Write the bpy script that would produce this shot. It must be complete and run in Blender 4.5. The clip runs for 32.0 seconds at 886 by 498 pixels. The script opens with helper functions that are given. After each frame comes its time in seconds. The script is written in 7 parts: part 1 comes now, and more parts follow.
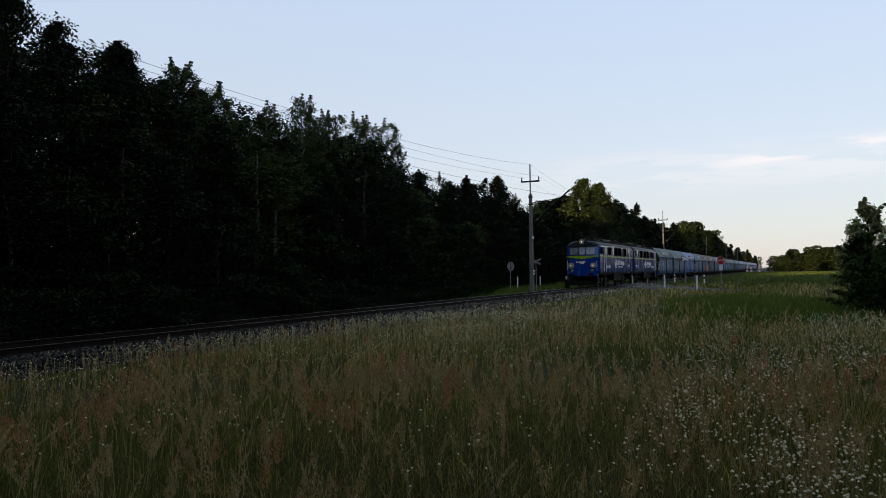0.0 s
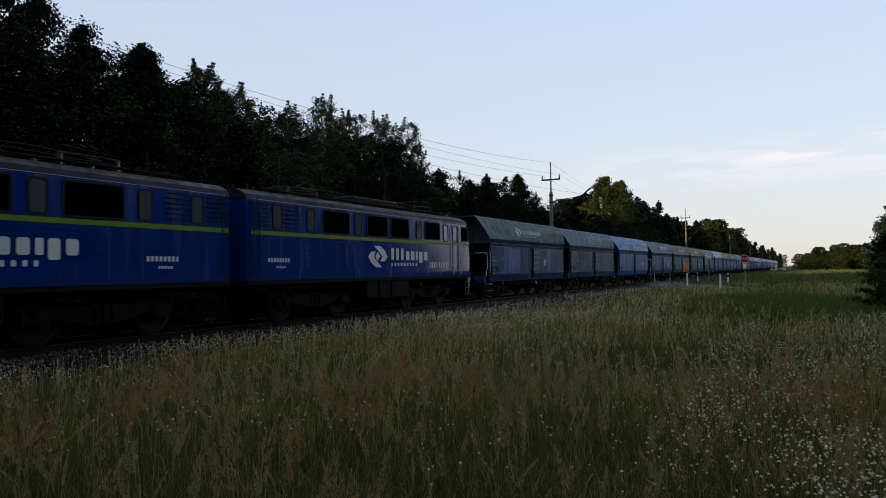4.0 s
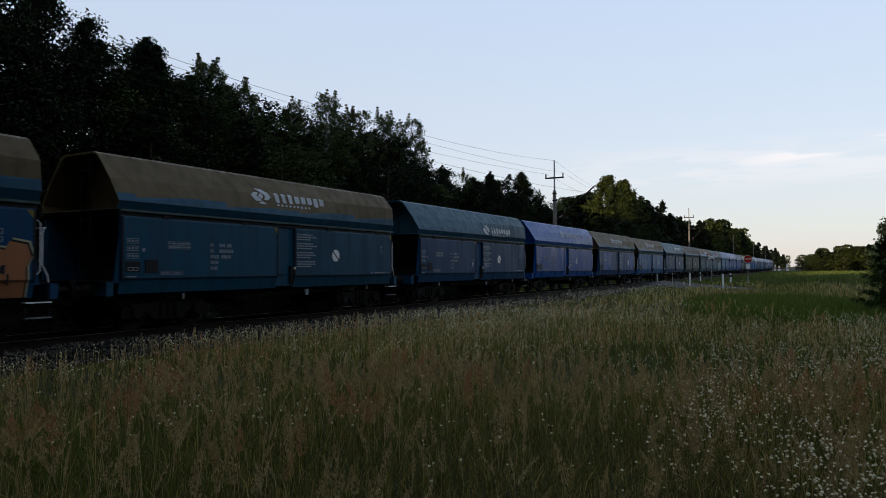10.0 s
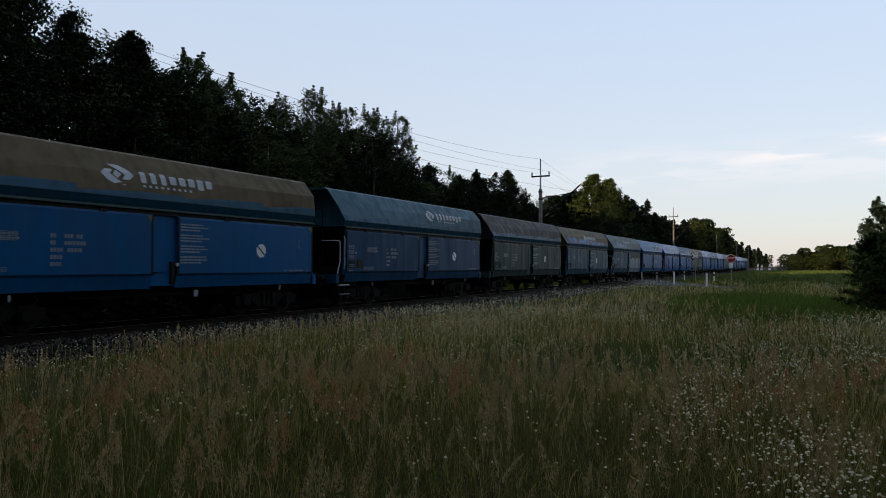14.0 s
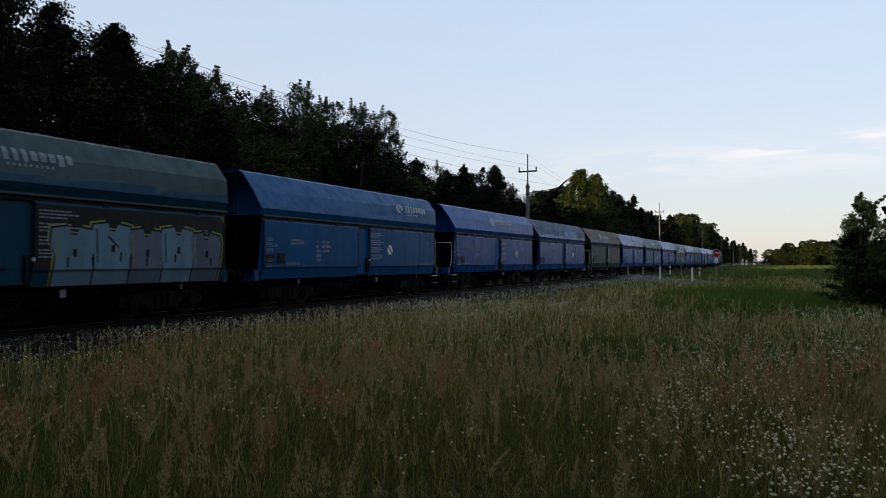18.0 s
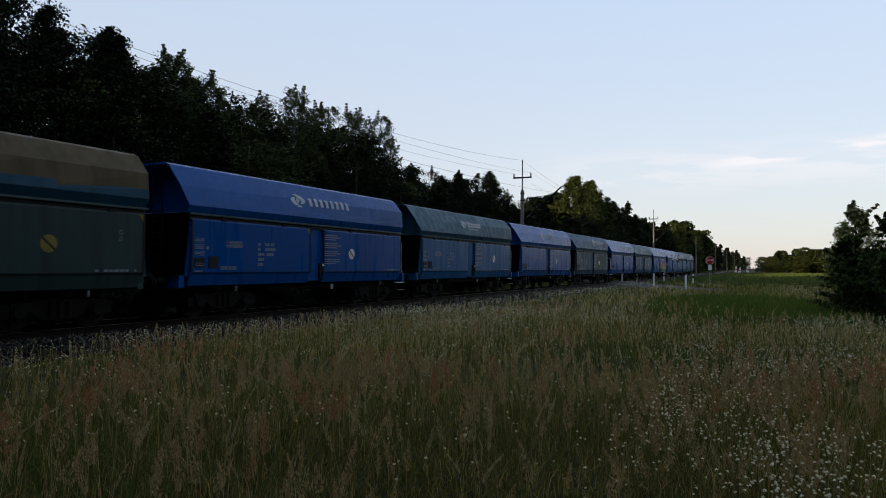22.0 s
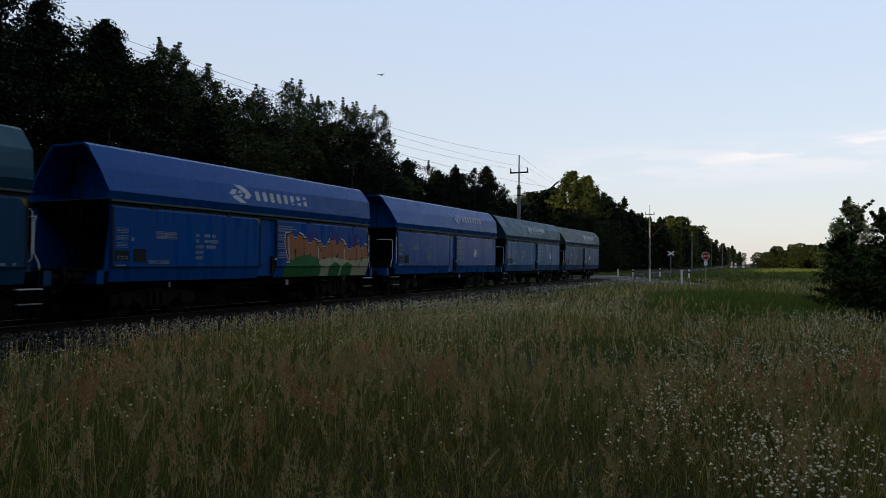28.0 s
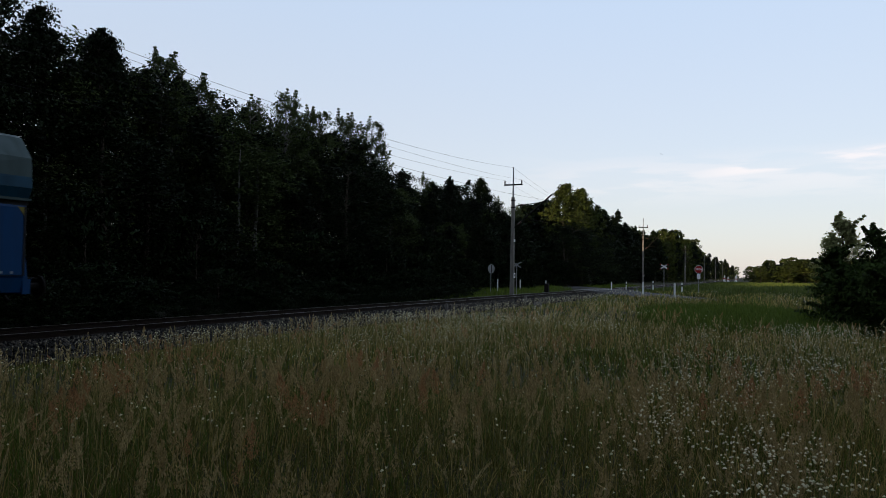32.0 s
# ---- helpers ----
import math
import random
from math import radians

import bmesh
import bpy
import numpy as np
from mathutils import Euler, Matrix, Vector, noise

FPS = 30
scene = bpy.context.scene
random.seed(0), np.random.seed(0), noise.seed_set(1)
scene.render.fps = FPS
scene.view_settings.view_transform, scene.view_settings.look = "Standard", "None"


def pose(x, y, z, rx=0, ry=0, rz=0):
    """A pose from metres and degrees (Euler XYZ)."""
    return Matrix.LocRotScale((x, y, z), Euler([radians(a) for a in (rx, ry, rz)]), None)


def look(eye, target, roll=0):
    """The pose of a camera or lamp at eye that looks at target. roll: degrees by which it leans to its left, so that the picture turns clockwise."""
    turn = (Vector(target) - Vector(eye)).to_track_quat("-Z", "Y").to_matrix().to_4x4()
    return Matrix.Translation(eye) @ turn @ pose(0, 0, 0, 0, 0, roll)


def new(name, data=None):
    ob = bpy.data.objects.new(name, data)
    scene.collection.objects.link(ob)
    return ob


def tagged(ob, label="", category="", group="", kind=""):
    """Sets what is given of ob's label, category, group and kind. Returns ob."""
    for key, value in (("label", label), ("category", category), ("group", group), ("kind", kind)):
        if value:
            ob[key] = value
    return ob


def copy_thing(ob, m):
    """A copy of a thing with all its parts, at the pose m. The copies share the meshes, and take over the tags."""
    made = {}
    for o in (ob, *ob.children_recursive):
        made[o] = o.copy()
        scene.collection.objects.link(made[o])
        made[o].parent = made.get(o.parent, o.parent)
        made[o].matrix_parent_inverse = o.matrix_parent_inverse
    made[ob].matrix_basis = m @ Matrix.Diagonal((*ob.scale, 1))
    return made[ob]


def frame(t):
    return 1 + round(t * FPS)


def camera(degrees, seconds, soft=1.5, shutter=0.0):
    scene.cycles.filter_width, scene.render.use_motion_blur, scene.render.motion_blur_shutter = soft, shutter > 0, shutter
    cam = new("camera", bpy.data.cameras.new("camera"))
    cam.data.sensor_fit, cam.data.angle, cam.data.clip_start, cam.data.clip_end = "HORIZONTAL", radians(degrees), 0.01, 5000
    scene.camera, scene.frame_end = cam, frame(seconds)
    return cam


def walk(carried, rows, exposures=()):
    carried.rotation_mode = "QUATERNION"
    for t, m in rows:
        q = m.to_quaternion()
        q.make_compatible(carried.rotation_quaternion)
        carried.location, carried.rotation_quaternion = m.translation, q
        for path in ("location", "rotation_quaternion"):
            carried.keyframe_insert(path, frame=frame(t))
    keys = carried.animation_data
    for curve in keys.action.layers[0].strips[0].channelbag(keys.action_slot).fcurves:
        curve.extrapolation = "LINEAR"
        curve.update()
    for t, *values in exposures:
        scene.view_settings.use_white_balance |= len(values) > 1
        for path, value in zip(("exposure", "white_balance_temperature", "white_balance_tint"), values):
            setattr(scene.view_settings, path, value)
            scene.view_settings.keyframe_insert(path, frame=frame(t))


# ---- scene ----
RAIL = 0.45          # top of rail above the datum
EYE = (0.0, 0.0, 1.95)
TRACK_Y = 15.7       # centre line of the track

cam = camera(65.67, 32.0, soft=0.75, shutter=0.1)

# seconds, heading from the track, tilt, lean
AIM = [
    (0, 26.25, 1.96, -0.82), (0.5, 26.47, 1.96, -0.87), (1, 26.73, 1.94, -0.92), (1.5, 26.97, 1.92, -0.94),
    (2, 27.22, 1.91, -0.97), (2.5, 27.45, 1.90, -0.98), (3, 27.63, 1.90, -1.04), (3.5, 27.80, 1.89, -0.99),
    (5.5, 28.28, 1.86, -0.83), (6, 28.37, 1.83, -0.86), (6.5, 28.44, 1.76, -0.84), (7, 28.48, 1.70, -0.83),
    (7.5, 28.47, 1.65, -0.75), (8, 28.42, 1.64, -0.63), (8.5, 28.36, 1.64, -0.53), (9, 28.29, 1.65, -0.42),
    (9.5, 28.23, 1.63, -0.35), (10, 28.18, 1.64, -0.29), (10.5, 28.15, 1.64, -0.23), (11, 28.06, 1.61, -0.18),
    (11.5, 27.94, 1.57, -0.12), (12, 27.78, 1.54, -0.08), (12.5, 27.58, 1.52, -0.06), (13, 27.39, 1.50, -0.05),
    (13.5, 27.19, 1.47, -0.01), (14, 27.01, 1.44, 0.01), (14.5, 26.84, 1.42, 0.03), (16.5, 26.13, 1.35, 0.04),
    (17, 26.06, 1.31, 0.02), (17.5, 26.00, 1.16, 0.04), (18, 25.95, 1.02, 0.01), (18.5, 25.89, 1.00, 0.01),
    (19, 25.85, 1.04, -0.01), (19.5, 25.81, 1.11, -0.02), (20, 25.75, 1.18, 0.01), (20.5, 25.70, 1.25, 0.07),
    (21, 25.64, 1.33, 0.15), (21.5, 25.57, 1.42, 0.23), (22, 25.49, 1.49, 0.33), (22.5, 25.43, 1.47, 0.34),
    (23, 25.40, 1.38, 0.39), (23.5, 25.35, 1.27, 0.44), (24, 25.31, 1.21, 0.47), (24.5, 25.28, 1.18, 0.46),
    (25, 25.25, 1.18, 0.44), (25.5, 25.23, 1.16, 0.45), (27.5, 25.20, 1.01, 0.43), (28, 25.19, 1.05, 0.48),
    (28.5, 25.19, 1.18, 0.52), (29, 25.23, 1.46, 0.55), (29.5, 25.25, 1.74, 0.60), (30, 25.18, 1.85, 0.65),
    (30.5, 25.05, 1.88, 0.72), (31, 24.92, 1.94, 0.79), (31.5, 24.79, 1.98, 0.87), (32, 24.69, 2.01, 0.94),
]


def aim(yaw, tilt, lean):
    a, b = radians(yaw), radians(tilt)
    d = Vector((math.cos(a) * math.cos(b), math.sin(a) * math.cos(b), math.sin(b)))
    return look(EYE, Vector(EYE) + d, lean)


walk(cam, [(t, aim(a, b, c)) for t, a, b, c in AIM], [(0.0, 0.0, 6500, 10), (32.0, 0.0, 6500, 10)])
SUN_AZ, SUN_EL = 165.0, 8.0   # the low sun stands behind the wood, up the line

world = bpy.data.worlds.new("evening_sky")
scene.world = world
world.use_nodes = True
wn, wl = world.node_tree.nodes, world.node_tree.links
sky = wn.new("ShaderNodeTexSky")
sky.sky_type, sky.sun_disc = "NISHITA", False
sky.sun_elevation, sky.sun_rotation = radians(SUN_EL), radians(90 - SUN_AZ)
sky.air_density, sky.dust_density, sky.ozone_density = 1.0, 0.4, 2.5
geo = wn.new("ShaderNodeTexCoord")
sep = wn.new("ShaderNodeSeparateXYZ")
wl.new(geo.outputs["Generated"], sep.inputs[0])
ramp = wn.new("ShaderNodeValToRGB")
ramp.color_ramp.elements[0].position, ramp.color_ramp.elements[0].color = 0.0, (0.66, 0.615, 0.655, 1)
ramp.color_ramp.elements[1].position, ramp.color_ramp.elements[1].color = 1.0, (0.37, 0.46, 0.64, 1)
for p, c in ((0.07, (0.70, 0.67, 0.705, 1)), (0.16, (0.70, 0.72, 0.785, 1)), (0.36, (0.635, 0.735, 0.895, 1))):
    ramp.color_ramp.elements.new(p).color = c
wl.new(sep.outputs["Z"], ramp.inputs[0])
# a thin cloud streak over the fields, climbing to the south, and faint veils beside it
def sky_math(op, a, b=0.0):
    m = wn.new("ShaderNodeMath")
    m.operation = op
    for k, v in enumerate((a, b)):
        if isinstance(v, float):
            m.inputs[k].default_value = v
        else:
            wl.new(v, m.inputs[k])
    return m.outputs[0]


def sky_range(v, lo, hi, a=0.0, b=1.0):
    m = wn.new("ShaderNodeMapRange")
    m.interpolation_type = "SMOOTHSTEP"
    for key, q in (("From Min", lo), ("From Max", hi), ("To Min", a), ("To Max", b)):
        m.inputs[key].default_value = q
    wl.new(v, m.inputs["Value"])
    return m.outputs[0]


side = sky_math("DIVIDE", sep.outputs["Y"], sky_math("MAXIMUM", sep.outputs["X"], 0.05))
cv = wn.new("ShaderNodeCombineXYZ")
wl.new(sky_math("MULTIPLY", side, 9.0), cv.inputs[0])
wl.new(sky_math("MULTIPLY", sep.outputs["Z"], 62.0), cv.inputs[1])
cn = wn.new("ShaderNodeTexNoise")
cn.inputs["Scale"].default_value, cn.inputs["Detail"].default_value = 0.9, 8.0
wl.new(cv.outputs[0], cn.inputs["Vector"])
puff = sky_range(cn.outputs["Fac"], 0.36, 0.6)
offline = sky_math("ABSOLUTE", sky_math("SUBTRACT", sep.outputs["Z"], sky_math("SUBTRACT", 0.1455, sky_math("MULTIPLY", side, 0.085))))
streak = sky_math("MULTIPLY", sky_range(offline, 0.002, 0.013, 1.0, 0.0), sky_range(side, 0.0, 0.16, 1.0, 0.0))
veil = sky_math("MULTIPLY", sky_range(sky_math("ABSOLUTE", sky_math("SUBTRACT", sep.outputs["Z"], 0.135)), 0.0, 0.045, 1.0, 0.0), sky_range(side, 0.14, 0.42, 0.45, 0.0))
cf = wn.new("ShaderNodeMath")
cf.operation = "MULTIPLY"
wl.new(sky_math("MAXIMUM", streak, veil), cf.inputs[0])
wl.new(sky_range(puff, 0.0, 1.0, 0.12, 0.95), cf.inputs[1])
cmix = wn.new("ShaderNodeMix")
cmix.data_type = "RGBA"
wl.new(cf.outputs[0], cmix.inputs["Factor"])
wl.new(ramp.outputs[0], cmix.inputs["A"])
cmix.inputs["B"].default_value = (1.02, 0.87, 0.84, 1)
thin = wn.new("ShaderNodeBackground")
wl.new(cmix.outputs["Result"], thin.inputs[0])
thin.inputs[1].default_value = 0.84
deep = wn.new("ShaderNodeBackground")
wl.new(sky.outputs[0], deep.inputs[0])
deep.inputs[1].default_value = 0.05
both = wn.new("ShaderNodeAddShader")
wl.new(thin.outputs[0], both.inputs[0])
wl.new(deep.outputs[0], both.inputs[1])
wl.new(both.outputs[0], wn["World Output"].inputs["Surface"])

sun = new("sun", bpy.data.lights.new("sun", "SUN"))
sun.data.energy, sun.data.angle, sun.data.color = 5.0, radians(0.6), (1.0, 0.78, 0.50)
sun.matrix_world = look((math.cos(radians(SUN_AZ)) * 90, math.sin(radians(SUN_AZ)) * 90, math.tan(radians(SUN_EL)) * 90), (0, 0, 0))


# ---- materials ----
def shader(name, rough=0.8, metal=0.0):
    m = bpy.data.materials.new(name)
    m.use_nodes = True
    b = m.node_tree.nodes["Principled BSDF"]
    b.inputs["Roughness"].default_value, b.inputs["Metallic"].default_value = rough, metal
    return m, m.node_tree.nodes, m.node_tree.links, b


def noise_at(n, l, scale, stretch=(1, 1, 1), detail=4.0, shift=True):
    """Noise in the thing's own space, moved along by the thing's random number."""
    tc, mp, nz = n.new("ShaderNodeTexCoord"), n.new("ShaderNodeMapping"), n.new("ShaderNodeTexNoise")
    mp.inputs["Scale"].default_value = stretch
    l.new(tc.outputs["Object"], mp.inputs[0])
    if shift:
        oi, mu = n.new("ShaderNodeObjectInfo"), n.new("ShaderNodeMath")
        mu.operation = "MULTIPLY"
        mu.inputs[1].default_value = 37.0
        l.new(oi.outputs["Random"], mu.inputs[0])
        l.new(mu.outputs[0], mp.inputs["Location"])
    nz.inputs["Scale"].default_value, nz.inputs["Detail"].default_value = scale, detail
    l.new(mp.outputs[0], nz.inputs["Vector"])
    return nz.outputs["Fac"]


def ranged(n, l, value, lo, hi, a=0.0, b=1.0):
    r = n.new("ShaderNodeMapRange")
    for k, v in (("From Min", lo), ("From Max", hi), ("To Min", a), ("To Max", b)):
        r.inputs[k].default_value = v
    l.new(value, r.inputs["Value"])
    return r.outputs[0]


def blend(n, l, fac, a, b):
    m = n.new("ShaderNodeMix")
    m.data_type = "RGBA"
    for key, v in (("Factor", fac), ("A", a), ("B", b)):
        if isinstance(v, tuple):
            m.inputs[key].default_value = (*v, 1)
        elif isinstance(v, float):
            m.inputs[key].default_value = v
        else:
            l.new(v, m.inputs[key])
    return m.outputs["Result"]


def bumped(n, l, b, height, strength, distance):
    u = n.new("ShaderNodeBump")
    u.inputs["Strength"].default_value, u.inputs["Distance"].default_value = strength, distance
    l.new(height, u.inputs["Height"])
    l.new(u.outputs[0], b.inputs["Normal"])


def rough_stuff(name, ca, cb, scale=3.0, rough=0.85, metal=0.0, fine=60.0, bump=0.4, dist=0.01, cc=None):
    """Two colours mixed at a coarse and a fine scale, with relief."""
    m, n, l, b = shader(name, rough, metal)
    big, small = noise_at(n, l, scale), noise_at(n, l, fine)
    c = blend(n, l, ranged(n, l, big, 0.3, 0.7), ca, cb)
    c = blend(n, l, ranged(n, l, small, 0.45, 0.75, 0.0, 0.6), c, cc or tuple(v * 0.55 for v in ca))
    b.inputs["Specular IOR Level"].default_value = 0.5 if metal > 0.9 or rough < 0.3 else 0.15
    l.new(c, b.inputs["Base Color"])
    bumped(n, l, b, small, bump, dist)
    return m


def paint(name, col, grime=0.35, rough=0.34, dirt=(0.014, 0.016, 0.017), dent=0.012, shine=0.16, coat=0.0):
    """Sheet-steel paint: blotches, run-down streaks, rust specks and a slightly dented sheet."""
    m, n, l, b = shader(name, rough)
    blot, streak = noise_at(n, l, 0.5, detail=5.0), noise_at(n, l, 1.0, (3.5, 3.5, 0.35), 6.0)
    speck, wave = noise_at(n, l, 9.0, (1, 1, 0.5), 8.0), noise_at(n, l, 0.9, (1.2, 1, 0.5), 1.0)
    c = blend(n, l, ranged(n, l, blot, 0.35, 0.7, 0.0, 0.5), col, tuple(v * 0.72 for v in col))
    c = blend(n, l, ranged(n, l, streak, 0.42, 0.75, 0.0, grime), c, dirt)
    c = blend(n, l, ranged(n, l, speck, 0.66, 0.74, 0.0, 0.7 * grime + 0.15), c, (0.04, 0.02, 0.012))
    b.inputs["Specular IOR Level"].default_value = shine
    b.inputs["Coat Weight"].default_value, b.inputs["Coat Roughness"].default_value, b.inputs["Coat IOR"].default_value = coat, 0.07, 1.5
    l.new(c, b.inputs["Base Color"])
    l.new(ranged(n, l, streak, 0.35, 0.75, rough - 0.05, rough + 0.28), b.inputs["Roughness"])
    bumped(n, l, b, wave, 0.55, dent)
    return m


def leaf_mat(name, ca, cb, cc, back=0.25, lo=0.0):
    """Foliage: every leaf takes its own shade; some light comes through."""
    m, n, l, b = shader(name, 0.6)
    g = n.new("ShaderNodeNewGeometry")
    c = blend(n, l, ranged(n, l, g.outputs["Random Per Island"], lo, 1.0), ca, cb)
    c = blend(n, l, ranged(n, l, noise_at(n, l, 0.35), 0.45, 0.75, 0.0, 0.8), c, cc)
    l.new(c, b.inputs["Base Color"])
    b.inputs["Specular IOR Level"].default_value = 0.08
    t, mx = n.new("ShaderNodeBsdfTranslucent"), n.new("ShaderNodeMixShader")
    l.new(c, t.inputs[0])
    mx.inputs[0].default_value = back
    l.new(b.outputs[0], mx.inputs[1])
    l.new(t.outputs[0], mx.inputs[2])
    l.new(mx.outputs[0], n["Material Output"].inputs["Surface"])
    return m


def glow_mat(name, col, power):
    m, n, l, b = shader(name, 0.2)
    b.inputs["Base Color"].default_value = (*col, 1)
    b.inputs["Emission Color"].default_value = (*col, 1)
    b.inputs["Emission Strength"].default_value = power
    return m


BLUE_ROYAL = paint("royal_blue_paint", (0.0006, 0.06, 0.235), 0.12, 0.26, dent=0.016, shine=0.13)
BLUE_BRIGHT = paint("bright_blue_paint", (0.001, 0.075, 0.25), 0.14, 0.32, shine=0.13)
BLUE_LIGHT = paint("light_blue_paint", (0.004, 0.08, 0.21), 0.25, 0.36)
BLUE_DULL = paint("dull_blue_paint", (0.004, 0.046, 0.108), 0.33, 0.4)
BLUE_MID = paint("mid_blue_paint", (0.003, 0.046, 0.14), 0.3, 0.38)
BLUE_TEAL = paint("teal_blue_paint", (0.007, 0.055, 0.095), 0.36, 0.42)
HOOD_BLUE = paint("blue_grey_hood", (0.013, 0.055, 0.11), 0.3, 0.44)
GREEN_GREY = paint("green_grey_paint", (0.026, 0.05, 0.046), 0.45, 0.44)
HOOD_BROWN = paint("coal_stained_hood", (0.092, 0.066, 0.028), 0.35, 0.5)
HOOD_GREY = paint("grey_stained_hood", (0.05, 0.08, 0.078), 0.36, 0.46)
HOOD_OCHRE = paint("ochre_stained_hood", (0.085, 0.063, 0.023), 0.4, 0.5)
HOOD_TEAL = paint("teal_hood", (0.02, 0.078, 0.11), 0.35, 0.42)
HOOD_DARK = paint("dark_brown_paint", (0.024, 0.019, 0.017), 0.4, 0.48)
LOCO_BLUE = paint("locomotive_blue_paint", (0.0006, 0.03, 0.19), 0.06, 0.12, dent=0.004, shine=0.4, coat=0.4)
LOCO_LIME = paint("lime_stripe_paint", (0.17, 0.27, 0.015), 0.12, 0.35, dent=0.002)
LOCO_ROOF = paint("grey_roof_paint", (0.02, 0.021, 0.024), 0.4, 0.5)
WHITE_PAINT = paint("worn_white_paint", (0.72, 0.72, 0.70), 0.18, 0.45, (0.25, 0.23, 0.2), 0.001)
FADED_WHITE = paint("faded_white_lettering", (0.24, 0.27, 0.29), 0.4, 0.5, (0.12, 0.12, 0.12), 0.001)
LETTER_WHITE = paint("white_hood_lettering", (0.42, 0.44, 0.45), 0.3, 0.5, (0.2, 0.2, 0.2), 0.001)
YELLOW_PAINT = paint("yellow_paint", (0.22, 0.18, 0.04), 0.3, 0.45, dent=0.001)
BLACK_PAINT = paint("black_paint", (0.012, 0.012, 0.013), 0.3, 0.5, dent=0.003)
RED_PAINT = paint("red_sign_paint", (0.33, 0.012, 0.012), 0.1, 0.4, dent=0.001)
GRAF_ORANGE = paint("orange_spray_paint", (0.62, 0.13, 0.02), 0.15, 0.5)
GRAF_BROWN = paint("brown_spray_paint", (0.30, 0.12, 0.05), 0.2, 0.5)
GRAF_GREEN = paint("green_spray_paint", (0.02, 0.12, 0.03), 0.2, 0.5)
GRAF_CREAM = paint("cream_spray_paint", (0.34, 0.33, 0.2), 0.15, 0.5)
GRAF_SILVER = paint("silver_spray_paint", (0.16, 0.25, 0.31), 0.25, 0.42)
GRAF_GREY = paint("grey_spray_paint", (0.13, 0.15, 0.19), 0.25, 0.45)
GRAF_YELLOW = paint("yellow_spray_paint", (0.3, 0.3, 0.06), 0.2, 0.5)
GRAF_WHITE = paint("white_spray_paint", (0.6, 0.6, 0.58), 0.15, 0.5)
GRAF_VIOLET = paint("violet_spray_paint", (0.03, 0.03, 0.2), 0.2, 0.5)
UNDER = rough_stuff("sooty_underframe_steel", (0.007, 0.006, 0.005), (0.012, 0.009, 0.007), 2.0, 0.8, 0.2, 25.0)
WHEEL = rough_stuff("worn_wheel_steel", (0.012, 0.010, 0.009), (0.024, 0.020, 0.017), 3.0, 0.6, 0.4, 30.0, 0.2)
RAIL_SIDE = rough_stuff("rusty_rail_steel", (0.016, 0.010, 0.007), (0.026, 0.016, 0.011), 2.0, 0.7, 0.5, 40.0)
RAIL_TOP = rough_stuff("polished_rail_head", (0.42, 0.41, 0.40), (0.5, 0.49, 0.48), 2.0, 0.28, 1.0, 50.0, 0.1, 0.001)
CONCRETE = rough_stuff("weathered_concrete", (0.12, 0.11, 0.098), (0.19, 0.175, 0.155), 1.2, 0.9, 0.0, 35.0)
ASPHALT = rough_stuff("grey_asphalt", (0.042, 0.041, 0.04), (0.07, 0.068, 0.065), 0.8, 0.9, 0.0, 70.0)
STONE = rough_stuff("granite_ballast", (0.016, 0.015, 0.014), (0.034, 0.032, 0.029), 4.0, 0.9, 0.0, 45.0)
STONE_BLACKISH = rough_stuff("blackish_ballast", (0.007, 0.006, 0.005), (0.013, 0.011, 0.010), 4.0, 0.9, 0.0, 45.0)
STONE_LOOSE = leaf_mat("loose_ballast_stones", (0.008, 0.007, 0.006), (0.17, 0.145, 0.11), (0.012, 0.011, 0.009), 0.0, 0.4)
TIE = rough_stuff("blackish_sleeper", (0.008, 0.007, 0.006), (0.016, 0.014, 0.012), 1.2, 0.9, 0.0, 35.0)
SOIL = rough_stuff("grassy_soil", (0.03, 0.032, 0.014), (0.05, 0.044, 0.021), 0.4, 0.95, 0.0, 14.0, 0.8, 0.05, (0.03, 0.045, 0.014))
SHADE_SHEET = rough_stuff("wood_shade_ground", (0.012, 0.011, 0.007), (0.024, 0.02, 0.012), 1.2, 0.95, 0.0, 22.0, 0.9, 0.03, (0.010, 0.014, 0.006))
GALV = rough_stuff("galvanised_steel", (0.22, 0.22, 0.225), (0.32, 0.32, 0.32), 3.0, 0.55, 0.6, 40.0, 0.2)
BARK = rough_stuff("brown_bark", (0.045, 0.035, 0.027), (0.075, 0.058, 0.043), 3.0, 0.95, 0.0, 18.0, 1.0, 0.04)
BIRCH_BARK = rough_stuff("pale_birch_bark", (0.10, 0.095, 0.088), (0.17, 0.16, 0.145), 2.0, 0.85, 0.0, 9.0, 0.6, 0.02, (0.04, 0.035, 0.03))
CERAMIC = rough_stuff("brown_ceramic", (0.06, 0.03, 0.02), (0.08, 0.04, 0.03), 2.0, 0.25, 0.0, 20.0, 0.05)
# the wood's shade is painted into the near-black oak, shrub and pine colours
LEAF_OAK = leaf_mat("oak_leaves_shaded", (0.00712, 0.0133, 0.00468), (0.0142, 0.0234, 0.00741), (0.009, 0.0156, 0.00546))
LEAF_SHRUB = leaf_mat("shrub_leaves_shaded", (0.006, 0.0134, 0.0036), (0.0144, 0.0256, 0.0066), (0.0078, 0.016, 0.0042), 0.2)
LEAF_BIRCH = leaf_mat("birch_leaves", (0.0468, 0.0671, 0.022), (0.0858, 0.112, 0.0358), (0.0562, 0.0749, 0.0248), 0.35)
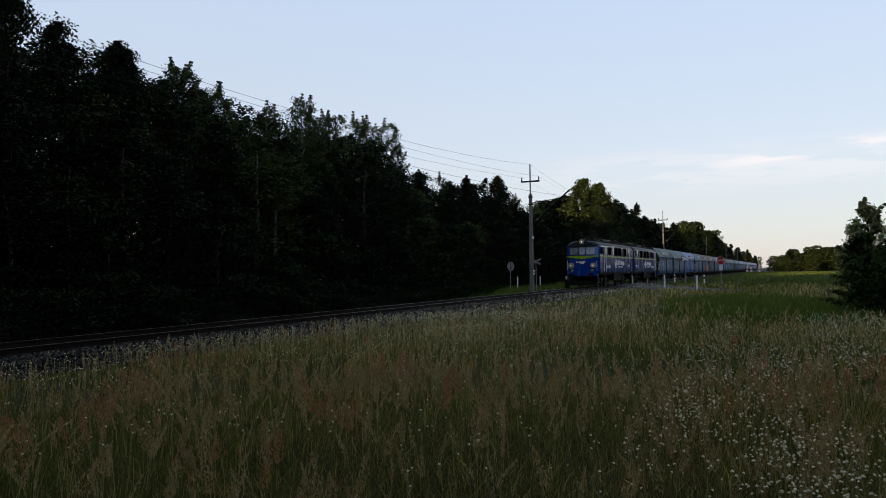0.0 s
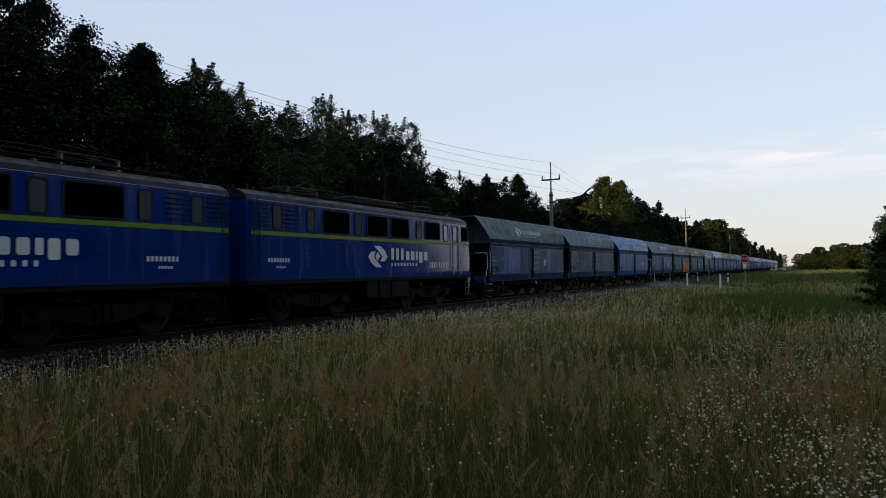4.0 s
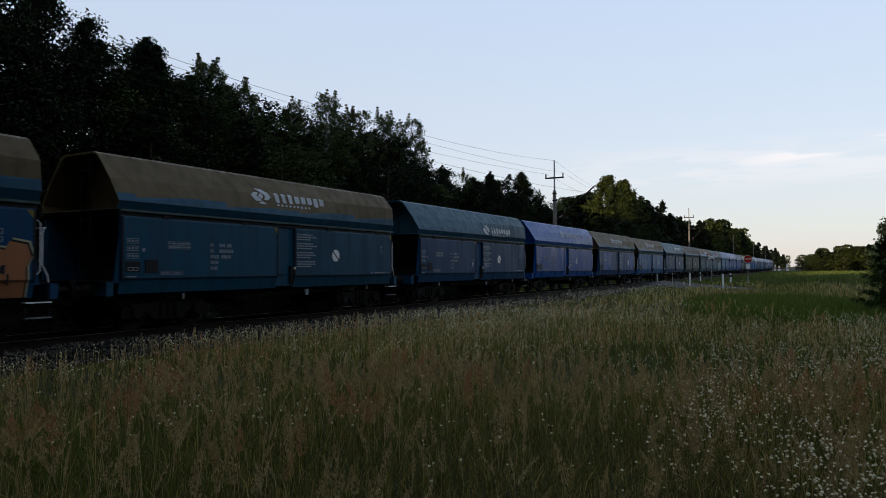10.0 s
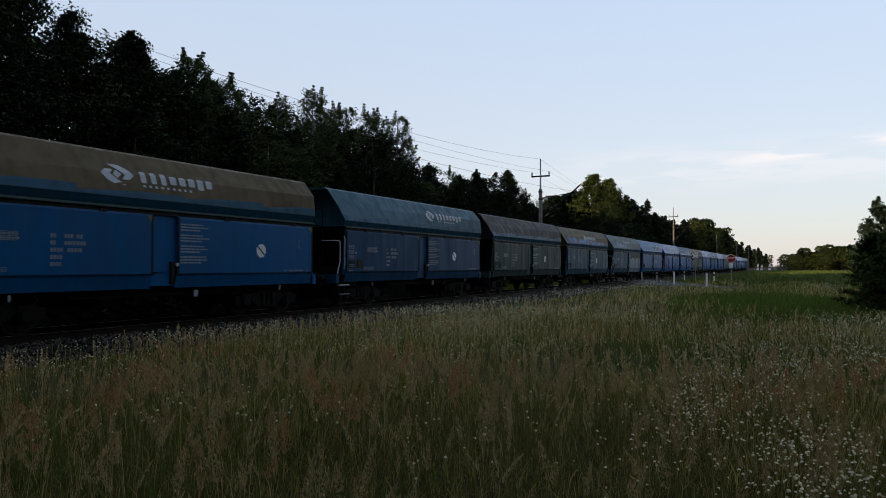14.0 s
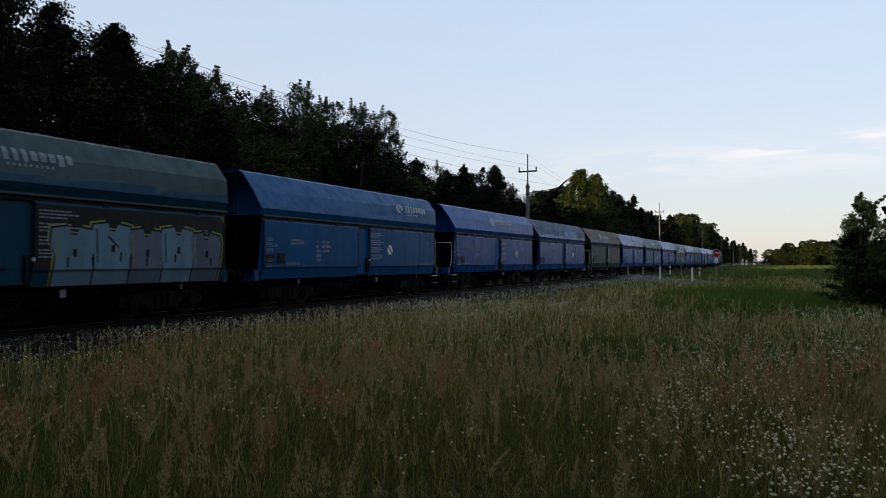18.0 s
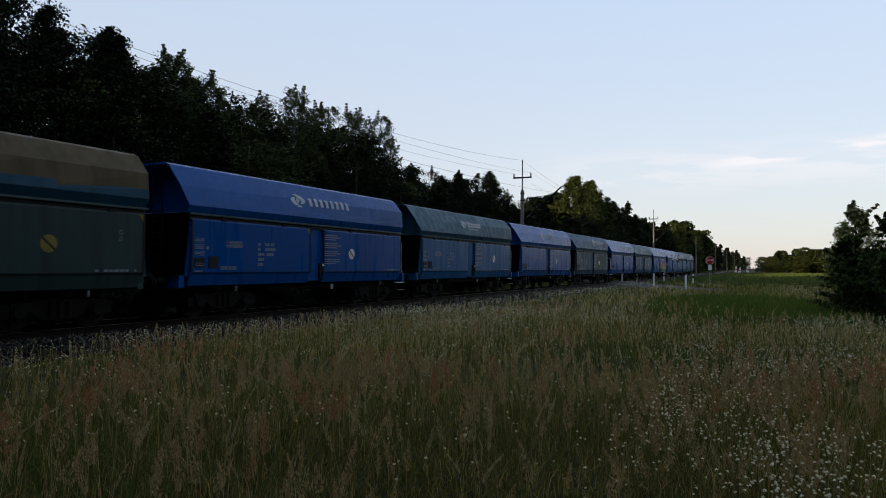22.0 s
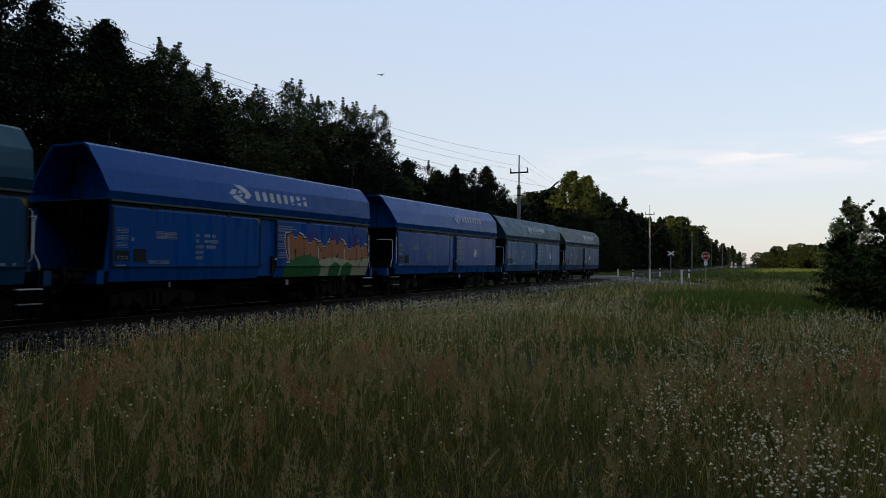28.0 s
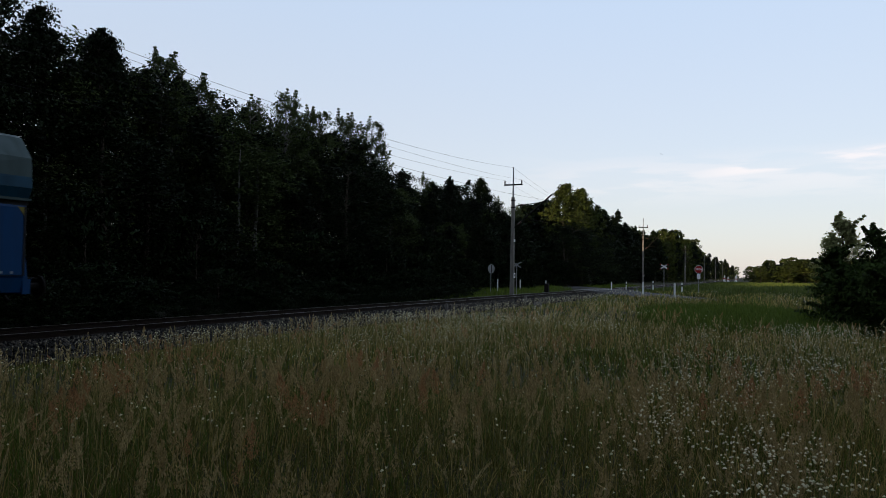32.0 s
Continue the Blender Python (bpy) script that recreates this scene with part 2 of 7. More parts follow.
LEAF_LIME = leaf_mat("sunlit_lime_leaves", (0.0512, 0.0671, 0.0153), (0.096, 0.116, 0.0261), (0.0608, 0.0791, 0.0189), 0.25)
LEAF_PINE = leaf_mat("pine_needles_shaded", (0.00768, 0.0128, 0.0064), (0.0141, 0.0205, 0.00896), (0.0096, 0.0147, 0.00704), 0.1)
LEAF_BUSH = leaf_mat("bush_leaves", (0.0364, 0.0644, 0.0156), (0.0784, 0.115, 0.0273), (0.042, 0.0728, 0.0182))
# sunlight on the willow is put into this very pale leaf colour
LEAF_SUN_PAINTED = leaf_mat("willow_leaves_painted_sunlit", (0.276, 0.301, 0.121), (0.46, 0.471, 0.198), (0.322, 0.333, 0.143), 0.4)
BLADE_OLIVE = leaf_mat("olive_grass", (0.15, 0.122, 0.0319), (0.581, 0.429, 0.144), (0.127, 0.143, 0.0352), 0.3)
BLADE_UNDER = leaf_mat("low_green_grass", (0.085, 0.0868, 0.0168), (0.196, 0.174, 0.0364), (0.07, 0.095, 0.016), 0.25)
BLADE_LUSH = leaf_mat("lush_green_grass", (0.0688, 0.11, 0.0144), (0.131, 0.174, 0.0252), (0.085, 0.134, 0.018), 0.3)
BLADE_FIELD = leaf_mat("field_grass_blades", (0.0525, 0.077, 0.0169), (0.112, 0.133, 0.0312), (0.0675, 0.091, 0.0208), 0.25)
BLADE_SHADED = leaf_mat("shaded_verge_grass", (0.006, 0.013, 0.0035), (0.013, 0.023, 0.006), (0.008, 0.015, 0.004), 0.2)
HEAD_OLIVE = leaf_mat("olive_grass_heads", (0.343, 0.261, 0.117), (0.658, 0.49, 0.235), (0.443, 0.326, 0.145), 0.3)
BLADE_STRAW = leaf_mat("straw_grass_heads", (0.414, 0.319, 0.154), (0.736, 0.571, 0.286), (0.506, 0.386, 0.187), 0.3)
BLADE_RUST = leaf_mat("rust_red_sorrel", (0.385, 0.2, 0.088), (0.63, 0.35, 0.165), (0.47, 0.255, 0.113), 0.3)
PETAL = leaf_mat("white_petals", (0.744, 0.672, 0.436), (0.9, 0.872, 0.592), (0.84, 0.76, 0.505), 0.25)
LENS_GLOW = glow_mat("lit_headlamp_bulb", (1.0, 0.86, 0.66), 1.5)
REFLECTOR = rough_stuff("headlamp_reflector", (0.34, 0.27, 0.22), (0.5, 0.42, 0.36), 9.0, 0.3, 0.9, 30.0, 0.3)


def glass(name, col, rough=0.05, shine=0.15):
    m, n, l, b = shader(name, rough)
    b.inputs["Base Color"].default_value = (*col, 1)
    b.inputs["IOR"].default_value = 1.5
    b.inputs["Specular IOR Level"].default_value = shine
    l.new(ranged(n, l, noise_at(n, l, 2.0), 0.3, 0.7, 0.03, 0.14), b.inputs["Roughness"])
    return m


GLASS_DARK = glass("dark_open_window", (0.003, 0.003, 0.004), 0.05, 0.0)
# pale base colour stands for the sky's reflection in two windscreens
GLASS_SKY = glass("windscreen_painted_sky", (0.22, 0.25, 0.28), 0.05, 0.4)
GLASS_FRONT = glass("windscreen_glass", (0.03, 0.035, 0.04), 0.04, 0.6)
GLASS_CAB = glass("cab_window_glass", (0.07, 0.08, 0.085), 0.05, 0.9)


# ---- mesh tools ----
def box(bm, x0, x1, y0, y1, z0, z1):
    vs = [bm.verts.new((x, y, z)) for z in (z0, z1) for y in (y0, y1) for x in (x0, x1)]
    for f in ((0, 2, 3, 1), (4, 5, 7, 6), (0, 1, 5, 4), (2, 6, 7, 3), (0, 4, 6, 2), (1, 3, 7, 5)):
        bm.faces.new([vs[i] for i in f])


def loft(bm, rings, caps=True):
    """Skins rings of points of equal count."""
    vs = [[bm.verts.new(p) for p in ring] for ring in rings]
    k = len(vs[0])
    for a, b in zip(vs, vs[1:]):
        for i in range(k):
            bm.faces.new((a[i], a[(i + 1) % k], b[(i + 1) % k], b[i]))
    if caps:
        bm.faces.new(vs[0][::-1])
        bm.faces.new(vs[-1])


def tube(bm, pts, r, seg=6, r2=None):
    pts = [Vector(p) for p in pts]
    rings, k = [], len(pts)
    for i, p in enumerate(pts):
        d = (pts[min(i + 1, k - 1)] - pts[max(i - 1, 0)]).normalized()
        a = d.cross(Vector((0, 0, 1)) if abs(d.z) < 0.9 else Vector((1, 0, 0))).normalized()
        b = d.cross(a)
        rr = r if r2 is None else r + (r2 - r) * i / (k - 1)
        rings.append([p + rr * (math.cos(t) * a + math.sin(t) * b) for t in (math.tau * j / seg for j in range(seg))])
    loft(bm, rings)


def disc_y(bm, x, y, z, r, thick, seg=20, r_in=0.0):
    """A round plate or ring that faces along y."""
    ang = [math.tau * j / seg for j in range(seg)]
    if r_in <= 0:
        loft(bm, [[(x + r * math.cos(a), yy, z + r * math.sin(a)) for a in ang] for yy in (y, y + thick)])
        return
    q = [[bm.verts.new((x + rr * math.cos(a), yy, z + rr * math.sin(a))) for a in ang] for rr, yy in ((r, y), (r, y + thick), (r_in, y + thick), (r_in, y))]
    for i in range(seg):
        for k in range(4):
            bm.faces.new((q[k][i], q[k][(i + 1) % seg], q[(k + 1) % 4][(i + 1) % seg], q[(k + 1) % 4][i]))


def slab_y(bm, outline, y, thick):
    """A flat plate of any outline in x and z, that faces along y."""
    loft(bm, [[(x, yy, z) for x, z in outline] for yy in (y, y + thick)])


def finish(name, bm, material):
    bmesh.ops.recalc_face_normals(bm, faces=bm.faces)
    me = bpy.data.meshes.new(name)
    bm.to_mesh(me)
    bm.free()
    me.materials.append(material)
    return me


def part(name, bm, material, parent, label=""):
    o = new(name, finish(name, bm, material))
    o.parent = parent
    return tagged(o, label)


def soften(bm, width, seg=2):
    bmesh.ops.bevel(bm, geom=[e for e in bm.edges], offset=width, segments=seg, affect="EDGES", profile=0.5)
    return bm


def boxed(x0, x1, y0, y1, z0, z1, bevel=0.0):
    bm = bmesh.new()
    box(bm, x0, x1, y0, y1, z0, z1)
    return soften(bm, bevel) if bevel else bm


def quads_mesh(name, verts, faces, material):
    """A mesh from arrays: verts (n, 3), faces (m, k) of one size."""
    me = bpy.data.meshes.new(name)
    k = faces.shape[1]
    me.vertices.add(len(verts))
    me.vertices.foreach_set("co", np.ascontiguousarray(verts, np.float32).ravel())
    me.loops.add(faces.size)
    me.loops.foreach_set("vertex_index", np.ascontiguousarray(faces, np.int32).ravel())
    me.polygons.add(len(faces))
    me.polygons.foreach_set("loop_start", np.arange(0, faces.size, k, dtype=np.int32))
    me.polygons.foreach_set("loop_total", np.full(len(faces), k, np.int32))
    me.update(calc_edges=True)
    me.materials.append(material)
    return me


# ---- the setting ----
def ground_z(x, y):
    """Height of the ground: a gently uneven meadow, a low bed under the track, a rise at the crossing."""
    z = 0.24 + 0.05 * math.sin(0.31 * x + 1.0) * math.cos(0.27 * y) + 0.03 * math.sin(0.9 * x + 0.7 * y)
    near = math.exp(-((x - 2) ** 2 + (y + 1) ** 2) / 60.0)
    z += 0.1 * near
    bed = min(1.0, max(0.0, 1.0 - (abs(y - TRACK_Y) - 3.2) / 1.6))
    z = z * (1 - bed) + 0.06 * bed
    d = abs((x - 76) * ROAD_N[0] + (y - TRACK_Y) * ROAD_N[1])
    rise = min(1.0, max(0.0, 1.0 - (d - 3.6) / 2.5)) * min(1.0, max(0.0, 1.0 - (abs(y - TRACK_Y) - 9) / 8.0))
    z = z * (1 - rise) + 0.33 * rise * (1 if abs(y - TRACK_Y) > 2.6 else 0.4) + (0.06 * rise * 0.6 if abs(y - TRACK_Y) <= 2.6 else 0)
    if y > 24:
        z += min(0.5, (y - 24) * 0.05)
    return z


ROAD_D = Vector((0.90, 0.43)).normalized()      # the lane runs askew over the line
ROAD_N = Vector((-ROAD_D.y, ROAD_D.x))


def spread(a, b, step, far):
    """Grid lines: even between a and b, then ever wider out to far."""
    q = list(np.arange(a, b + step * 0.5, step))
    g, w = step, q[-1]
    while w < far:
        g *= 1.5
        w += g
        q.append(w)
    g, w = step, q[0]
    while w > -far:
        g *= 1.5
        w -= g
        q.insert(0, w)
    return q


def ground():
    xs, ys = spread(-6, 112, 1.0, 3200), spread(-14, 34, 0.6, 3200)
    verts = np.array([(x, y, ground_z(x, y)) for y in ys for x in xs])
    k = len(xs)
    faces = np.array([(j * k + i, j * k + i + 1, (j + 1) * k + i + 1, (j + 1) * k + i) for j in range(len(ys) - 1) for i in range(k - 1)])
    me = quads_mesh("ground", verts, faces, SOIL)
    me.polygons.foreach_set("use_smooth", np.ones(len(faces), bool))
    return tagged(new("ground", me), "uneven meadow soil with thin grass", "ground", kind="structure")


def track():
    prof = [(-3.3, 0.02), (-2.75, 0.1), (-2.05, 0.26), (-1.7, 0.29), (1.7, 0.29), (2.05, 0.26), (2.75, 0.1), (3.3, 0.02), (3.3, -0.4), (-3.3, -0.4)]
    rnd = random.Random(5)
    bm = bmesh.new()
    xs = [-260 + 5 * k for k in range(40)] + [-60 + 1.0 * k for k in range(190)] + [130 + 12 * k for k in range(75)]
    loft(bm, [[(x, TRACK_Y + y + (rnd.uniform(-0.1, 0.1) if -0.3 < z < 0.2 else 0), z + (rnd.uniform(-0.03, 0.03) if 0 < z < 0.27 else 0)) for y, z in prof] for x in xs])
    bed = tagged(new("ballast_bed", finish("ballast_bed", bm, STONE)), "grey crushed-stone track bed", "track bed", kind="structure")
    for s in (-1, 1):
        y = TRACK_Y + s * 0.7525
        bm = bmesh.new()
        half = [(-0.07, 0.272), (-0.07, 0.285), (-0.014, 0.31), (-0.01, 0.395), (-0.035, 0.41), (-0.036, 0.444)]
        pr = half + [(-a, z) for a, z in half[::-1]]
        loft(bm, [[(x, y + a, z) for a, z in pr] for x in (-260, 0, 300, 1000)])
        rail = tagged(new("rail", finish("rail", bm, RAIL_SIDE)), "rust-brown steel rail on sleepers", "rail", kind="structure")
        part("rail_head", boxed(-260, 1000, y - 0.034, y + 0.034, 0.4465, RAIL), RAIL_TOP, rail, "polished running surface")
    # sleepers
    bm = bmesh.new()
    loft(bm, [[(-0.13, y, 0.1), (0.13, y, 0.1), (0.11, y, z), (-0.11, y, z)] for y, z in ((-1.28, 0.278), (-0.5, 0.272), (0.5, 0.272), (1.28, 0.278))])
    me = finish("sleeper", bm, TIE)
    for k in range(180):
        o = new("sleeper", me)
        o.parent = bed
        o.matrix_basis = pose(-8 + 0.62 * k, TRACK_Y, 0.017)
    far = bmesh.new()
    for k in range(500):
        x = 104 + 0.62 * k
        box(far, x - 0.12, x + 0.12, TRACK_Y - 1.28, TRACK_Y + 1.28, 0.12, 0.294)
    tagged(part("far_sleepers", far, TIE, bed), kind="stuff")


def loose_stones():
    """Crushed stone on the near shoulder and strewn into the grass."""
    rng = np.random.default_rng(8)
    n = 36000
    x = 3 + 75 * rng.random(n) ** 1.5
    y = TRACK_Y - 0.95 - 2.35 * rng.random(n) ** 0.9 - np.where(rng.random(n) < 0.12, rng.random(n) * 1.2, 0.0)
    y[: n // 8] = TRACK_Y + rng.uniform(-0.65, 0.65, n // 8)
    h = np.interp(np.abs(y - TRACK_Y), (0, 1.7, 2.05, 2.75, 3.3, 5), (0.285, 0.285, 0.26, 0.1, 0.1, 0.23))
    size = rng.uniform(0.022, 0.06, n) * (1 + 0.01 * x)
    base = np.array([(1, 0, 0), (-0.8, 0.5, 0.1), (-0.6, -0.7, 0), (0.1, 0.2, 0.8), (0.2, -0.1, -0.7)])
    tri = np.array([(0, 1, 3), (1, 2, 3), (2, 0, 3), (1, 0, 4), (2, 1, 4), (0, 2, 4)])
    a = rng.random(n) * 6.28
    q = base[None] * rng.uniform(0.6, 1.3, (n, 5, 3))
    ca, sa = np.cos(a)[:, None], np.sin(a)[:, None]
    v = np.stack([q[..., 0] * ca - q[..., 1] * sa, q[..., 0] * sa + q[..., 1] * ca, q[..., 2]], -1) * size[:, None, None]
    v += np.stack([x, y, h + size * 0.3], -1)[:, None]
    f = (np.arange(n)[:, None, None] * 5 + tri[None]).reshape(-1, 3)
    f = f.reshape(n, 6, 3)
    # stones between and close beside the rails take the darker colour
    near_rail = y > TRACK_Y - 1.15 + 0.15 * rng.normal(0, 1, n)
    for sel, m, words in ((~near_rail, STONE_LOOSE, "loose grey crushed stones along the track"), (near_rail, STONE_BLACKISH, "blackish crushed stones between and beside the rails")):
        me = quads_mesh("ballast_stones", v[sel].reshape(-1, 3), f[: sel.sum()].reshape(-1, 3), m)
        tagged(new("ballast_stones", me), words, "ballast", kind="stuff")


def lane():
    bm = bmesh.new()
    for side, (a, b) in (("far", (4.2, 60)), ("near", (-25, -3.6))):
        rings = []
        for k in range(25):
            s = a + (b - a) * k / 24
            c = Vector((76, TRACK_Y)) + ROAD_D * s
            row = []
            for w in (-2.9, -2.7, 0.0, 2.7, 2.9):
                p = c + ROAD_N * w
                dy = abs(p.y - TRACK_Y)
                z = 0.36 + (0.08 * max(0.0, 1 - (dy - 1.6) / 6.0) if dy > 1.6 else 0.08) - max(0.0, (dy - 9.0) * 0.012)
                z = max(z, ground_z(p.x, p.y) + 0.02)
                row.append((p.x, p.y, z + (0.03 if w == 0 else 0.0 if abs(w) < 2.8 else -0.15)))
            rings.append(row)
        vs = [[bm.verts.new(p) for p in r] for r in rings]
        for r, q in zip(vs, vs[1:]):
            for i in range(4):
                bm.faces.new((r[i], r[i + 1], q[i + 1], q[i]))
    tagged(new("road", finish("road", bm, ASPHALT)), "narrow grey asphalt lane over the railway", "road", kind="structure")
    # crossing panels between and beside the rails
    deck = new("level_crossing")
    tagged(deck, "concrete level-crossing panels between the rails", "level crossing", kind="structure")
    for y0, y1 in ((-1.9, -0.86), (-0.66, 0.66), (0.86, 1.9)):
        for k in range(5):
            c = 71.2 + 2.0 * k + (y0 + y1) / 2 * ROAD_D.x / ROAD_D.y * 0.3
            part("panel", boxed(c - 0.98, c + 0.98, TRACK_Y + y0, TRACK_Y + y1, 0.2, 0.445, 0.015), CONCRETE, deck)



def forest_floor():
    """A dark sheet added over the soil for the wood's shade, from the track bed to under its trees."""
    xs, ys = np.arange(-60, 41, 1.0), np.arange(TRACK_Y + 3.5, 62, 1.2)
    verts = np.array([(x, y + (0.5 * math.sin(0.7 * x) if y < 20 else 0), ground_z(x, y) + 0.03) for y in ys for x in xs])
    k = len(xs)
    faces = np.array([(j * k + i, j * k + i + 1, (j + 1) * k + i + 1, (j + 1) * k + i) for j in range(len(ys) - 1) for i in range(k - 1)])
    tagged(new("forest_floor", quads_mesh("forest_floor", verts, faces, SHADE_SHEET)), "dark sheet for the wood's shade on the ground", "ground", kind="structure")


ground()
forest_floor()
track()
loose_stones()
lane()


# ---- things along the line ----
def mast(x, full=True):
    """Concrete catenary mast with cross-arms, a top pole and a bracket over the track."""
    e = new("catenary_mast")
    bm = bmesh.new()
    loft(bm, [[(a * w, b * w * 0.8, z) for a, b in ((-1, -1), (1, -1), (1, 1), (-1, 1))] for w, z in ((0.2, -0.4), (0.17, 4.0), (0.135, 8.3))])
    pole = part("post", soften(bm, 0.02, 1), CONCRETE, e, "tapered concrete post")
    bm = bmesh.new()
    tube(bm, [(0, 0, 7.2), (0, 0, 10.65)], 0.08, 8, 0.055)
    part("top_pole", bm, GALV, e)
    for z in (7.4, 8.0):
        part("clamp", boxed(-0.17, 0.17, -0.16, 0.16, z, z + 0.09), UNDER, e)
    bm = bmesh.new()
    box(bm, -0.05, 0.05, -0.8, 0.8, 9.3, 9.42)
    arm = part("cross_arm", bm, UNDER, e)
    for s in (-1, 1):
        bm = bmesh.new()
        tube(bm, [(0, s * 0.74, 9.4), (0, s * 0.74, 9.52)], 0.05, 8)
        tube(bm, [(0, s * 0.74, 9.52), (0, s * 0.74, 9.74)], 0.07, 8, 0.04)
        part("insulator", bm, CERAMIC, arm)
    bm = bmesh.new()
    tube(bm, [(0, 0, 10.62), (0, 0, 10.82)], 0.05, 8)
    part("insulator", bm, CERAMIC, e)
    # bracket
    bm = bmesh.new()
    tube(bm, [(0, -0.15, 5.75), (0, -3.35, 8.45)], 0.065, 8)
    tube(bm, [(0, -0.15, 7.55), (0, -2.7, 7.85)], 0.03, 6)
    tube(bm, [(0, -0.9, 6.35), (0, -2.9, 6.25)], 0.025, 6)
    part("bracket", bm, UNDER, e)
    for y, z in ((-0.45, 6.0), (-0.6, 7.62)):
        bm = bmesh.new()
        tube(bm, [(0, y, z), (0, y - 0.3, z + (0.24 if z < 7 else 0.04))], 0.075, 8)
        part("insulator", bm, CERAMIC, e)
    bm = bmesh.new()
    box(bm, -0.19, 0.19, -0.172, -0.162, 4.55, 4.78)
    part("white_band", bm, WHITE_PAINT, e)
    bm = bmesh.new()
    box(bm, -0.2, 0.2, -0.205, -0.19, 1.55, 1.95)
    plate = part("number_plate", bm, WHITE_PAINT, e, "white plate with dark bars")
    bm = bmesh.new()
    box(bm, -0.09, 0.09, -0.211, -0.206, 1.66, 1.84)
    part("plate_bar", bm, BLACK_PAINT, plate)
    part("footing", boxed(-0.35, 0.35, -0.35, 0.35, -0.5, 0.12, 0.03), CONCRETE, e)
    return tagged(e, "concrete catenary mast with cross-arm and slanting bracket", "mast", "masts along the line")


MAST_X = (54.6, 126.2, 203.5, 278.5, 353.0, 428.0)
first_mast = mast(0)
first_mast.matrix_basis = pose(MAST_X[0], 18.7, 0.1)
for x in (-17.5, *MAST_X[1:]):
    o = copy_thing(first_mast, pose(x, 18.7, 0.1))
    if x == MAST_X[1]:
        o.scale.z = 1.13


def wire(name, a, b, sag, r, label):
    a, b = Vector(a), Vector(b)
    pts = []
    for k in range(13):
        f = k / 12
        p = a.lerp(b, f)
        p.z -= sag * 4 * f * (1 - f)
        pts.append(p)
    bm = bmesh.new()
    tube(bm, pts, r, 4)
    return tagged(new(name, finish(name, bm, UNDER)), label, "wire", "overhead wires")


ends = (-17.5, *MAST_X)
for a, b in zip(ends, ends[1:]):
    wire("earth_wire", (a, 18.7, 10.9), (b, 18.7, 10.9), 1.9, 0.007, "thin wire strung between mast tops")
    for s in (-0.74, 0.74):
        wire("supply_wire", (a, 18.7 + s, 9.83), (b, 18.7 + s, 9.83), 1.35, 0.006, "thin wire on the mast cross-arms")
    wire("messenger_wire", (a, TRACK_Y, 8.05), (b, TRACK_Y, 8.05), 1.1, 0.007, "sagging catenary wire over the track")
    wire("contact_wire", (a, TRACK_Y, 6.2), (b, TRACK_Y, 6.2), 0.06, 0.007, "level contact wire over the track")


def guard_post(banded):
    e = new("guard_post")
    h = 1.15
    bm = bmesh.new()
    box(bm, -0.065, 0.065, -0.055, 0.055, -0.3, h)
    part("shaft", soften(bm, 0.012, 1), WHITE_PAINT, e)
    if banded:
        bm = bmesh.new()
        box(bm, -0.068, 0.068, -0.058, 0.058, h - 0.38, h - 0.2)
        part("black_band", bm, BLACK_PAINT, e)
    return tagged(e, "white road guard post with a black band" if banded else "plain white road guard post", "guard post", "guard posts at the crossing")


plain, striped = guard_post(False), guard_post(True)
POSTS = ((61.8, 22.6, 0, 4), (68.6, 22.6, 0, 2), (71.6, 20.7, 0, 0), (75.0, 14.4, 0, 1), (84.0, 14.4, 1, -7), (61.5, 9.1, 0, 1), (77.5, 10.4, 1, 2), (53.6, 5.65, 0, 0), (70.0, 6.7, 1, 0))
used = set()
for x, y, band, lean in POSTS:
    src = striped if band else plain
    m = pose(x, y, ground_z(x, y), 0, lean, 25)
    if src in used:
        copy_thing(src, m)
    else:
        used.add(src)
        src.matrix_basis = m


def sign_post(e, h):
    bm = bmesh.new()
    tube(bm, [(0, 0, -0.4), (0, 0, h)], 0.035, 8)
    part("post", bm, GALV, e)


def face_plate(outline, x, thick):
    """A plate that faces along -x, outline in y and z."""
    bm = bmesh.new()
    loft(bm, [[(xx, y, z) for y, z in outline] for xx in (x, x + thick)])
    return bm


def stop_sign(m):
    e = new("stop_sign")
    sign_post(e, 2.85)
    octo = lambda r: [(r * math.cos(radians(22.5 + 45 * k)), 2.47 + r * math.sin(radians(22.5 + 45 * k))) for k in range(8)]
    p = part("plate", face_plate(octo(0.38), -0.06, 0.02), WHITE_PAINT, e)
    part("red_field", face_plate(octo(0.35), -0.066, 0.005), RED_PAINT, p)
    txt = bpy.data.curves.new("word", "FONT")
    txt.body, txt.size, txt.align_x, txt.align_y, txt.extrude = "STOP", 0.25, "CENTER", "CENTER", 0.002
    o = new("word_tmp", txt)
    me = bpy.data.meshes.new_from_object(o.evaluated_get(bpy.context.evaluated_depsgraph_get()))
    bpy.data.objects.remove(o)
    me.materials.clear()
    me.materials.append(WHITE_PAINT)
    w = new("word", me)
    w.parent = p
    w.matrix_basis = Matrix.Translation((-0.07, 0, 2.47)) @ Euler((radians(90), 0, radians(-90))).to_matrix().to_4x4()
    part("under_plate", face_plate([(-0.15, 1.6), (0.15, 1.6), (0.15, 2.04), (-0.15, 2.04)], -0.05, 0.015), WHITE_PAINT, e, "plain pale plate under the sign")
    e.matrix_basis = m
    return tagged(e, "red octagonal stop sign with white word on a steel post", "road sign")


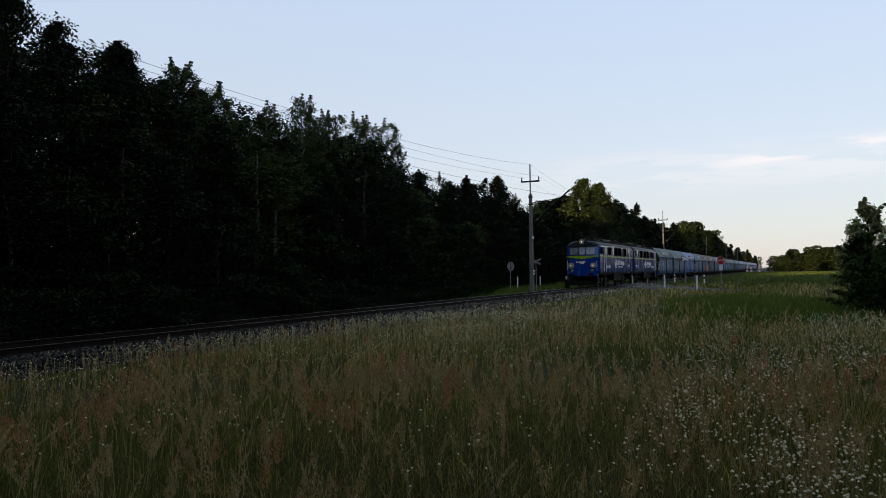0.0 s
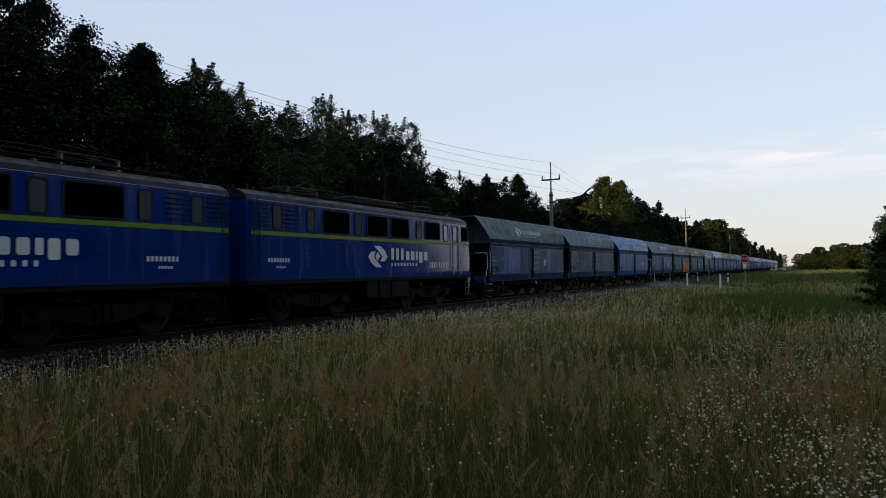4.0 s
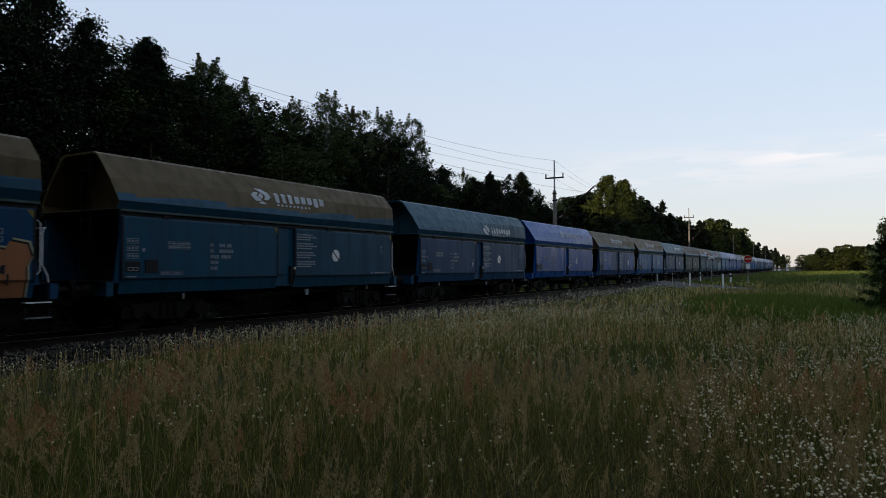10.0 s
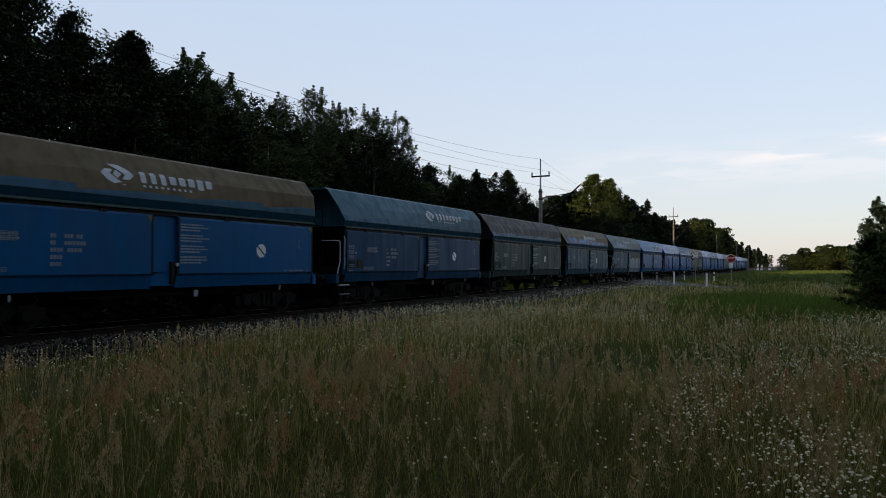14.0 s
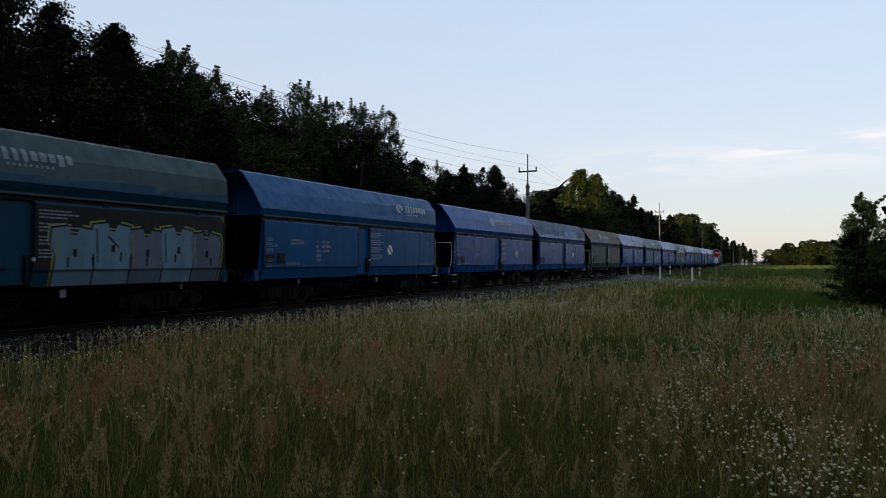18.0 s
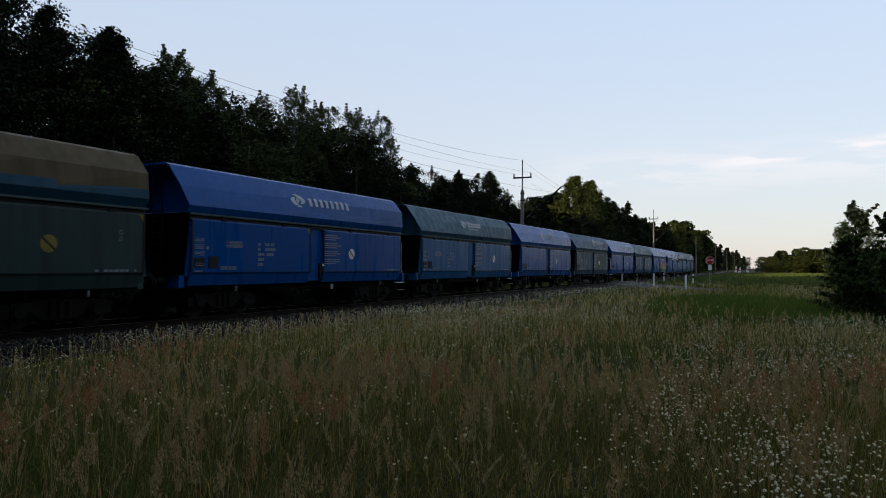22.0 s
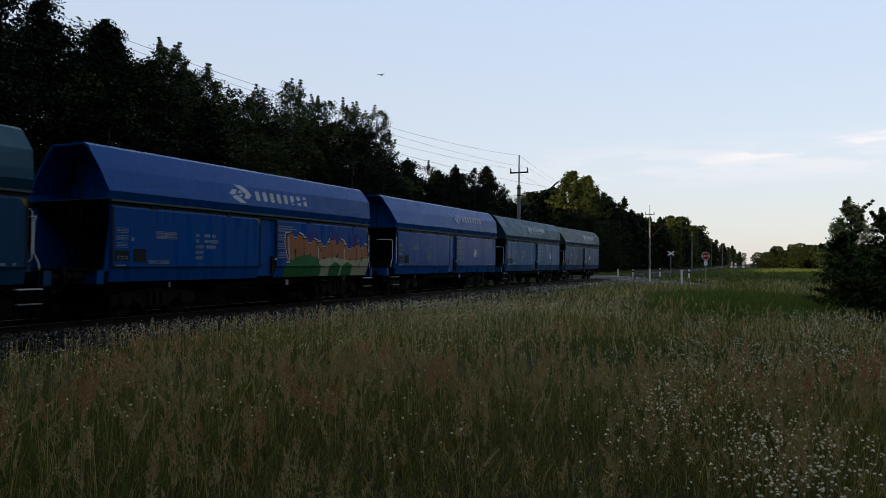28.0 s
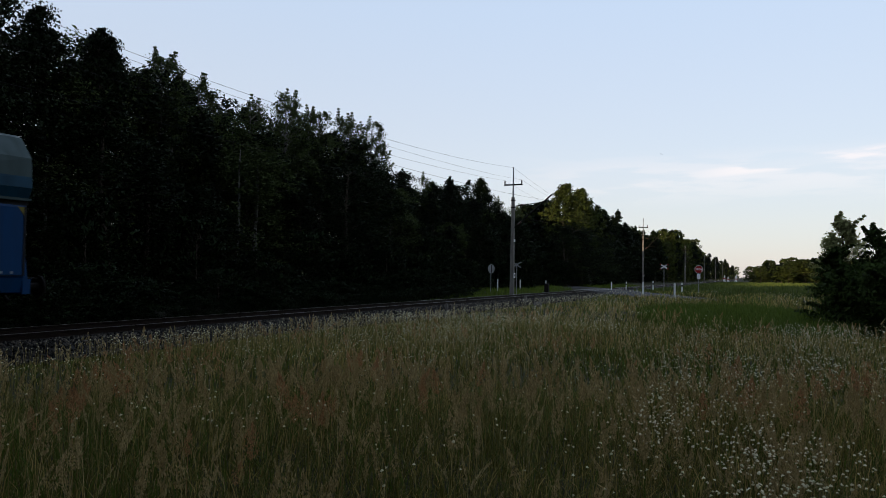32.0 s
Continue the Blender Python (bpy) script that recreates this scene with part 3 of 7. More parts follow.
def crossing_cross(m, back):
    e = new("crossing_sign")
    sign_post(e, 2.75)
    for a in (32, -32):
        ca, sa = math.cos(radians(a)), math.sin(radians(a))
        q = [(-0.47, -0.06), (0.47, -0.06), (0.47, 0.06), (-0.47, 0.06)]
        out = [(u * ca - v * sa, 2.6 + u * sa + v * ca) for u, v in q]
        arm = part("cross_arm", face_plate(out, -0.05 - 0.006 * (a > 0), 0.012), GALV if back else WHITE_PAINT, e)
        for s in (-1, 1):
            q = [(s * 0.35, -0.061), (s * 0.47, -0.061), (s * 0.47, 0.061), (s * 0.35, 0.061)]
            if not back:
                part("red_tip", face_plate([(u * ca - v * sa, 2.6 + u * sa + v * ca) for u, v in q], -0.061 - 0.006 * (a > 0), 0.005), RED_PAINT, arm)
    e.matrix_basis = m
    return tagged(e, "grey back of a railway crossing cross on a post" if back else "white railway crossing cross with red tips", "road sign")


def round_sign(m):
    e = new("round_sign")
    sign_post(e, 2.6)
    o = [(0.4 * math.cos(math.tau * k / 24), 2.2 + 0.4 * math.sin(math.tau * k / 24)) for k in range(24)]
    p = part("plate", face_plate(o, -0.05, 0.012), GALV, e, "grey back of a round sign")
    part("brace", face_plate([(-0.04, 1.85), (0.04, 1.85), (0.04, 2.55), (-0.04, 2.55)], -0.062, 0.01), UNDER, p)
    e.matrix_basis = m
    return tagged(e, "round road sign seen from its grey back", "road sign")


stop_sign(pose(67.3, 5.0, 0.2, 0, 0, 12))
crossing_cross(pose(71.0, 8.5, 0.35, 0, 0, 15), False)
crossing_cross(pose(58.4, 19.6, 0.2, 0, 0, 12), True)
round_sign(pose(57.0, 21.5, 0.2, 0, 0, 62))


def short_marker(name, m, h, w, material, label):
    bm = bmesh.new()
    loft(bm, [[(a * w * q, b * w * q, z) for a, b in ((-1, -1), (1, -1), (1, 1), (-1, 1))] for z, q in ((-0.3, 1.0), (h * 0.9, 0.9), (h, 0.6))])
    o = new(name, finish(name, bm, material))
    o.matrix_basis = m
    return tagged(o, label, "marker post", "markers by the track")


short_marker("track_marker", pose(29.6, 13.4, 0.1, 3, 0, 10), 0.42, 0.055, CONCRETE, "short pale concrete marker by the ballast")
short_marker("track_marker", pose(41.5, 13.3, 0.1, -2, 4, 0), 0.5, 0.07, CONCRETE, "short concrete marker by the ballast")
short_marker("track_marker", pose(62.2, 17.9, 0.1, 0, 0, 0), 1.05, 0.2, UNDER, "dark squat cabinet post behind the rails")
bm = bmesh.new()
bmesh.ops.create_icosphere(bm, subdivisions=2, radius=0.24)
for v in bm.verts:
    v.co = Vector((v.co.x * 1.25, v.co.y * 0.9, v.co.z * 0.75)) * (1 + 0.35 * noise.noise(v.co * 5))
rock = new("boulder", finish("boulder", bm, CONCRETE))
rock.matrix_basis = pose(34.2, 10.3, 0.38)
tagged(rock, "pale lump of broken stone in the grass", "stone")


def far_gate(m):
    """Pale lit boards far down the line."""
    e = new("trackside_board")
    for k, (x, h) in enumerate(((0, 2.6), (3.2, 2.2), (4.8, 2.8))):
        bm = bmesh.new()
        loft(bm, [[(0, x - 0.55, 0.0), (0, x + 0.55, 0.0), (0, x + 0.4 - 0.2 * k, h), (0, x - 0.4, h)], [(0.1, x - 0.55, 0.0), (0.1, x + 0.55, 0.0), (0.1, x + 0.4 - 0.2 * k, h), (0.1, x - 0.4, h)]])
        part("board", bm, WHITE_PAINT, e)
        bm = bmesh.new()
        box(bm, -0.02, 0.12, x - 0.56, x + 0.56, h * 0.4, h * 0.55)
        part("red_bar", bm, RED_PAINT, e)
    e.matrix_basis = m
    return tagged(e, "pale trackside boards with red bars far down the line", "board")


far_gate(pose(330, 9.0, 0.2))


def bird():
    e = new("bird")
    bm = bmesh.new()
    loft(bm, [[(x, r * math.cos(a), r * 0.8 * math.sin(a)) for a in (math.tau * k / 8 for k in range(8))] for x, r in ((-0.2, 0.01), (-0.1, 0.05), (0.05, 0.06), (0.14, 0.035), (0.19, 0.03), (0.24, 0.005))])
    part("body", bm, BLACK_PAINT, e)
    for s in (-1, 1):
        bm = bmesh.new()
        loft(bm, [[(-0.08, s * 0.03, 0.02), (0.09, s * 0.03, 0.02), (0.09, s * 0.03, 0.035), (-0.08, s * 0.03, 0.035)], [(-0.06, s * 0.2, 0.08), (0.08, s * 0.2, 0.08), (0.08, s * 0.2, 0.09), (-0.06, s * 0.2, 0.09)], [(-0.1, s * 0.42, 0.03), (-0.02, s * 0.42, 0.03), (-0.02, s * 0.42, 0.035), (-0.1, s * 0.42, 0.035)]])
        part("wing", bm, BLACK_PAINT, e)
    bm = bmesh.new()
    loft(bm, [[(-0.18, -0.02, 0), (-0.18, 0.02, 0), (-0.18, 0.02, 0.01), (-0.18, -0.02, 0.01)], [(-0.32, -0.06, 0), (-0.32, 0.06, 0), (-0.32, 0.06, 0.006), (-0.32, -0.06, 0.006)]])
    part("tail", bm, BLACK_PAINT, e)
    return tagged(e, "small dark bird flying over the wood", "bird")


BIRD = bird()


def flights():
    path = ((0, (-500, -10, 8)), (20, (-105, 20, 12)), (26, (13.5, 28.3, 14.8)), (27.5, (43.6, 29.8, 17.3)), (28.1, (55.4, 31.5, 19.0)), (29.0, (75.5, 31.6, 20.7)), (29.9, (95.8, 28.9, 21.8)), (31.1, (123.9, 22.9, 24.6)), (32, (144.8, 17.8, 26.9)))
    rows = []
    for k, (t, p) in enumerate(path):
        a, b = Vector(path[max(k - 1, 0)][1]), Vector(path[min(k + 1, len(path) - 1)][1])
        rows.append((t, pose(*p, 0, 0, math.degrees(math.atan2(b.y - a.y, b.x - a.x)))))
    walk(BIRD, rows)


# ---- the train ----
def running(t):
    """How far along the line the rear of the locomotive's body stands; the train slows a little."""
    u = (t - 16) / 16
    return -147.862 - 233.103 * u + 5.889 * u * u + 1.135 * u ** 3


PITCH = 13.692      # from wagon to wagon
MOVERS = []         # (thing, its place in the train)
WHEELS = []         # wheelsets, with their place in the bogie


def wheelset(parent, x, r):
    bm = bmesh.new()
    for s in (-1, 1):
        disc_y(bm, 0, s * 0.75 - 0.065, 0, r, 0.13, 18)
        disc_y(bm, 0, s * 0.69 - 0.015, 0, r + 0.03, 0.03, 18)
        disc_y(bm, 0, s * 0.83 - 0.02, 0, r - 0.07, 0.03, 16, r - 0.13)
        disc_y(bm, 0, s * 0.84 - 0.03, 0, 0.13, 0.06, 12)
        for k in range(4):
            a = math.tau * k / 4
            tube(bm, [(0.16 * math.cos(a), s * 0.83, 0.16 * math.sin(a)), (0.3 * math.cos(a), s * 0.825, 0.3 * math.sin(a))], 0.03, 5)
    tube(bm, [(0, -0.8, 0), (0, 0.8, 0)], 0.08, 10)
    w = part("wheelset", bm, WHEEL, parent)
    w.location = (x, 0, 0)
    WHEELS.append(w)
    return w


def bogie(parent, x, base, r):
    """A cast two-axle bogie; its space has the axles at height nought."""
    bm = bmesh.new()
    h = base / 2
    for s in (-1, 1):
        y = s * 1.0
        outline = [(-h - 0.42, -0.12), (-h - 0.42, 0.14), (-h + 0.2, 0.2), (-0.45, 0.24), (0.45, 0.24), (h - 0.2, 0.2), (h + 0.42, 0.14), (h + 0.42, -0.12), (h + 0.2, -0.14), (h - 0.25, 0.02), (0.42, -0.2), (-0.42, -0.2), (-h + 0.25, 0.02), (-h - 0.2, -0.14)]
        slab_y(bm, outline, y - 0.07, 0.14)
        for ax in (-h, h):
            disc_y(bm, ax, y + s * 0.09 - 0.06, 0.0, 0.15, 0.12, 14)
            box(bm, ax - 0.19, ax + 0.19, y - 0.11, y + 0.11, -0.1, 0.2)
        for k in (-0.22, 0.0, 0.22):
            tube(bm, [(k, y + s * 0.06, -0.14), (k, y + s * 0.06, 0.2)], 0.075, 8)
    box(bm, -0.25, 0.25, -1.0, 1.0, -0.05, 0.28)
    for ax in (-h - 0.3, h + 0.3):
        box(bm, ax - 0.06, ax + 0.06, -1.0, 1.0, 0.02, 0.14)
    b = part("bogie", bm, UNDER, parent)
    b.location = (x, 0, r)
    for ax in (-h, h):
        wheelset(b, ax, r)
    return b


def buffer(parent, x, y, face):
    bm = bmesh.new()
    tube(bm, [(x, y, 1.05), (x + face * 0.3, y, 1.05)], 0.12, 12)
    tube(bm, [(x + face * 0.3, y, 1.05), (x + face * 0.52, y, 1.05)], 0.085, 12)
    tube(bm, [(x + face * 0.52, y, 1.05), (x + face * 0.56, y, 1.05)], 0.24, 16)
    return part("buffer", bm, UNDER, parent)


def swoosh(x, z, s):
    """The two-leaf emblem as plain bent shapes."""
    leaf = [(-0.5, 0.01), (-0.33, 0.2), (-0.12, 0.2), (-0.22, 0.0), (-0.08, -0.18), (0.2, -0.44), (-0.12, -0.44), (-0.36, -0.25)]
    seed = [(-0.01, 0.19), (0.11, 0.01), (-0.03, -0.18), (-0.14, 0.0)]
    return [[(x + s * k * u, z + s * k * v) for u, v in leaf] for k in (1, -1)] + [[(x + s * u, z + s * v) for u, v in seed]]


def glyph_bars(bm, x, z, h, y, widths, gap, plane):
    """A row of plain blocks of a word's size; a negative width is a space."""
    for w in widths:
        if w > 0:
            if h < 0.1:
                plane(bm, [(x, z), (x + w, z), (x + w, z + h), (x, z + h)])
                x += w + gap
                continue
            c = min(w, h) * 0.18
            plane(bm, [(x + c, z), (x + w - c, z), (x + w, z + c), (x + w, z + h - c), (x + w - c, z + h), (x + c, z + h), (x, z + h - c), (x, z + c)])
        x += abs(w) + gap
    return x


# section of the hood, near end and far end: half width and height over rail
HOOD_FRONT = ((1.42, 2.95), (1.50, 3.14), (1.16, 3.70), (0.70, 4.30), (0.55, 4.37))
HOOD_REAR = ((1.42, 2.95), (1.53, 3.17), (1.47, 3.82), (1.10, 4.28), (0.95, 4.35))


def hood_at(x, u):
    """A point of the camera-side hood face: u runs from the fold to the ridge."""
    f = (x + 5.95) / 11.9
    a = [p + (q - p) * f for p, q in zip(HOOD_FRONT[1], HOOD_REAR[1])]
    m = [p + (q - p) * f for p, q in zip(HOOD_FRONT[2], HOOD_REAR[2])]
    b = [p + (q - p) * f for p, q in zip(HOOD_FRONT[3], HOOD_REAR[3])]
    lo, hi, v = (a, m, u * 2) if u < 0.5 else (m, b, u * 2 - 1)
    return (x, -(lo[0] + (hi[0] - lo[0]) * v), lo[1] + (hi[1] - lo[1]) * v)


def on_hood(bm, outline):
    """A thin skin on the hood for an outline in x and u, bent at the hood's middle fold."""
    for side in (1, -1):
        vs = []
        for (x0, u0), (x1, u1) in zip(outline, outline[1:] + outline[:1]):
            a, b = side * (0.5 - u0), side * (0.5 - u1)
            if a >= 0:
                vs.append((x0, u0))
            if a * b < 0:
                vs.append((x0 + (x1 - x0) * a / (a - b), 0.5))
        if len(vs) > 2 and max(u for _, u in vs) - min(u for _, u in vs) > 0.004:
            pts = [hood_at(x, u) for x, u in vs]
            bm.faces.new([bm.verts.new((p[0], p[1] - 0.014, p[2] + 0.01)) for p in pts])


def hopper_wagon():
    """One hopper wagon, its origin on the rail at mid length; it runs towards -x."""
    e = new("hopper_wagon")
    # hood
    bm = bmesh.new()
    rings = []
    for f in (0.0, 0.25, 0.5, 0.75, 1.0):
        sec = [[p + (q - p) * f for p, q in zip(a, b)] for a, b in zip(HOOD_FRONT, HOOD_REAR)]
        x = -5.95 + 11.9 * f
        rings.append([(x, -y, z) for y, z in sec] + [(x, y, z) for y, z in sec[::-1]])
    inner = [(-5.94, y * 0.965, 2.95 + (z - 2.95) * 0.955 + 0.012) for _, y, z in rings[0]]
    loft(bm, [[(-4.95, y, z) for _, y, z in inner], inner] + rings)
    hood = part("hood", bm, HOOD_GREY, e, "folded steel hood over the hopper")
    for s in (-1, 1):
        bm = bmesh.new()
        rows = []
        for f in (0.0, 0.25, 0.5, 0.75, 1.0):
            x = -5.94 + 11.88 * f
            lo, hi = hood_at(x, 0.0), hood_at(x, 0.17 + 0.03 * math.sin(9 * f))
            rows.append([bm.verts.new((x, -s * (p[1] - 0.007), p[2] + 0.003)) for p in (lo, hi)])
        for a, b in zip(rows, rows[1:]):
            bm.faces.new((a[0], b[0], b[1], a[1]))
        part("hood_band", bm, BLUE_DULL, hood, "cleaner painted band along the hood's foot")
        bm = bmesh.new()
        q = [(-5.94, 1.425, 2.952), (5.94, 1.425, 2.952), (5.94, 1.534, 3.166), (-5.94, 1.504, 3.136)]
        bm.faces.new([bm.verts.new((x, s * y, z)) for x, y, z in q])
        part("hood_lip", bm, BLUE_DULL, hood, "painted lip turned in under the hood")
        bm = bmesh.new()
        box(bm, -5.92, 5.92, s * 1.50 - 0.035, s * 1.50 + 0.035, 2.89, 2.945)
        part("ledge", bm, HOOD_GREY, e, "pale worn ledge under the hood")
        bm = bmesh.new()
        box(bm, -5.9, 5.9, s * 1.43 - 0.03, s * 1.43 + 0.03, 2.79, 2.89)
        part("top_rail", bm, BLACK_PAINT, e)
        for x in (-4.6, -1.9, 2.0, 4.9):
            part("hinge", boxed(x - 0.09, x + 0.09, s * 1.475 - 0.02, s * 1.475 + 0.02, 2.76, 2.87, 0.006), BLACK_PAINT, e)
    # hopper walls behind the doors, with sloping ends
    bm = bmesh.new()
    loft(bm, [[(x, -w, 1.15), (x, w, 1.15), (x, w, 2.95), (x, -w, 2.95)] for x, w in ((-4.7, 1.25), (4.7, 1.25))])
    for s in (-1, 1):
        loft(bm, [[(s * 4.7, -1.25, 1.5), (s * 4.7, 1.25, 1.5), (s * 4.72, 1.25, 2.95), (s * 4.72, -1.25, 2.95)], [(s * 4.9, -1.25, 1.9), (s * 4.9, 1.25, 1.9), (s * 5.85, 1.4, 2.95), (s * 5.85, -1.4, 2.95)]])
    # the recess's shade is put into the hopper's dark colour
    body = part("hopper", bm, HOOD_DARK, e)
    # side doors
    for s in (-1, 1):
        for x0, x1 in ((-5.86, -0.5), (0.27, 5.86)):
            bm = bmesh.new()
            prof = [(1.47, 2.79), (1.49, 2.74), (1.49, 1.31), (1.45, 1.25), (1.37, 0.94), (1.30, 0.94), (1.40, 2.79)]
            loft(bm, [[(x, s * y, z) for y, z in prof] for x in (x0, x1)])
            d = part("side_door", bm, BLUE_DULL, e, "flat painted side door")
            bm = bmesh.new()
            box(bm, x0 + 0.02, x1 - 0.02, s * 1.485 - 0.012, s * 1.485 + 0.012, 1.30, 1.315)
            box(bm, x0, x0 + 0.05, s * 1.49 - 0.012, s * 1.49 + 0.012, 1.3, 2.77)
            box(bm, x1 - 0.05, x1, s * 1.49 - 0.012, s * 1.49 + 0.012, 1.3, 2.77)
            part("door_edge", bm, BLACK_PAINT, d)
        bm = bmesh.new()
        box(bm, -0.52, 0.29, s * 1.36 - 0.04, s * 1.36 + 0.04, 1.0, 2.84)
        box(bm, -0.44, -0.06, s * 1.41 - 0.012, s * 1.41 + 0.012, 1.35, 2.6)
        part("lock_post", bm, BLUE_DULL, e, "recessed painted panel between the doors")
        bm = bmesh.new()
        box(bm, 0.08, 0.2, s * 1.43 - 0.05, s * 1.43 + 0.05, 1.05, 1.62)
        part("latch", bm, BLACK_PAINT, e)
        part("catch", boxed(-0.42, -0.3, s * 1.43 - 0.02, s * 1.43 + 0.02, 1.32, 1.36), BLACK_PAINT, e)
        bm = bmesh.new()
        tube(bm, [(0.16, s * 1.47, 1.02), (0.22, s * 1.5, 1.3), (0.24, s * 1.5, 1.5)], 0.03, 6)
        lever = part("lever", bm, BLACK_PAINT, e)
        bm = bmesh.new()
        tube(bm, [(0.24, s * 1.5, 1.5), (0.24, s * 1.5, 1.58)], 0.035, 8)
        part("knob", bm, WHITE_PAINT, lever, "white lever knob")
    # underframe
    for s in (-1, 1):
        part("sole_bar", boxed(-6.2, 6.2, s * 0.62 - 0.09, s * 0.62 + 0.09, 0.86, 1.12), UNDER, e)
    for x in (-3.9, -1.5, 1.5, 3.9):
        part("cross_beam", boxed(x - 0.05, x + 0.13, -1.25, 1.25, 0.9, 1.2), UNDER, e)
    part("brake_gear", boxed(-2.4, 2.4, -1.1, -0.8, 0.72, 0.98, 0.03), UNDER, e)
    bm = bmesh.new()
    tube(bm, [(-1.9, 0.5, 0.68), (-0.6, 0.5, 0.68)], 0.22, 12)
    part("air_tank", bm, UNDER, e)
    for s in (-1, 1):
        bm = bmesh.new()
        box(bm, s * 6.18 - 0.09, s * 6.18 + 0.09, -1.4, 1.4, 0.9, 1.22)
        part("headstock", bm, BLUE_DULL, e)
        bm = bmesh.new()
        box(bm, s * 5.9 - 0.35, s * 5.9 + 0.35, -1.35, 1.35, 1.22, 1.26)
        part("end_platform", bm, UNDER, e)
        bogie(e, s * 4.25, 1.9, 0.46)
        for y in (-0.875, 0.875):
            buffer(e, s * 6.27, y, s)
        bm = bmesh.new()
        tube(bm, [(s * 6.27, 0, 1.0), (s * 6.5, 0, 0.98), (s * 6.62, 0, 0.8), (s * 6.7, 0, 0.7)], 0.04, 6)
        part("coupling", bm, UNDER, e)
        # corner posts, brace and ladder on the end wall
        for y in (-1.38, 1.38):
            bm = bmesh.new()
            a, b = sorted((s * 5.45, s * 6.0))
            loft(bm, [[(a, y - 0.03, 1.2), (b, y - 0.03, 1.2), (b - s * 0.25 if s > 0 else b, y - 0.03, 2.94), (a + 0.25 if s < 0 else a, y - 0.03, 2.94)], [(a, y + 0.03, 1.2), (b, y + 0.03, 1.2), (b - s * 0.25 if s > 0 else b, y + 0.03, 2.94), (a + 0.25 if s < 0 else a, y + 0.03, 2.94)]])
            part("corner_post", bm, BLUE_DULL, e, "painted corner plate")
        bm = bmesh.new()
        for y in (-0.5, -0.12):
            tube(bm, [(s * 5.97, y, 1.3), (s * 5.97, y, 3.1), (s * 6.0, y, 4.05)], 0.018, 5)
        for k in range(9):
            z = 1.5 + k * 0.3
            tube(bm, [(s * 5.97, -0.5, z), (s * 5.97, -0.12, z)], 0.013, 4)
        part("ladder", bm, UNDER, e)
    # white grab rails and steps at the platform end
    for s, ys in ((-1, (-1, 1)),):
        for y in ys:
            q = y * 1.36
            if s < 0:
                bm = bmesh.new()
                tube(bm, [(-6.22, q, 1.25), (-6.2, q, 1.4), (-6.08, q, 1.62), (-6.08, q, 2.3), (-6.12, q, 2.4), (-6.22, q * 0.9, 2.42), (-6.24, q * 0.5, 2.42)], 0.015, 6)
                part("handrail", bm, WHITE_PAINT, e, "bent white-painted tube rail")
            bm = bmesh.new()
            tube(bm, [(s * 5.93, q * 1.05, 1.42), (s * 5.96, q * 1.09, 1.5), (s * 5.96, q * 1.09, 2.5), (s * 5.93, q * 1.05, 2.56)], 0.013, 6)
            part("grab_rail", bm, WHITE_PAINT, e, "straight white-painted grab rail")
            for z in (0.5, 0.82):
                part("step_tread", boxed(s * 5.95 - 0.27, s * 5.95 + 0.27, q - 0.13, q + 0.05, z, z + 0.024), WHITE_PAINT if z > 0.6 else GALV, e, "worn white step plate")
            bm = bmesh.new()
            for k in (-0.27, 0.24):
                box(bm, s * 5.95 + k, s * 5.95 + k + 0.03, q - 0.02, q + 0.02, 0.5, 1.2)
            part("step_hanger", bm, UNDER, e)
    # lettering as bars on the door skins, camera side
    flat = lambda bm, o: slab_y(bm, o, -1.4965, 0.005)
    rod = lambda bm, x0, x1, z0, z1: flat(bm, [(x0, z0), (x1, z0), (x1, z1), (x0, z1)])
    def boxlet(bm, x0, x1, z0, z1, w=0.012):
        rod(bm, x0, x1, z0, z0 + w), rod(bm, x0, x1, z1 - w, z1)
        rod(bm, x0, x0 + w, z0, z1), rod(bm, x1 - w, x1, z0, z1)
    bm = bmesh.new()
    for k, wds in enumerate(((0.05, 0.03, -0.16, 0.05, 0.03, 0.06, -0.04, 0.06, 0.05), (0.05, 0.03, -0.16, 0.05, 0.05, 0.03, 0.05, 0.06, 0.05, 0.05), (0.05, 0.05, 0.05, 0.05, -0.06, 0.05, 0.05, 0.05, 0.03, 0.05), (0.05, 0.05, 0.03, 0.05), (0.05, 0.03, 0.05, 0.03))):
        glyph_bars(bm, -3.16, 2.12 - 0.155 * k, 0.09, 0, wds, 0.026, flat)
    boxlet(bm, -4.54, -3.88, 2.03, 2.22)
    rod(bm, -4.54, -3.88, 2.12, 2.13)
    for x in (-4.36, -4.2, -4.04):
        rod(bm, x, x + 0.012, 2.04, 2.21)
    glyph_bars(bm, -4.51, 2.15, 0.04, 0, (0.07, 0.05) * 4, 0.025, flat)
    glyph_bars(bm, -4.51, 2.06, 0.04, 0, (0.06, 0.07) * 4, 0.022, flat)
    for z in (2.2, 2.02, 1.84):
        boxlet(bm, -5.72, -5.4, z - 0.06, z + 0.06)
        glyph_bars(bm, -5.68, z - 0.025, 0.05, 0, (0.05, 0.06, 0.04), 0.04, flat)
    rod(bm, -5.3, -5.22, 1.95, 2.03)
    for x in (-4.75, -4.4):
        boxlet(bm, x, x + 0.31, 1.38, 1.48)
        glyph_bars(bm, x + 0.03, 1.41, 0.04, 0, (0.04,) * 4, 0.022, flat)
    rod(bm, -5.72, -5.45, 1.33, 1.36)
    tagged(part("stencilling", bm, FADED_WHITE, e, "rows of small stencilled marks"), kind="stuff")
    bm = bmesh.new()
    rows = random.Random(3)
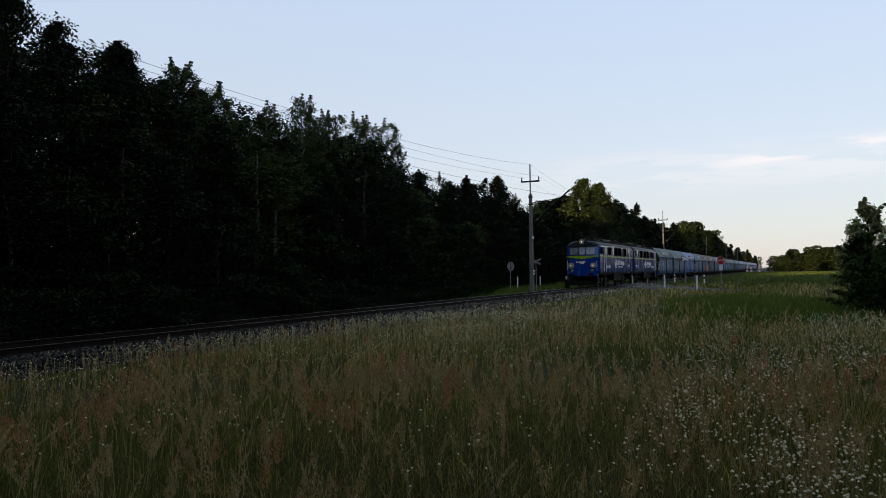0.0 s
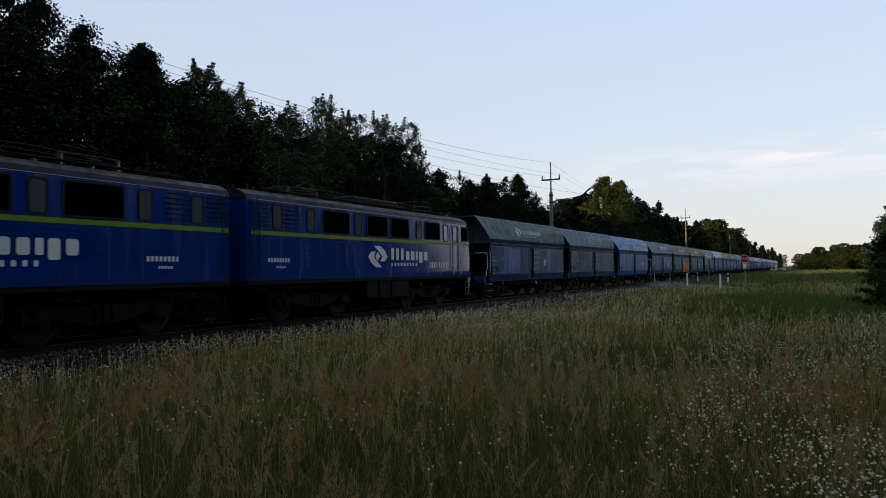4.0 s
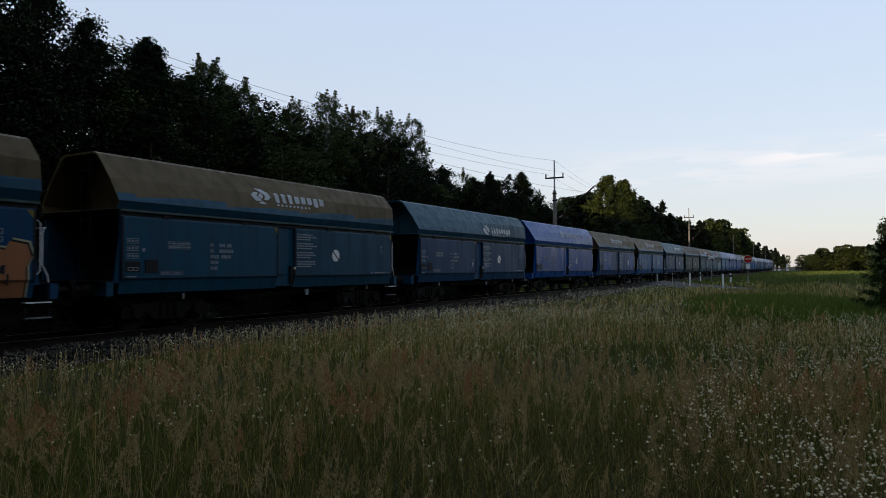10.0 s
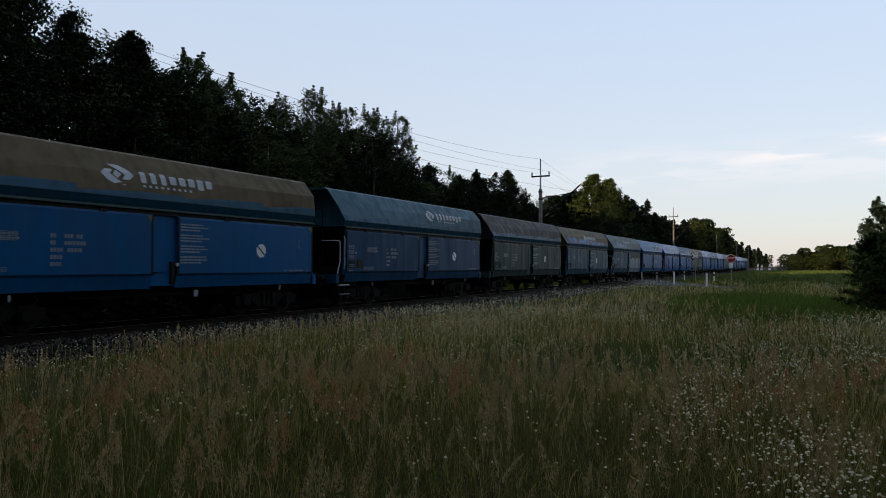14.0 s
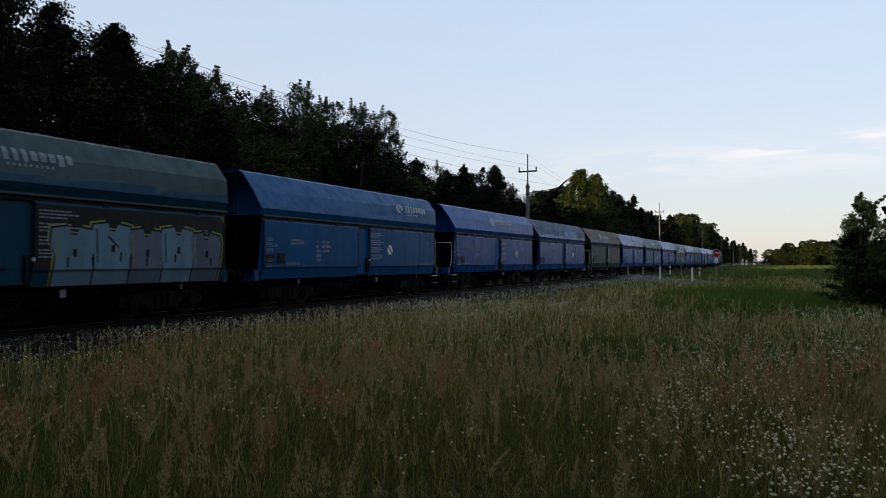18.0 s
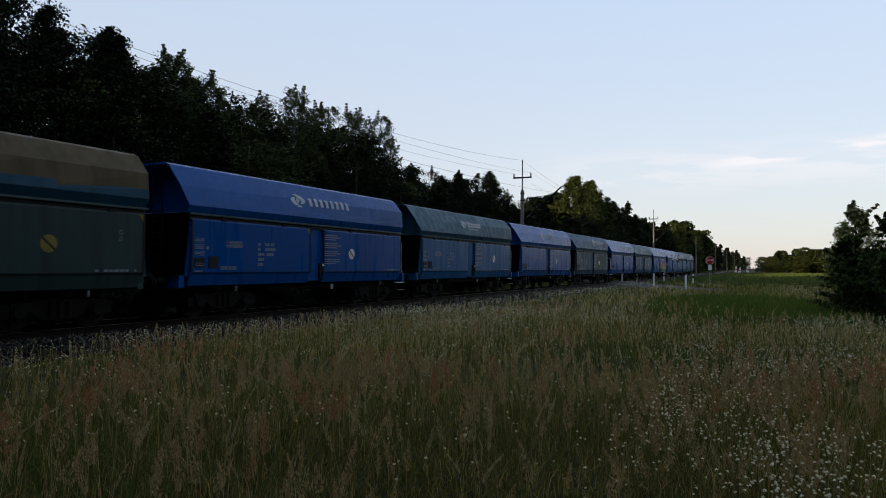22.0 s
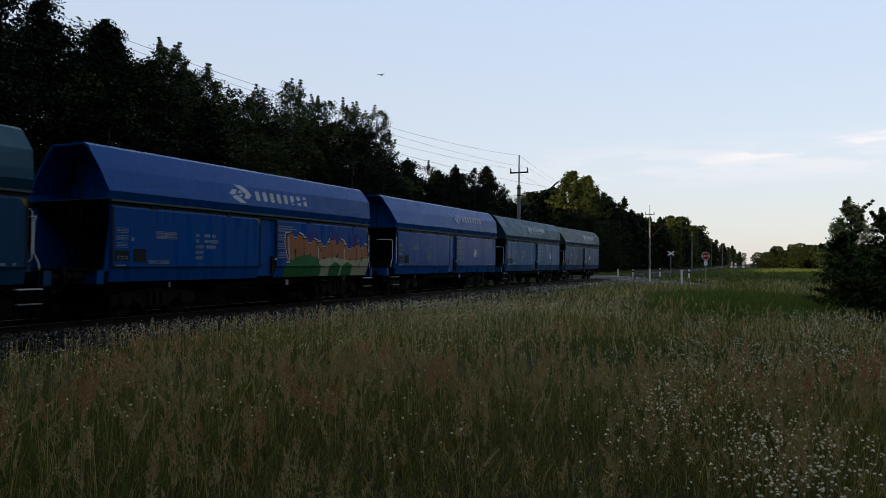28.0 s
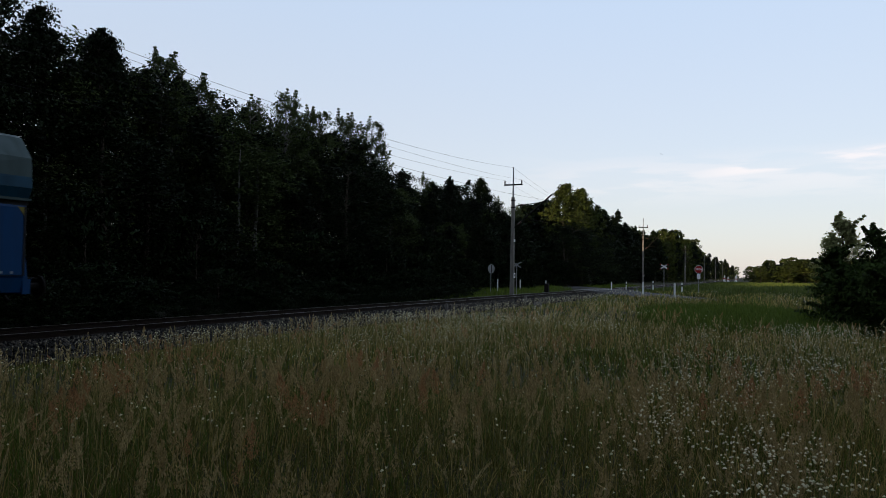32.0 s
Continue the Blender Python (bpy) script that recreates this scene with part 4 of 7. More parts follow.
    for k in range(12):
        z = 2.58 - 0.075 * k - 0.06 * (k // 3)
        x = 0.36
        while x < 1.1 + 0.12 * math.sin(k * 2.1):
            w = rows.uniform(0.05, 0.16)
            rod(bm, x, x + w, z, z + 0.036)
            x += w + 0.022
    glyph_bars(bm, 4.46, 1.34, 0.05, 0, (0.09, -0.08, 0.12, 0.1, 0.14, 0.12, 0.1, -0.1, 0.06), 0.03, flat)
    for z in (2.08, 2.24):
        boxlet(bm, 5.1, 5.2, z, z + 0.11, 0.016)
    tagged(part("stencilling", bm, FADED_WHITE, e, "rows of small stencilled marks"), kind="stuff")
    bm = bmesh.new()
    disc_y(bm, 0, 0, 0, 0.2, 0.006, 24)
    disc = part("round_mark", bm, WHITE_PAINT, e, "white disc with a black slanting bar")
    disc.location = (2.0, -1.497, 1.96)
    bm = bmesh.new()
    slab_y(bm, [(-0.14, 0.15), (-0.17, 0.12), (0.14, -0.15), (0.17, -0.12)], -0.004, 0.006)
    part("slanting_bar", bm, BLACK_PAINT, disc)
    for x in (-0.52, 5.84):
        bm = bmesh.new()
        flat(bm, [(x, 2.76), (x, 2.54), (x - 0.17, 2.76)])
        part("corner_mark", bm, YELLOW_PAINT, e, "yellow corner triangle")
    part("load_box", boxed(-5.22, -4.85, -1.51, -1.48, 1.43, 1.76, 0.008), BLACK_PAINT, e, "black holder for the load chart")
    holder = part("label_holder", boxed(-5.76, -5.36, -1.505, -1.48, 1.45, 1.71, 0.006), BLACK_PAINT, e)
    bm = bmesh.new()
    for z in (1.49, 1.56):
        slab_y(bm, [(-5.7, z), (-5.42, z), (-5.42, z + 0.014), (-5.7, z + 0.014)], -1.508, 0.003)
    for x in (-5.7, -5.57, -5.434):
        slab_y(bm, [(x, 1.49), (x + 0.014, 1.49), (x + 0.014, 1.57), (x, 1.57)], -1.5085, 0.003)
    part("label_grid", bm, FADED_WHITE, holder)
    for x0, x1, z0, z1 in ((0.97, 1.1, 0.68, 0.86), (-3.95, -3.9, 0.76, 0.9), (4.4, 4.45, 0.76, 0.9)):
        part("lamp_bracket", boxed(x0, x1, -1.34, -1.3, z0, z1), FADED_WHITE, e)
    return e, hood


def block(bm, x, u, w, h, weight, plane=on_hood):
    """A plain block the size of one painted letter; weight is its share of the letter's width."""
    q, c = w * weight, min(w * weight, h) * 0.15
    a, b = x + (w - q) / 2, x + (w + q) / 2
    plane(bm, [(a + c, u), (b - c, u), (b, u + c), (b, u + h - c), (b - c, u + h), (a + c, u + h), (a, u + h - c), (a, u + c)])


def hood_emblem(e, x0, wide, x1, u, capitals, material):
    """The emblem from x0, and the blocks of its word as far as x1."""
    bm = bmesh.new()
    for o in swoosh(0.0, 0.0, wide):
        on_hood(bm, [(x0 + wide / 2 + a, u + b * 0.56) for a, b in o])
    part("emblem", bm, material, e, "two-leaf emblem in faded white")
    bm = bmesh.new()
    a = x0 + wide + 0.13
    step = (x1 - a) / 8.0
    for k in range(8):
        lower = not capitals and k > 2
        h = 0.19 if lower else 0.25
        block(bm, a + step * k, u - 0.13 + (0.03 if lower else 0.0) - (0.05 if lower and k == 6 else 0.0), step * 0.9, h + (0.05 if lower and k == 6 else 0.0), 0.78 if lower else 0.6)
    if not capitals:
        for k in range(9):
            q = a + 0.08 + k * (x1 - a) * 0.075
            on_hood(bm, [(q, u - 0.22), (q + step * 0.25, u - 0.22), (q + step * 0.25, u - 0.17), (q, u - 0.17)])
    tagged(part("painted_word", bm, material, e, "faded white blocks of a painted word"), kind="stuff")


def door_skin(bm, outline, lift):
    """Paint on the second door: the flat sheet, and its foot that turns inwards."""
    slab_y(bm, [(x, max(z, 1.315)) for x, z in outline], -1.4935 - lift, 0.003)
    low = sorted(x for x, z in outline if z < 1.3)
    if len(low) > 1:
        q = [(low[0], -1.4935, 1.312), (low[-1], -1.4935, 1.312), (low[-1], -1.452, 1.25), (low[0], -1.452, 1.25)]
        bm.faces.new([bm.verts.new((x, y - lift, z)) for x, y, z in q])
        q = [(low[0], -1.452, 1.25), (low[-1], -1.452, 1.25), (low[-1], -1.376, 0.95), (low[0], -1.376, 0.95)]
        bm.faces.new([bm.verts.new((x, y - lift - 0.002, z)) for x, y, z in q])


def graffito(door, kind):
    """Spray paint over the second door: blocky outlined letter shapes."""
    rnd = random.Random(kind)
    fills, edge, n, tops = {
        "orange": ((GRAF_ORANGE, GRAF_ORANGE, GRAF_ORANGE, GRAF_BROWN, GRAF_BROWN), GRAF_CREAM, 5, (2.12, 2.22, 2.18, 2.24, 2.08)),
        "silver": ((GRAF_SILVER, GRAF_SILVER, GRAF_GREY, GRAF_SILVER, GRAF_GREY), GRAF_YELLOW, 5, (2.24, 2.36, 2.26, 2.34, 2.24)),
        "brown": ((GRAF_BROWN,) * 6, GRAF_WHITE, 6, (2.36, 2.2, 2.1, 2.24, 2.04, 2.1)),
    }[kind]
    x0, x1 = {"orange": (0.62, 5.72), "silver": (0.72, 5.68), "brown": (0.85, 5.8)}[kind]
    if kind == "silver":
        bm = bmesh.new()
        slab_y(bm, [(0.31, 1.32), (5.82, 1.32), (5.82, 2.72), (0.31, 2.72)], -1.4938, 0.003)
        part("spray_ground", bm, HOOD_DARK, door, "brown overpainted door sheet")
    if kind == "brown":
        for cx, cz, r in ((0.9, 1.75, 0.42), (2.2, 2.2, 0.4), (3.6, 2.25, 0.36), (5.0, 2.2, 0.42)):
            bm = bmesh.new()
            slab_y(bm, [(cx + r * math.cos(a), cz + 0.8 * r * math.sin(a)) for a in (math.tau * k / 14 for k in range(14))], -1.4938 - 0.0004 * cx, 0.002)
            part("spray_haze", bm, GRAF_VIOLET, door)
    for k in range(n):
        a, b = x0 + (x1 - x0) * k / n, x0 + (x1 - x0) * (k + 1) / n
        h, m = tops[k], (a + b) / 2
        shape = [(a - 0.02, 0.95), (b - 0.06, 0.95), (b - 0.03 + rnd.uniform(-0.08, 0.04), 1.55), (b + 0.05, h - 0.3), (b - 0.04, h - 0.04), (m + 0.12, h + 0.02), (m + 0.02, h - 0.16), (m - 0.1, h - 0.14), (m - 0.16, h + 0.04), (a - 0.06, h - 0.02), (a - 0.1, h - 0.35), (a + rnd.uniform(-0.04, 0.08), 1.6)]
        if kind == "brown":
            shape = [(x, max(z, 1.5)) for x, z in shape[:1] + shape[1:]]
        cx, cz = m, (0.95 + h) / 2
        for grow, lift, mt, nm in ((0.075, 0.001 + 0.0002 * k, edge, "spray_outline"), (0.04, 0.0035 + 0.0002 * k, BLACK_PAINT, "spray_shadow"), (0.0, 0.006 + 0.0002 * k, fills[k], "spray_fill")):
            bm = bmesh.new()
            door_skin(bm, [(x + math.copysign(grow, x - cx), z + (math.copysign(grow, z - cz) if z > 1.2 else 0)) for x, z in shape], lift)
            part(nm, bm, mt, door)
        for dx, dz, w, hh in ((-0.02, -0.62, 0.06, 0.16), (rnd.uniform(-0.2, 0.2), -0.85, 0.03, 0.22)):
            bm = bmesh.new()
            c, q = m + dx, h + dz
            slab_y(bm, [(c - w, q), (c + w * 0.7, q - 0.04), (c + w, q + hh), (c - w * 0.6, q + hh * 0.9)], -1.5015 - 0.0003 * k, 0.002)
            part("spray_counter", bm, BLACK_PAINT, door)
        bm = bmesh.new()
        slab_y(bm, [(a + 0.02, h - 0.1), (a + 0.05, h - 0.1), (a + 0.08, 1.45), (a + 0.05, 1.45)], -1.5022 - 0.0003 * k, 0.002)
        part("spray_line", bm, BLACK_PAINT if k % 2 else edge, door)
    if kind == "orange":
        bm = bmesh.new()
        door_skin(bm, [(0.4, 0.95), (0.72, 0.95), (1.0, 1.7), (0.85, 1.95), (0.5, 1.75)], 0.0085)
        part("spray_leaf", bm, GRAF_GREEN, door)
    if kind == "brown":
        for mt, a, b, zz, lift in ((GRAF_GREEN, 0.7, 2.6, (1.35, 1.62, 1.7, 1.55), 0.0105), (GRAF_CREAM, 2.3, 5.86, (1.5, 1.62, 1.5, 1.6), 0.0095)):
            bm = bmesh.new()
            step = (b - a) / 3
            door_skin(bm, [(a, 0.95), (b, 0.95), (b, zz[3]), (a + 2 * step, zz[2]), (a + step, zz[1]), (a + 0.05, zz[0])], lift)
            part("spray_flow", bm, mt, door)
        for c in (2.4, 3.6, 4.4):
            bm = bmesh.new()
            door_skin(bm, [(c - 0.35, 0.95), (c + 0.35, 0.95), (c + 0.05, 1.45), (c - 0.05, 1.45)], 0.0125)
            part("spray_leaf", bm, GRAF_GREEN, door)


# hood, doors, label words
FLEET = [
    (HOOD_GREY, BLUE_DULL, "grey-stained hood and patched dull blue sides"), (HOOD_TEAL, BLUE_DULL, "teal-grey hood and worn blue sides"),
    (BLUE_BRIGHT, BLUE_BRIGHT, "clean bright blue hood and sides"), (HOOD_BLUE, BLUE_MID, "sooty blue-grey hood and worn blue sides"),
    (HOOD_BROWN, BLUE_DULL, "coal-brown hood, blue sides and orange graffiti"), (HOOD_BROWN, BLUE_TEAL, "coal-brown hood and teal-blue sides"),
    (HOOD_TEAL, BLUE_DULL, "teal-grey hood and dirty blue sides"), (BLUE_ROYAL, BLUE_ROYAL, "clean royal blue hood and dented sides"),
    (HOOD_BROWN, BLUE_MID, "brown-stained hood and patched blue sides"), (HOOD_BROWN, BLUE_LIGHT, "brown-grey hood and light blue sides"),
    (HOOD_TEAL, BLUE_DULL, "teal-grey hood and worn blue sides"), (HOOD_DARK, GREEN_GREY, "sooty red-brown hood and grey-blue sides"),
    (HOOD_OCHRE, BLUE_TEAL, "ochre hood with blue patches and teal-blue sides"), (HOOD_GREY, BLUE_TEAL, "grey-green hood, teal sides and silver graffiti"),
    (BLUE_LIGHT, BLUE_LIGHT, "light blue hood and sides"), (BLUE_ROYAL, BLUE_ROYAL, "clean royal blue hood and dented sides"),
    (HOOD_BLUE, BLUE_ROYAL, "grey-blue patched hood and deep blue sides"), (HOOD_BROWN, GREEN_GREY, "brown hood and green-grey sides"),
    (BLUE_ROYAL, BLUE_ROYAL, "clean royal blue hood and dented sides"), (HOOD_TEAL, BLUE_LIGHT, "pale teal hood and light blue sides"),
    (BLUE_ROYAL, BLUE_ROYAL, "clean royal blue hood and dented sides"), (HOOD_BLUE, BLUE_TEAL, "grey-blue hood and greenish patched sides"),
    (BLUE_ROYAL, BLUE_ROYAL, "clean royal blue hood and dented sides"), (HOOD_TEAL, BLUE_DULL, "blue-grey hood and dull blue sides"),
    (BLUE_ROYAL, BLUE_ROYAL, "royal blue sides with brown, green and cream graffiti"), (BLUE_ROYAL, BLUE_ROYAL, "clean royal blue hood and dented sides"),
    (HOOD_TEAL, BLUE_LIGHT, "blue-teal hood and light blue sides"), (HOOD_GREY, BLUE_MID, "grey-green hood and blue sides, last of the train"),
]
# emblem: from where, how wide, how far its word runs, how high on the hood
EMBLEM = {
    0: (-2.09, 0.92, 1.74, 0.42), 1: (-0.99, 0.76, 2.58, 0.43), 2: (-0.31, 0.95, 3.40, 0.27), 3: (-0.28, 0.92, 3.32, 0.47), 4: (-1.43, 0.83, 1.90, 0.42),
    5: (-1.48, 0.81, 1.86, 0.44), 6: (0.44, 0.76, 3.81, 0.2), 7: (-0.94, 0.80, 2.64, 0.45), 8: (-1.58, 0.87, 1.78, 0.44), 9: (-1.85, 0.89, 1.58, 0.46),
    10: (0.32, 0.79, 3.77, 0.47), 12: (-1.03, 0.75, 2.20, 0.43), 13: (-1.18, 0.69, 1.26, 0.5), 14: (2.40, 0.64, 5.01, 0.44), 15: (-1.05, 0.79, 2.35, 0.47),
    17: (-2.11, 0.88, 1.27, 0.46), 18: (-1.39, 0.79, 2.05, 0.46), 19: (-1.14, 0.63, 1.34, 0.46), 20: (-1.31, 0.83, 2.04, 0.45), 21: (0.31, 0.98, 4.12, 0.46),
    22: (-0.2, 0.8, 3.1, 0.45), 23: (-1.4, 0.8, 1.8, 0.45), 24: (-1.78, 0.93, 1.98, 0.27), 25: (0.29, 0.76, 3.73, 0.44), 26: (-1.32, 0.87, 2.24, 0.46), 27: (0.36, 0.84, 3.8, 0.44),
}
CAPITALS = (7, 15, 18, 20, 21, 22, 23, 24, 25)
# how far along each wagon's round mark sits
MARK = (2.19, 3.34, 3.47, 3.40, 2.01, 2.35, 2.28, 1.99, 3.51, 3.40, 2.88, 2.6, 2.19, 2.2, 1.81, 2.88, 2.41, 3.31, 2.06, 3.08, 2.02, 2.28, 2.1, 3.3, 2.6, 2.78, 3.39, 2.2)
# how far each body sits off its wagon's middle, and the wagons that run platform first
OFFSET = (0.29, -0.12, -0.12, 0.3, -0.14, -0.09, 0.14, 0.0, 0.0, 0.1, 0.1, 0.0, -0.3, 0.2, -0.12, 0.28, -0.12, 0.35, -0.08, -0.06, 0.02, 0.0, 0.2, -0.2, -0.1, 0.36, 0.32, 0.2)
LEADING = (0, 3, 9, 10, 13, 15, 17, 22, 25, 26, 27)
GRAFFITI = {4: "orange", 13: "silver", 24: "brown"}


def own_material(ob, m):
    ob.material_slots[0].link = "OBJECT"
    ob.material_slots[0].material = m


def build_wagons():
    first, _ = hopper_wagon()
    wagons = [first] + [copy_thing(first, pose(0, 0, 0)) for _ in FLEET[1:]]
    for k, (w, (hood_m, door_m, words)) in enumerate(zip(wagons, FLEET)):
        tagged(w, "hopper wagon, " + words, "wagon", "wagons of the train")
        doors = [c for c in w.children if c.name.startswith("side_door")]
        for c in w.children_recursive:
            n = c.name.split(".")[0]
            if n == "hood":
                own_material(c, hood_m)
            elif n in ("side_door", "headstock", "corner_post", "lock_post"):
                own_material(c, door_m)
            elif n in ("hood_band", "hood_lip"):
                own_material(c, BLUE_TEAL if hood_m in (HOOD_BROWN, HOOD_GREY, HOOD_DARK, HOOD_OCHRE, HOOD_TEAL) else door_m)
            elif n == "round_mark":
                c.location.x = MARK[k]
                if k in (1, 17):
                    own_material(c, YELLOW_PAINT)
                    c["label"] = "yellowed disc with a black slanting bar"
            if n == "wheelset" and c not in WHEELS:
                WHEELS.append(c)
        if k in EMBLEM:
            hood_emblem(w, *EMBLEM[k], k in CAPITALS, FADED_WHITE if k in (1, 13, 23) else LETTER_WHITE)
        if k in GRAFFITI:
            graffito([d for d in doors if "side_door" in d.name][1], GRAFFITI[k])
        MOVERS.append((w, PITCH * (k + 1) - 5.92))
    door_letter(wagons[6], "B", -0.85, 1.7)
    door_letter(wagons[6], "A", 0.6, 1.7)
    # paint patches
    for k, m, spots in ((12, BLUE_BRIGHT, ((-2.6, 0.2, 0.06, 0.3), (0.7, 2.6, 0.03, 0.24), (2.7, 4.4, 0.03, 0.2), (-3.9, -3.2, 0.1, 0.34), (-5.2, -4.2, 0.12, 0.36))), (13, BLUE_ROYAL, ((-4.2, -3.3, 0.1, 0.5), (-3.1, -2.3, 0.08, 0.42), (-1.9, -0.6, 0.1, 0.3))), (16, BLUE_BRIGHT, ((0.2, 3.6, 0.1, 0.5),))):
        for a, b, u, v in spots:
            bm = bmesh.new()
            on_hood(bm, [(a, u), (b, u + 0.03), (b - 0.05, v), (a + 0.06, v + 0.03)])
            part("paint_patch", bm, m, wagons[k], "fresher blue repair patch")
    for k, m, a, b in ((0, BLUE_ROYAL, -4.3, -1.9), (0, BLUE_ROYAL, 2.6, 3.3), (8, BLUE_ROYAL, -4.6, -2.2), (8, BLUE_ROYAL, 3.4, 5.2), (21, GREEN_GREY, 1.2, 4.6), (21, HOOD_BROWN, -5.2, -4.4), (27, BLUE_TEAL, -2.2, -0.8), (27, BLUE_TEAL, 0.5, 1.9)):
        bm = bmesh.new()
        slab_y(bm, [(a, 1.33), (b, 1.33), (b - 0.04, 2.7), (a + 0.04, 2.68)], -1.4945, 0.003)
        part("paint_patch", bm, m, wagons[k], "odd-coloured repainted patch")
    for x in (-3.6, -1.1, 3.0):
        bm = bmesh.new()
        slab_y(bm, [(x, 1.33), (x + 0.1, 1.33), (x + 0.13, 2.74), (x - 0.02, 2.74)], -1.4945, 0.003)
        part("rust_run", bm, HOOD_OCHRE, wagons[12], "ochre run-down stain")
    for k, w in enumerate(wagons):
        set_body(w, k)


def set_body(w, k):
    """Shift the body on its frame, and turn the platform fittings to their end."""
    for c in w.children:
        n = c.name.split(".")[0]
        if n in ("handrail", "grab_rail", "step_tread", "step_hanger") and k not in LEADING:
            c.scale.x = -1
        if n not in ("buffer", "coupling", "headstock", "sole_bar", "bogie", "cross_beam", "brake_gear", "air_tank"):
            c.location.x += OFFSET[k]


def door_letter(w, ch, x, z):
    """A boxed capital on the door sheet."""
    txt = bpy.data.curves.new("letter", "FONT")
    txt.body, txt.size, txt.align_x, txt.align_y, txt.extrude = ch, 0.34, "CENTER", "CENTER", 0.002
    o = new("letter_tmp", txt)
    me = bpy.data.meshes.new_from_object(o.evaluated_get(bpy.context.evaluated_depsgraph_get()))
    bpy.data.objects.remove(o)
    me.materials.clear()
    me.materials.append(LETTER_WHITE)
    p = new("letter", me)
    p.parent = w
    p.matrix_basis = Matrix.Translation((x, -1.498, z)) @ Euler((radians(90), 0, 0)).to_matrix().to_4x4()
    bm = bmesh.new()
    for a, b, c, d in ((-0.2, 0.2, 0.21, 0.225), (-0.2, 0.2, -0.225, -0.21), (-0.2, -0.185, -0.21, 0.21), (0.185, 0.2, -0.21, 0.21)):
        slab_y(bm, [(x + a, z + c), (x + b, z + c), (x + b, z + d), (x + a, z + d)], -1.4965, 0.004)
    part("letter_box", bm, FADED_WHITE, w)


def window(parent, x0, x1, z0, z1, material, y=-1.5):
    s = -1 if y < 0 else 1
    bm = bmesh.new()
    r = 0.07
    def ring(g):
        out = []
        for cx, cz, a0 in ((x1 - r, z1 - r, 0), (x0 + r, z1 - r, 90), (x0 + r, z0 + r, 180), (x1 - r, z0 + r, 270)):
            for k in range(4):
                a = radians(a0 + 30 * k)
                out.append((cx + (r + g) * math.cos(a), cz + (r + g) * math.sin(a)))
        return out
    slab_y(bm, ring(0.0), y - 0.004 if s < 0 else y - 0.002, 0.006)
    pane = part("window", bm, material, parent)
    bm = bmesh.new()
    o, i = ring(0.045), ring(-0.005)
    vo = [[bm.verts.new((x, y + s * d, z)) for x, z in q] for q, d in ((o, 0.0), (o, 0.018), (i, 0.018), (i, 0.0))]
    k = len(o)
    for a, b in zip(vo, vo[1:]):
        for j in range(k):
            bm.faces.new((a[j], a[(j + 1) % k], b[(j + 1) % k], b[j]))
    part("window_frame", bm, BLACK_PAINT, pane)
    return pane


def pantograph(e, x, up):
    bm = bmesh.new()
    for s in (-1, 1):
        for q in (-0.75, 0.75):
            tube(bm, [(x + q, s * 0.5, 4.12), (x + q, s * 0.5, 4.38)], 0.07, 8)
    part("insulator", bm, CERAMIC, e)
    bm = bmesh.new()
    for s in (-1, 1):
        tube(bm, [(x - 0.85, s * 0.5, 4.4), (x + 0.85, s * 0.5, 4.4)], 0.03, 6)
        if up:
            tube(bm, [(x - 0.3, s * 0.5, 4.42), (x + 0.95, s * 0.4, 4.95), (x - 0.1, s * 0.35, 5.55)], 0.025, 6)
        else:
            tube(bm, [(x - 0.5, s * 0.5, 4.42), (x + 1.0, s * 0.4, 4.5), (x - 0.6, s * 0.38, 4.6)], 0.025, 6)
    zt = 5.57 if up else 4.62
    for q in (-0.18, 0.12):
        tube(bm, [(x - 0.2 + q, -0.95, zt - 0.12), (x - 0.2 + q, -0.7, zt), (x - 0.2 + q, 0.7, zt), (x - 0.2 + q, 0.95, zt - 0.12)], 0.02, 5)
    part("pantograph", bm, WHEEL, e, "raised pantograph" if up else "folded pantograph")


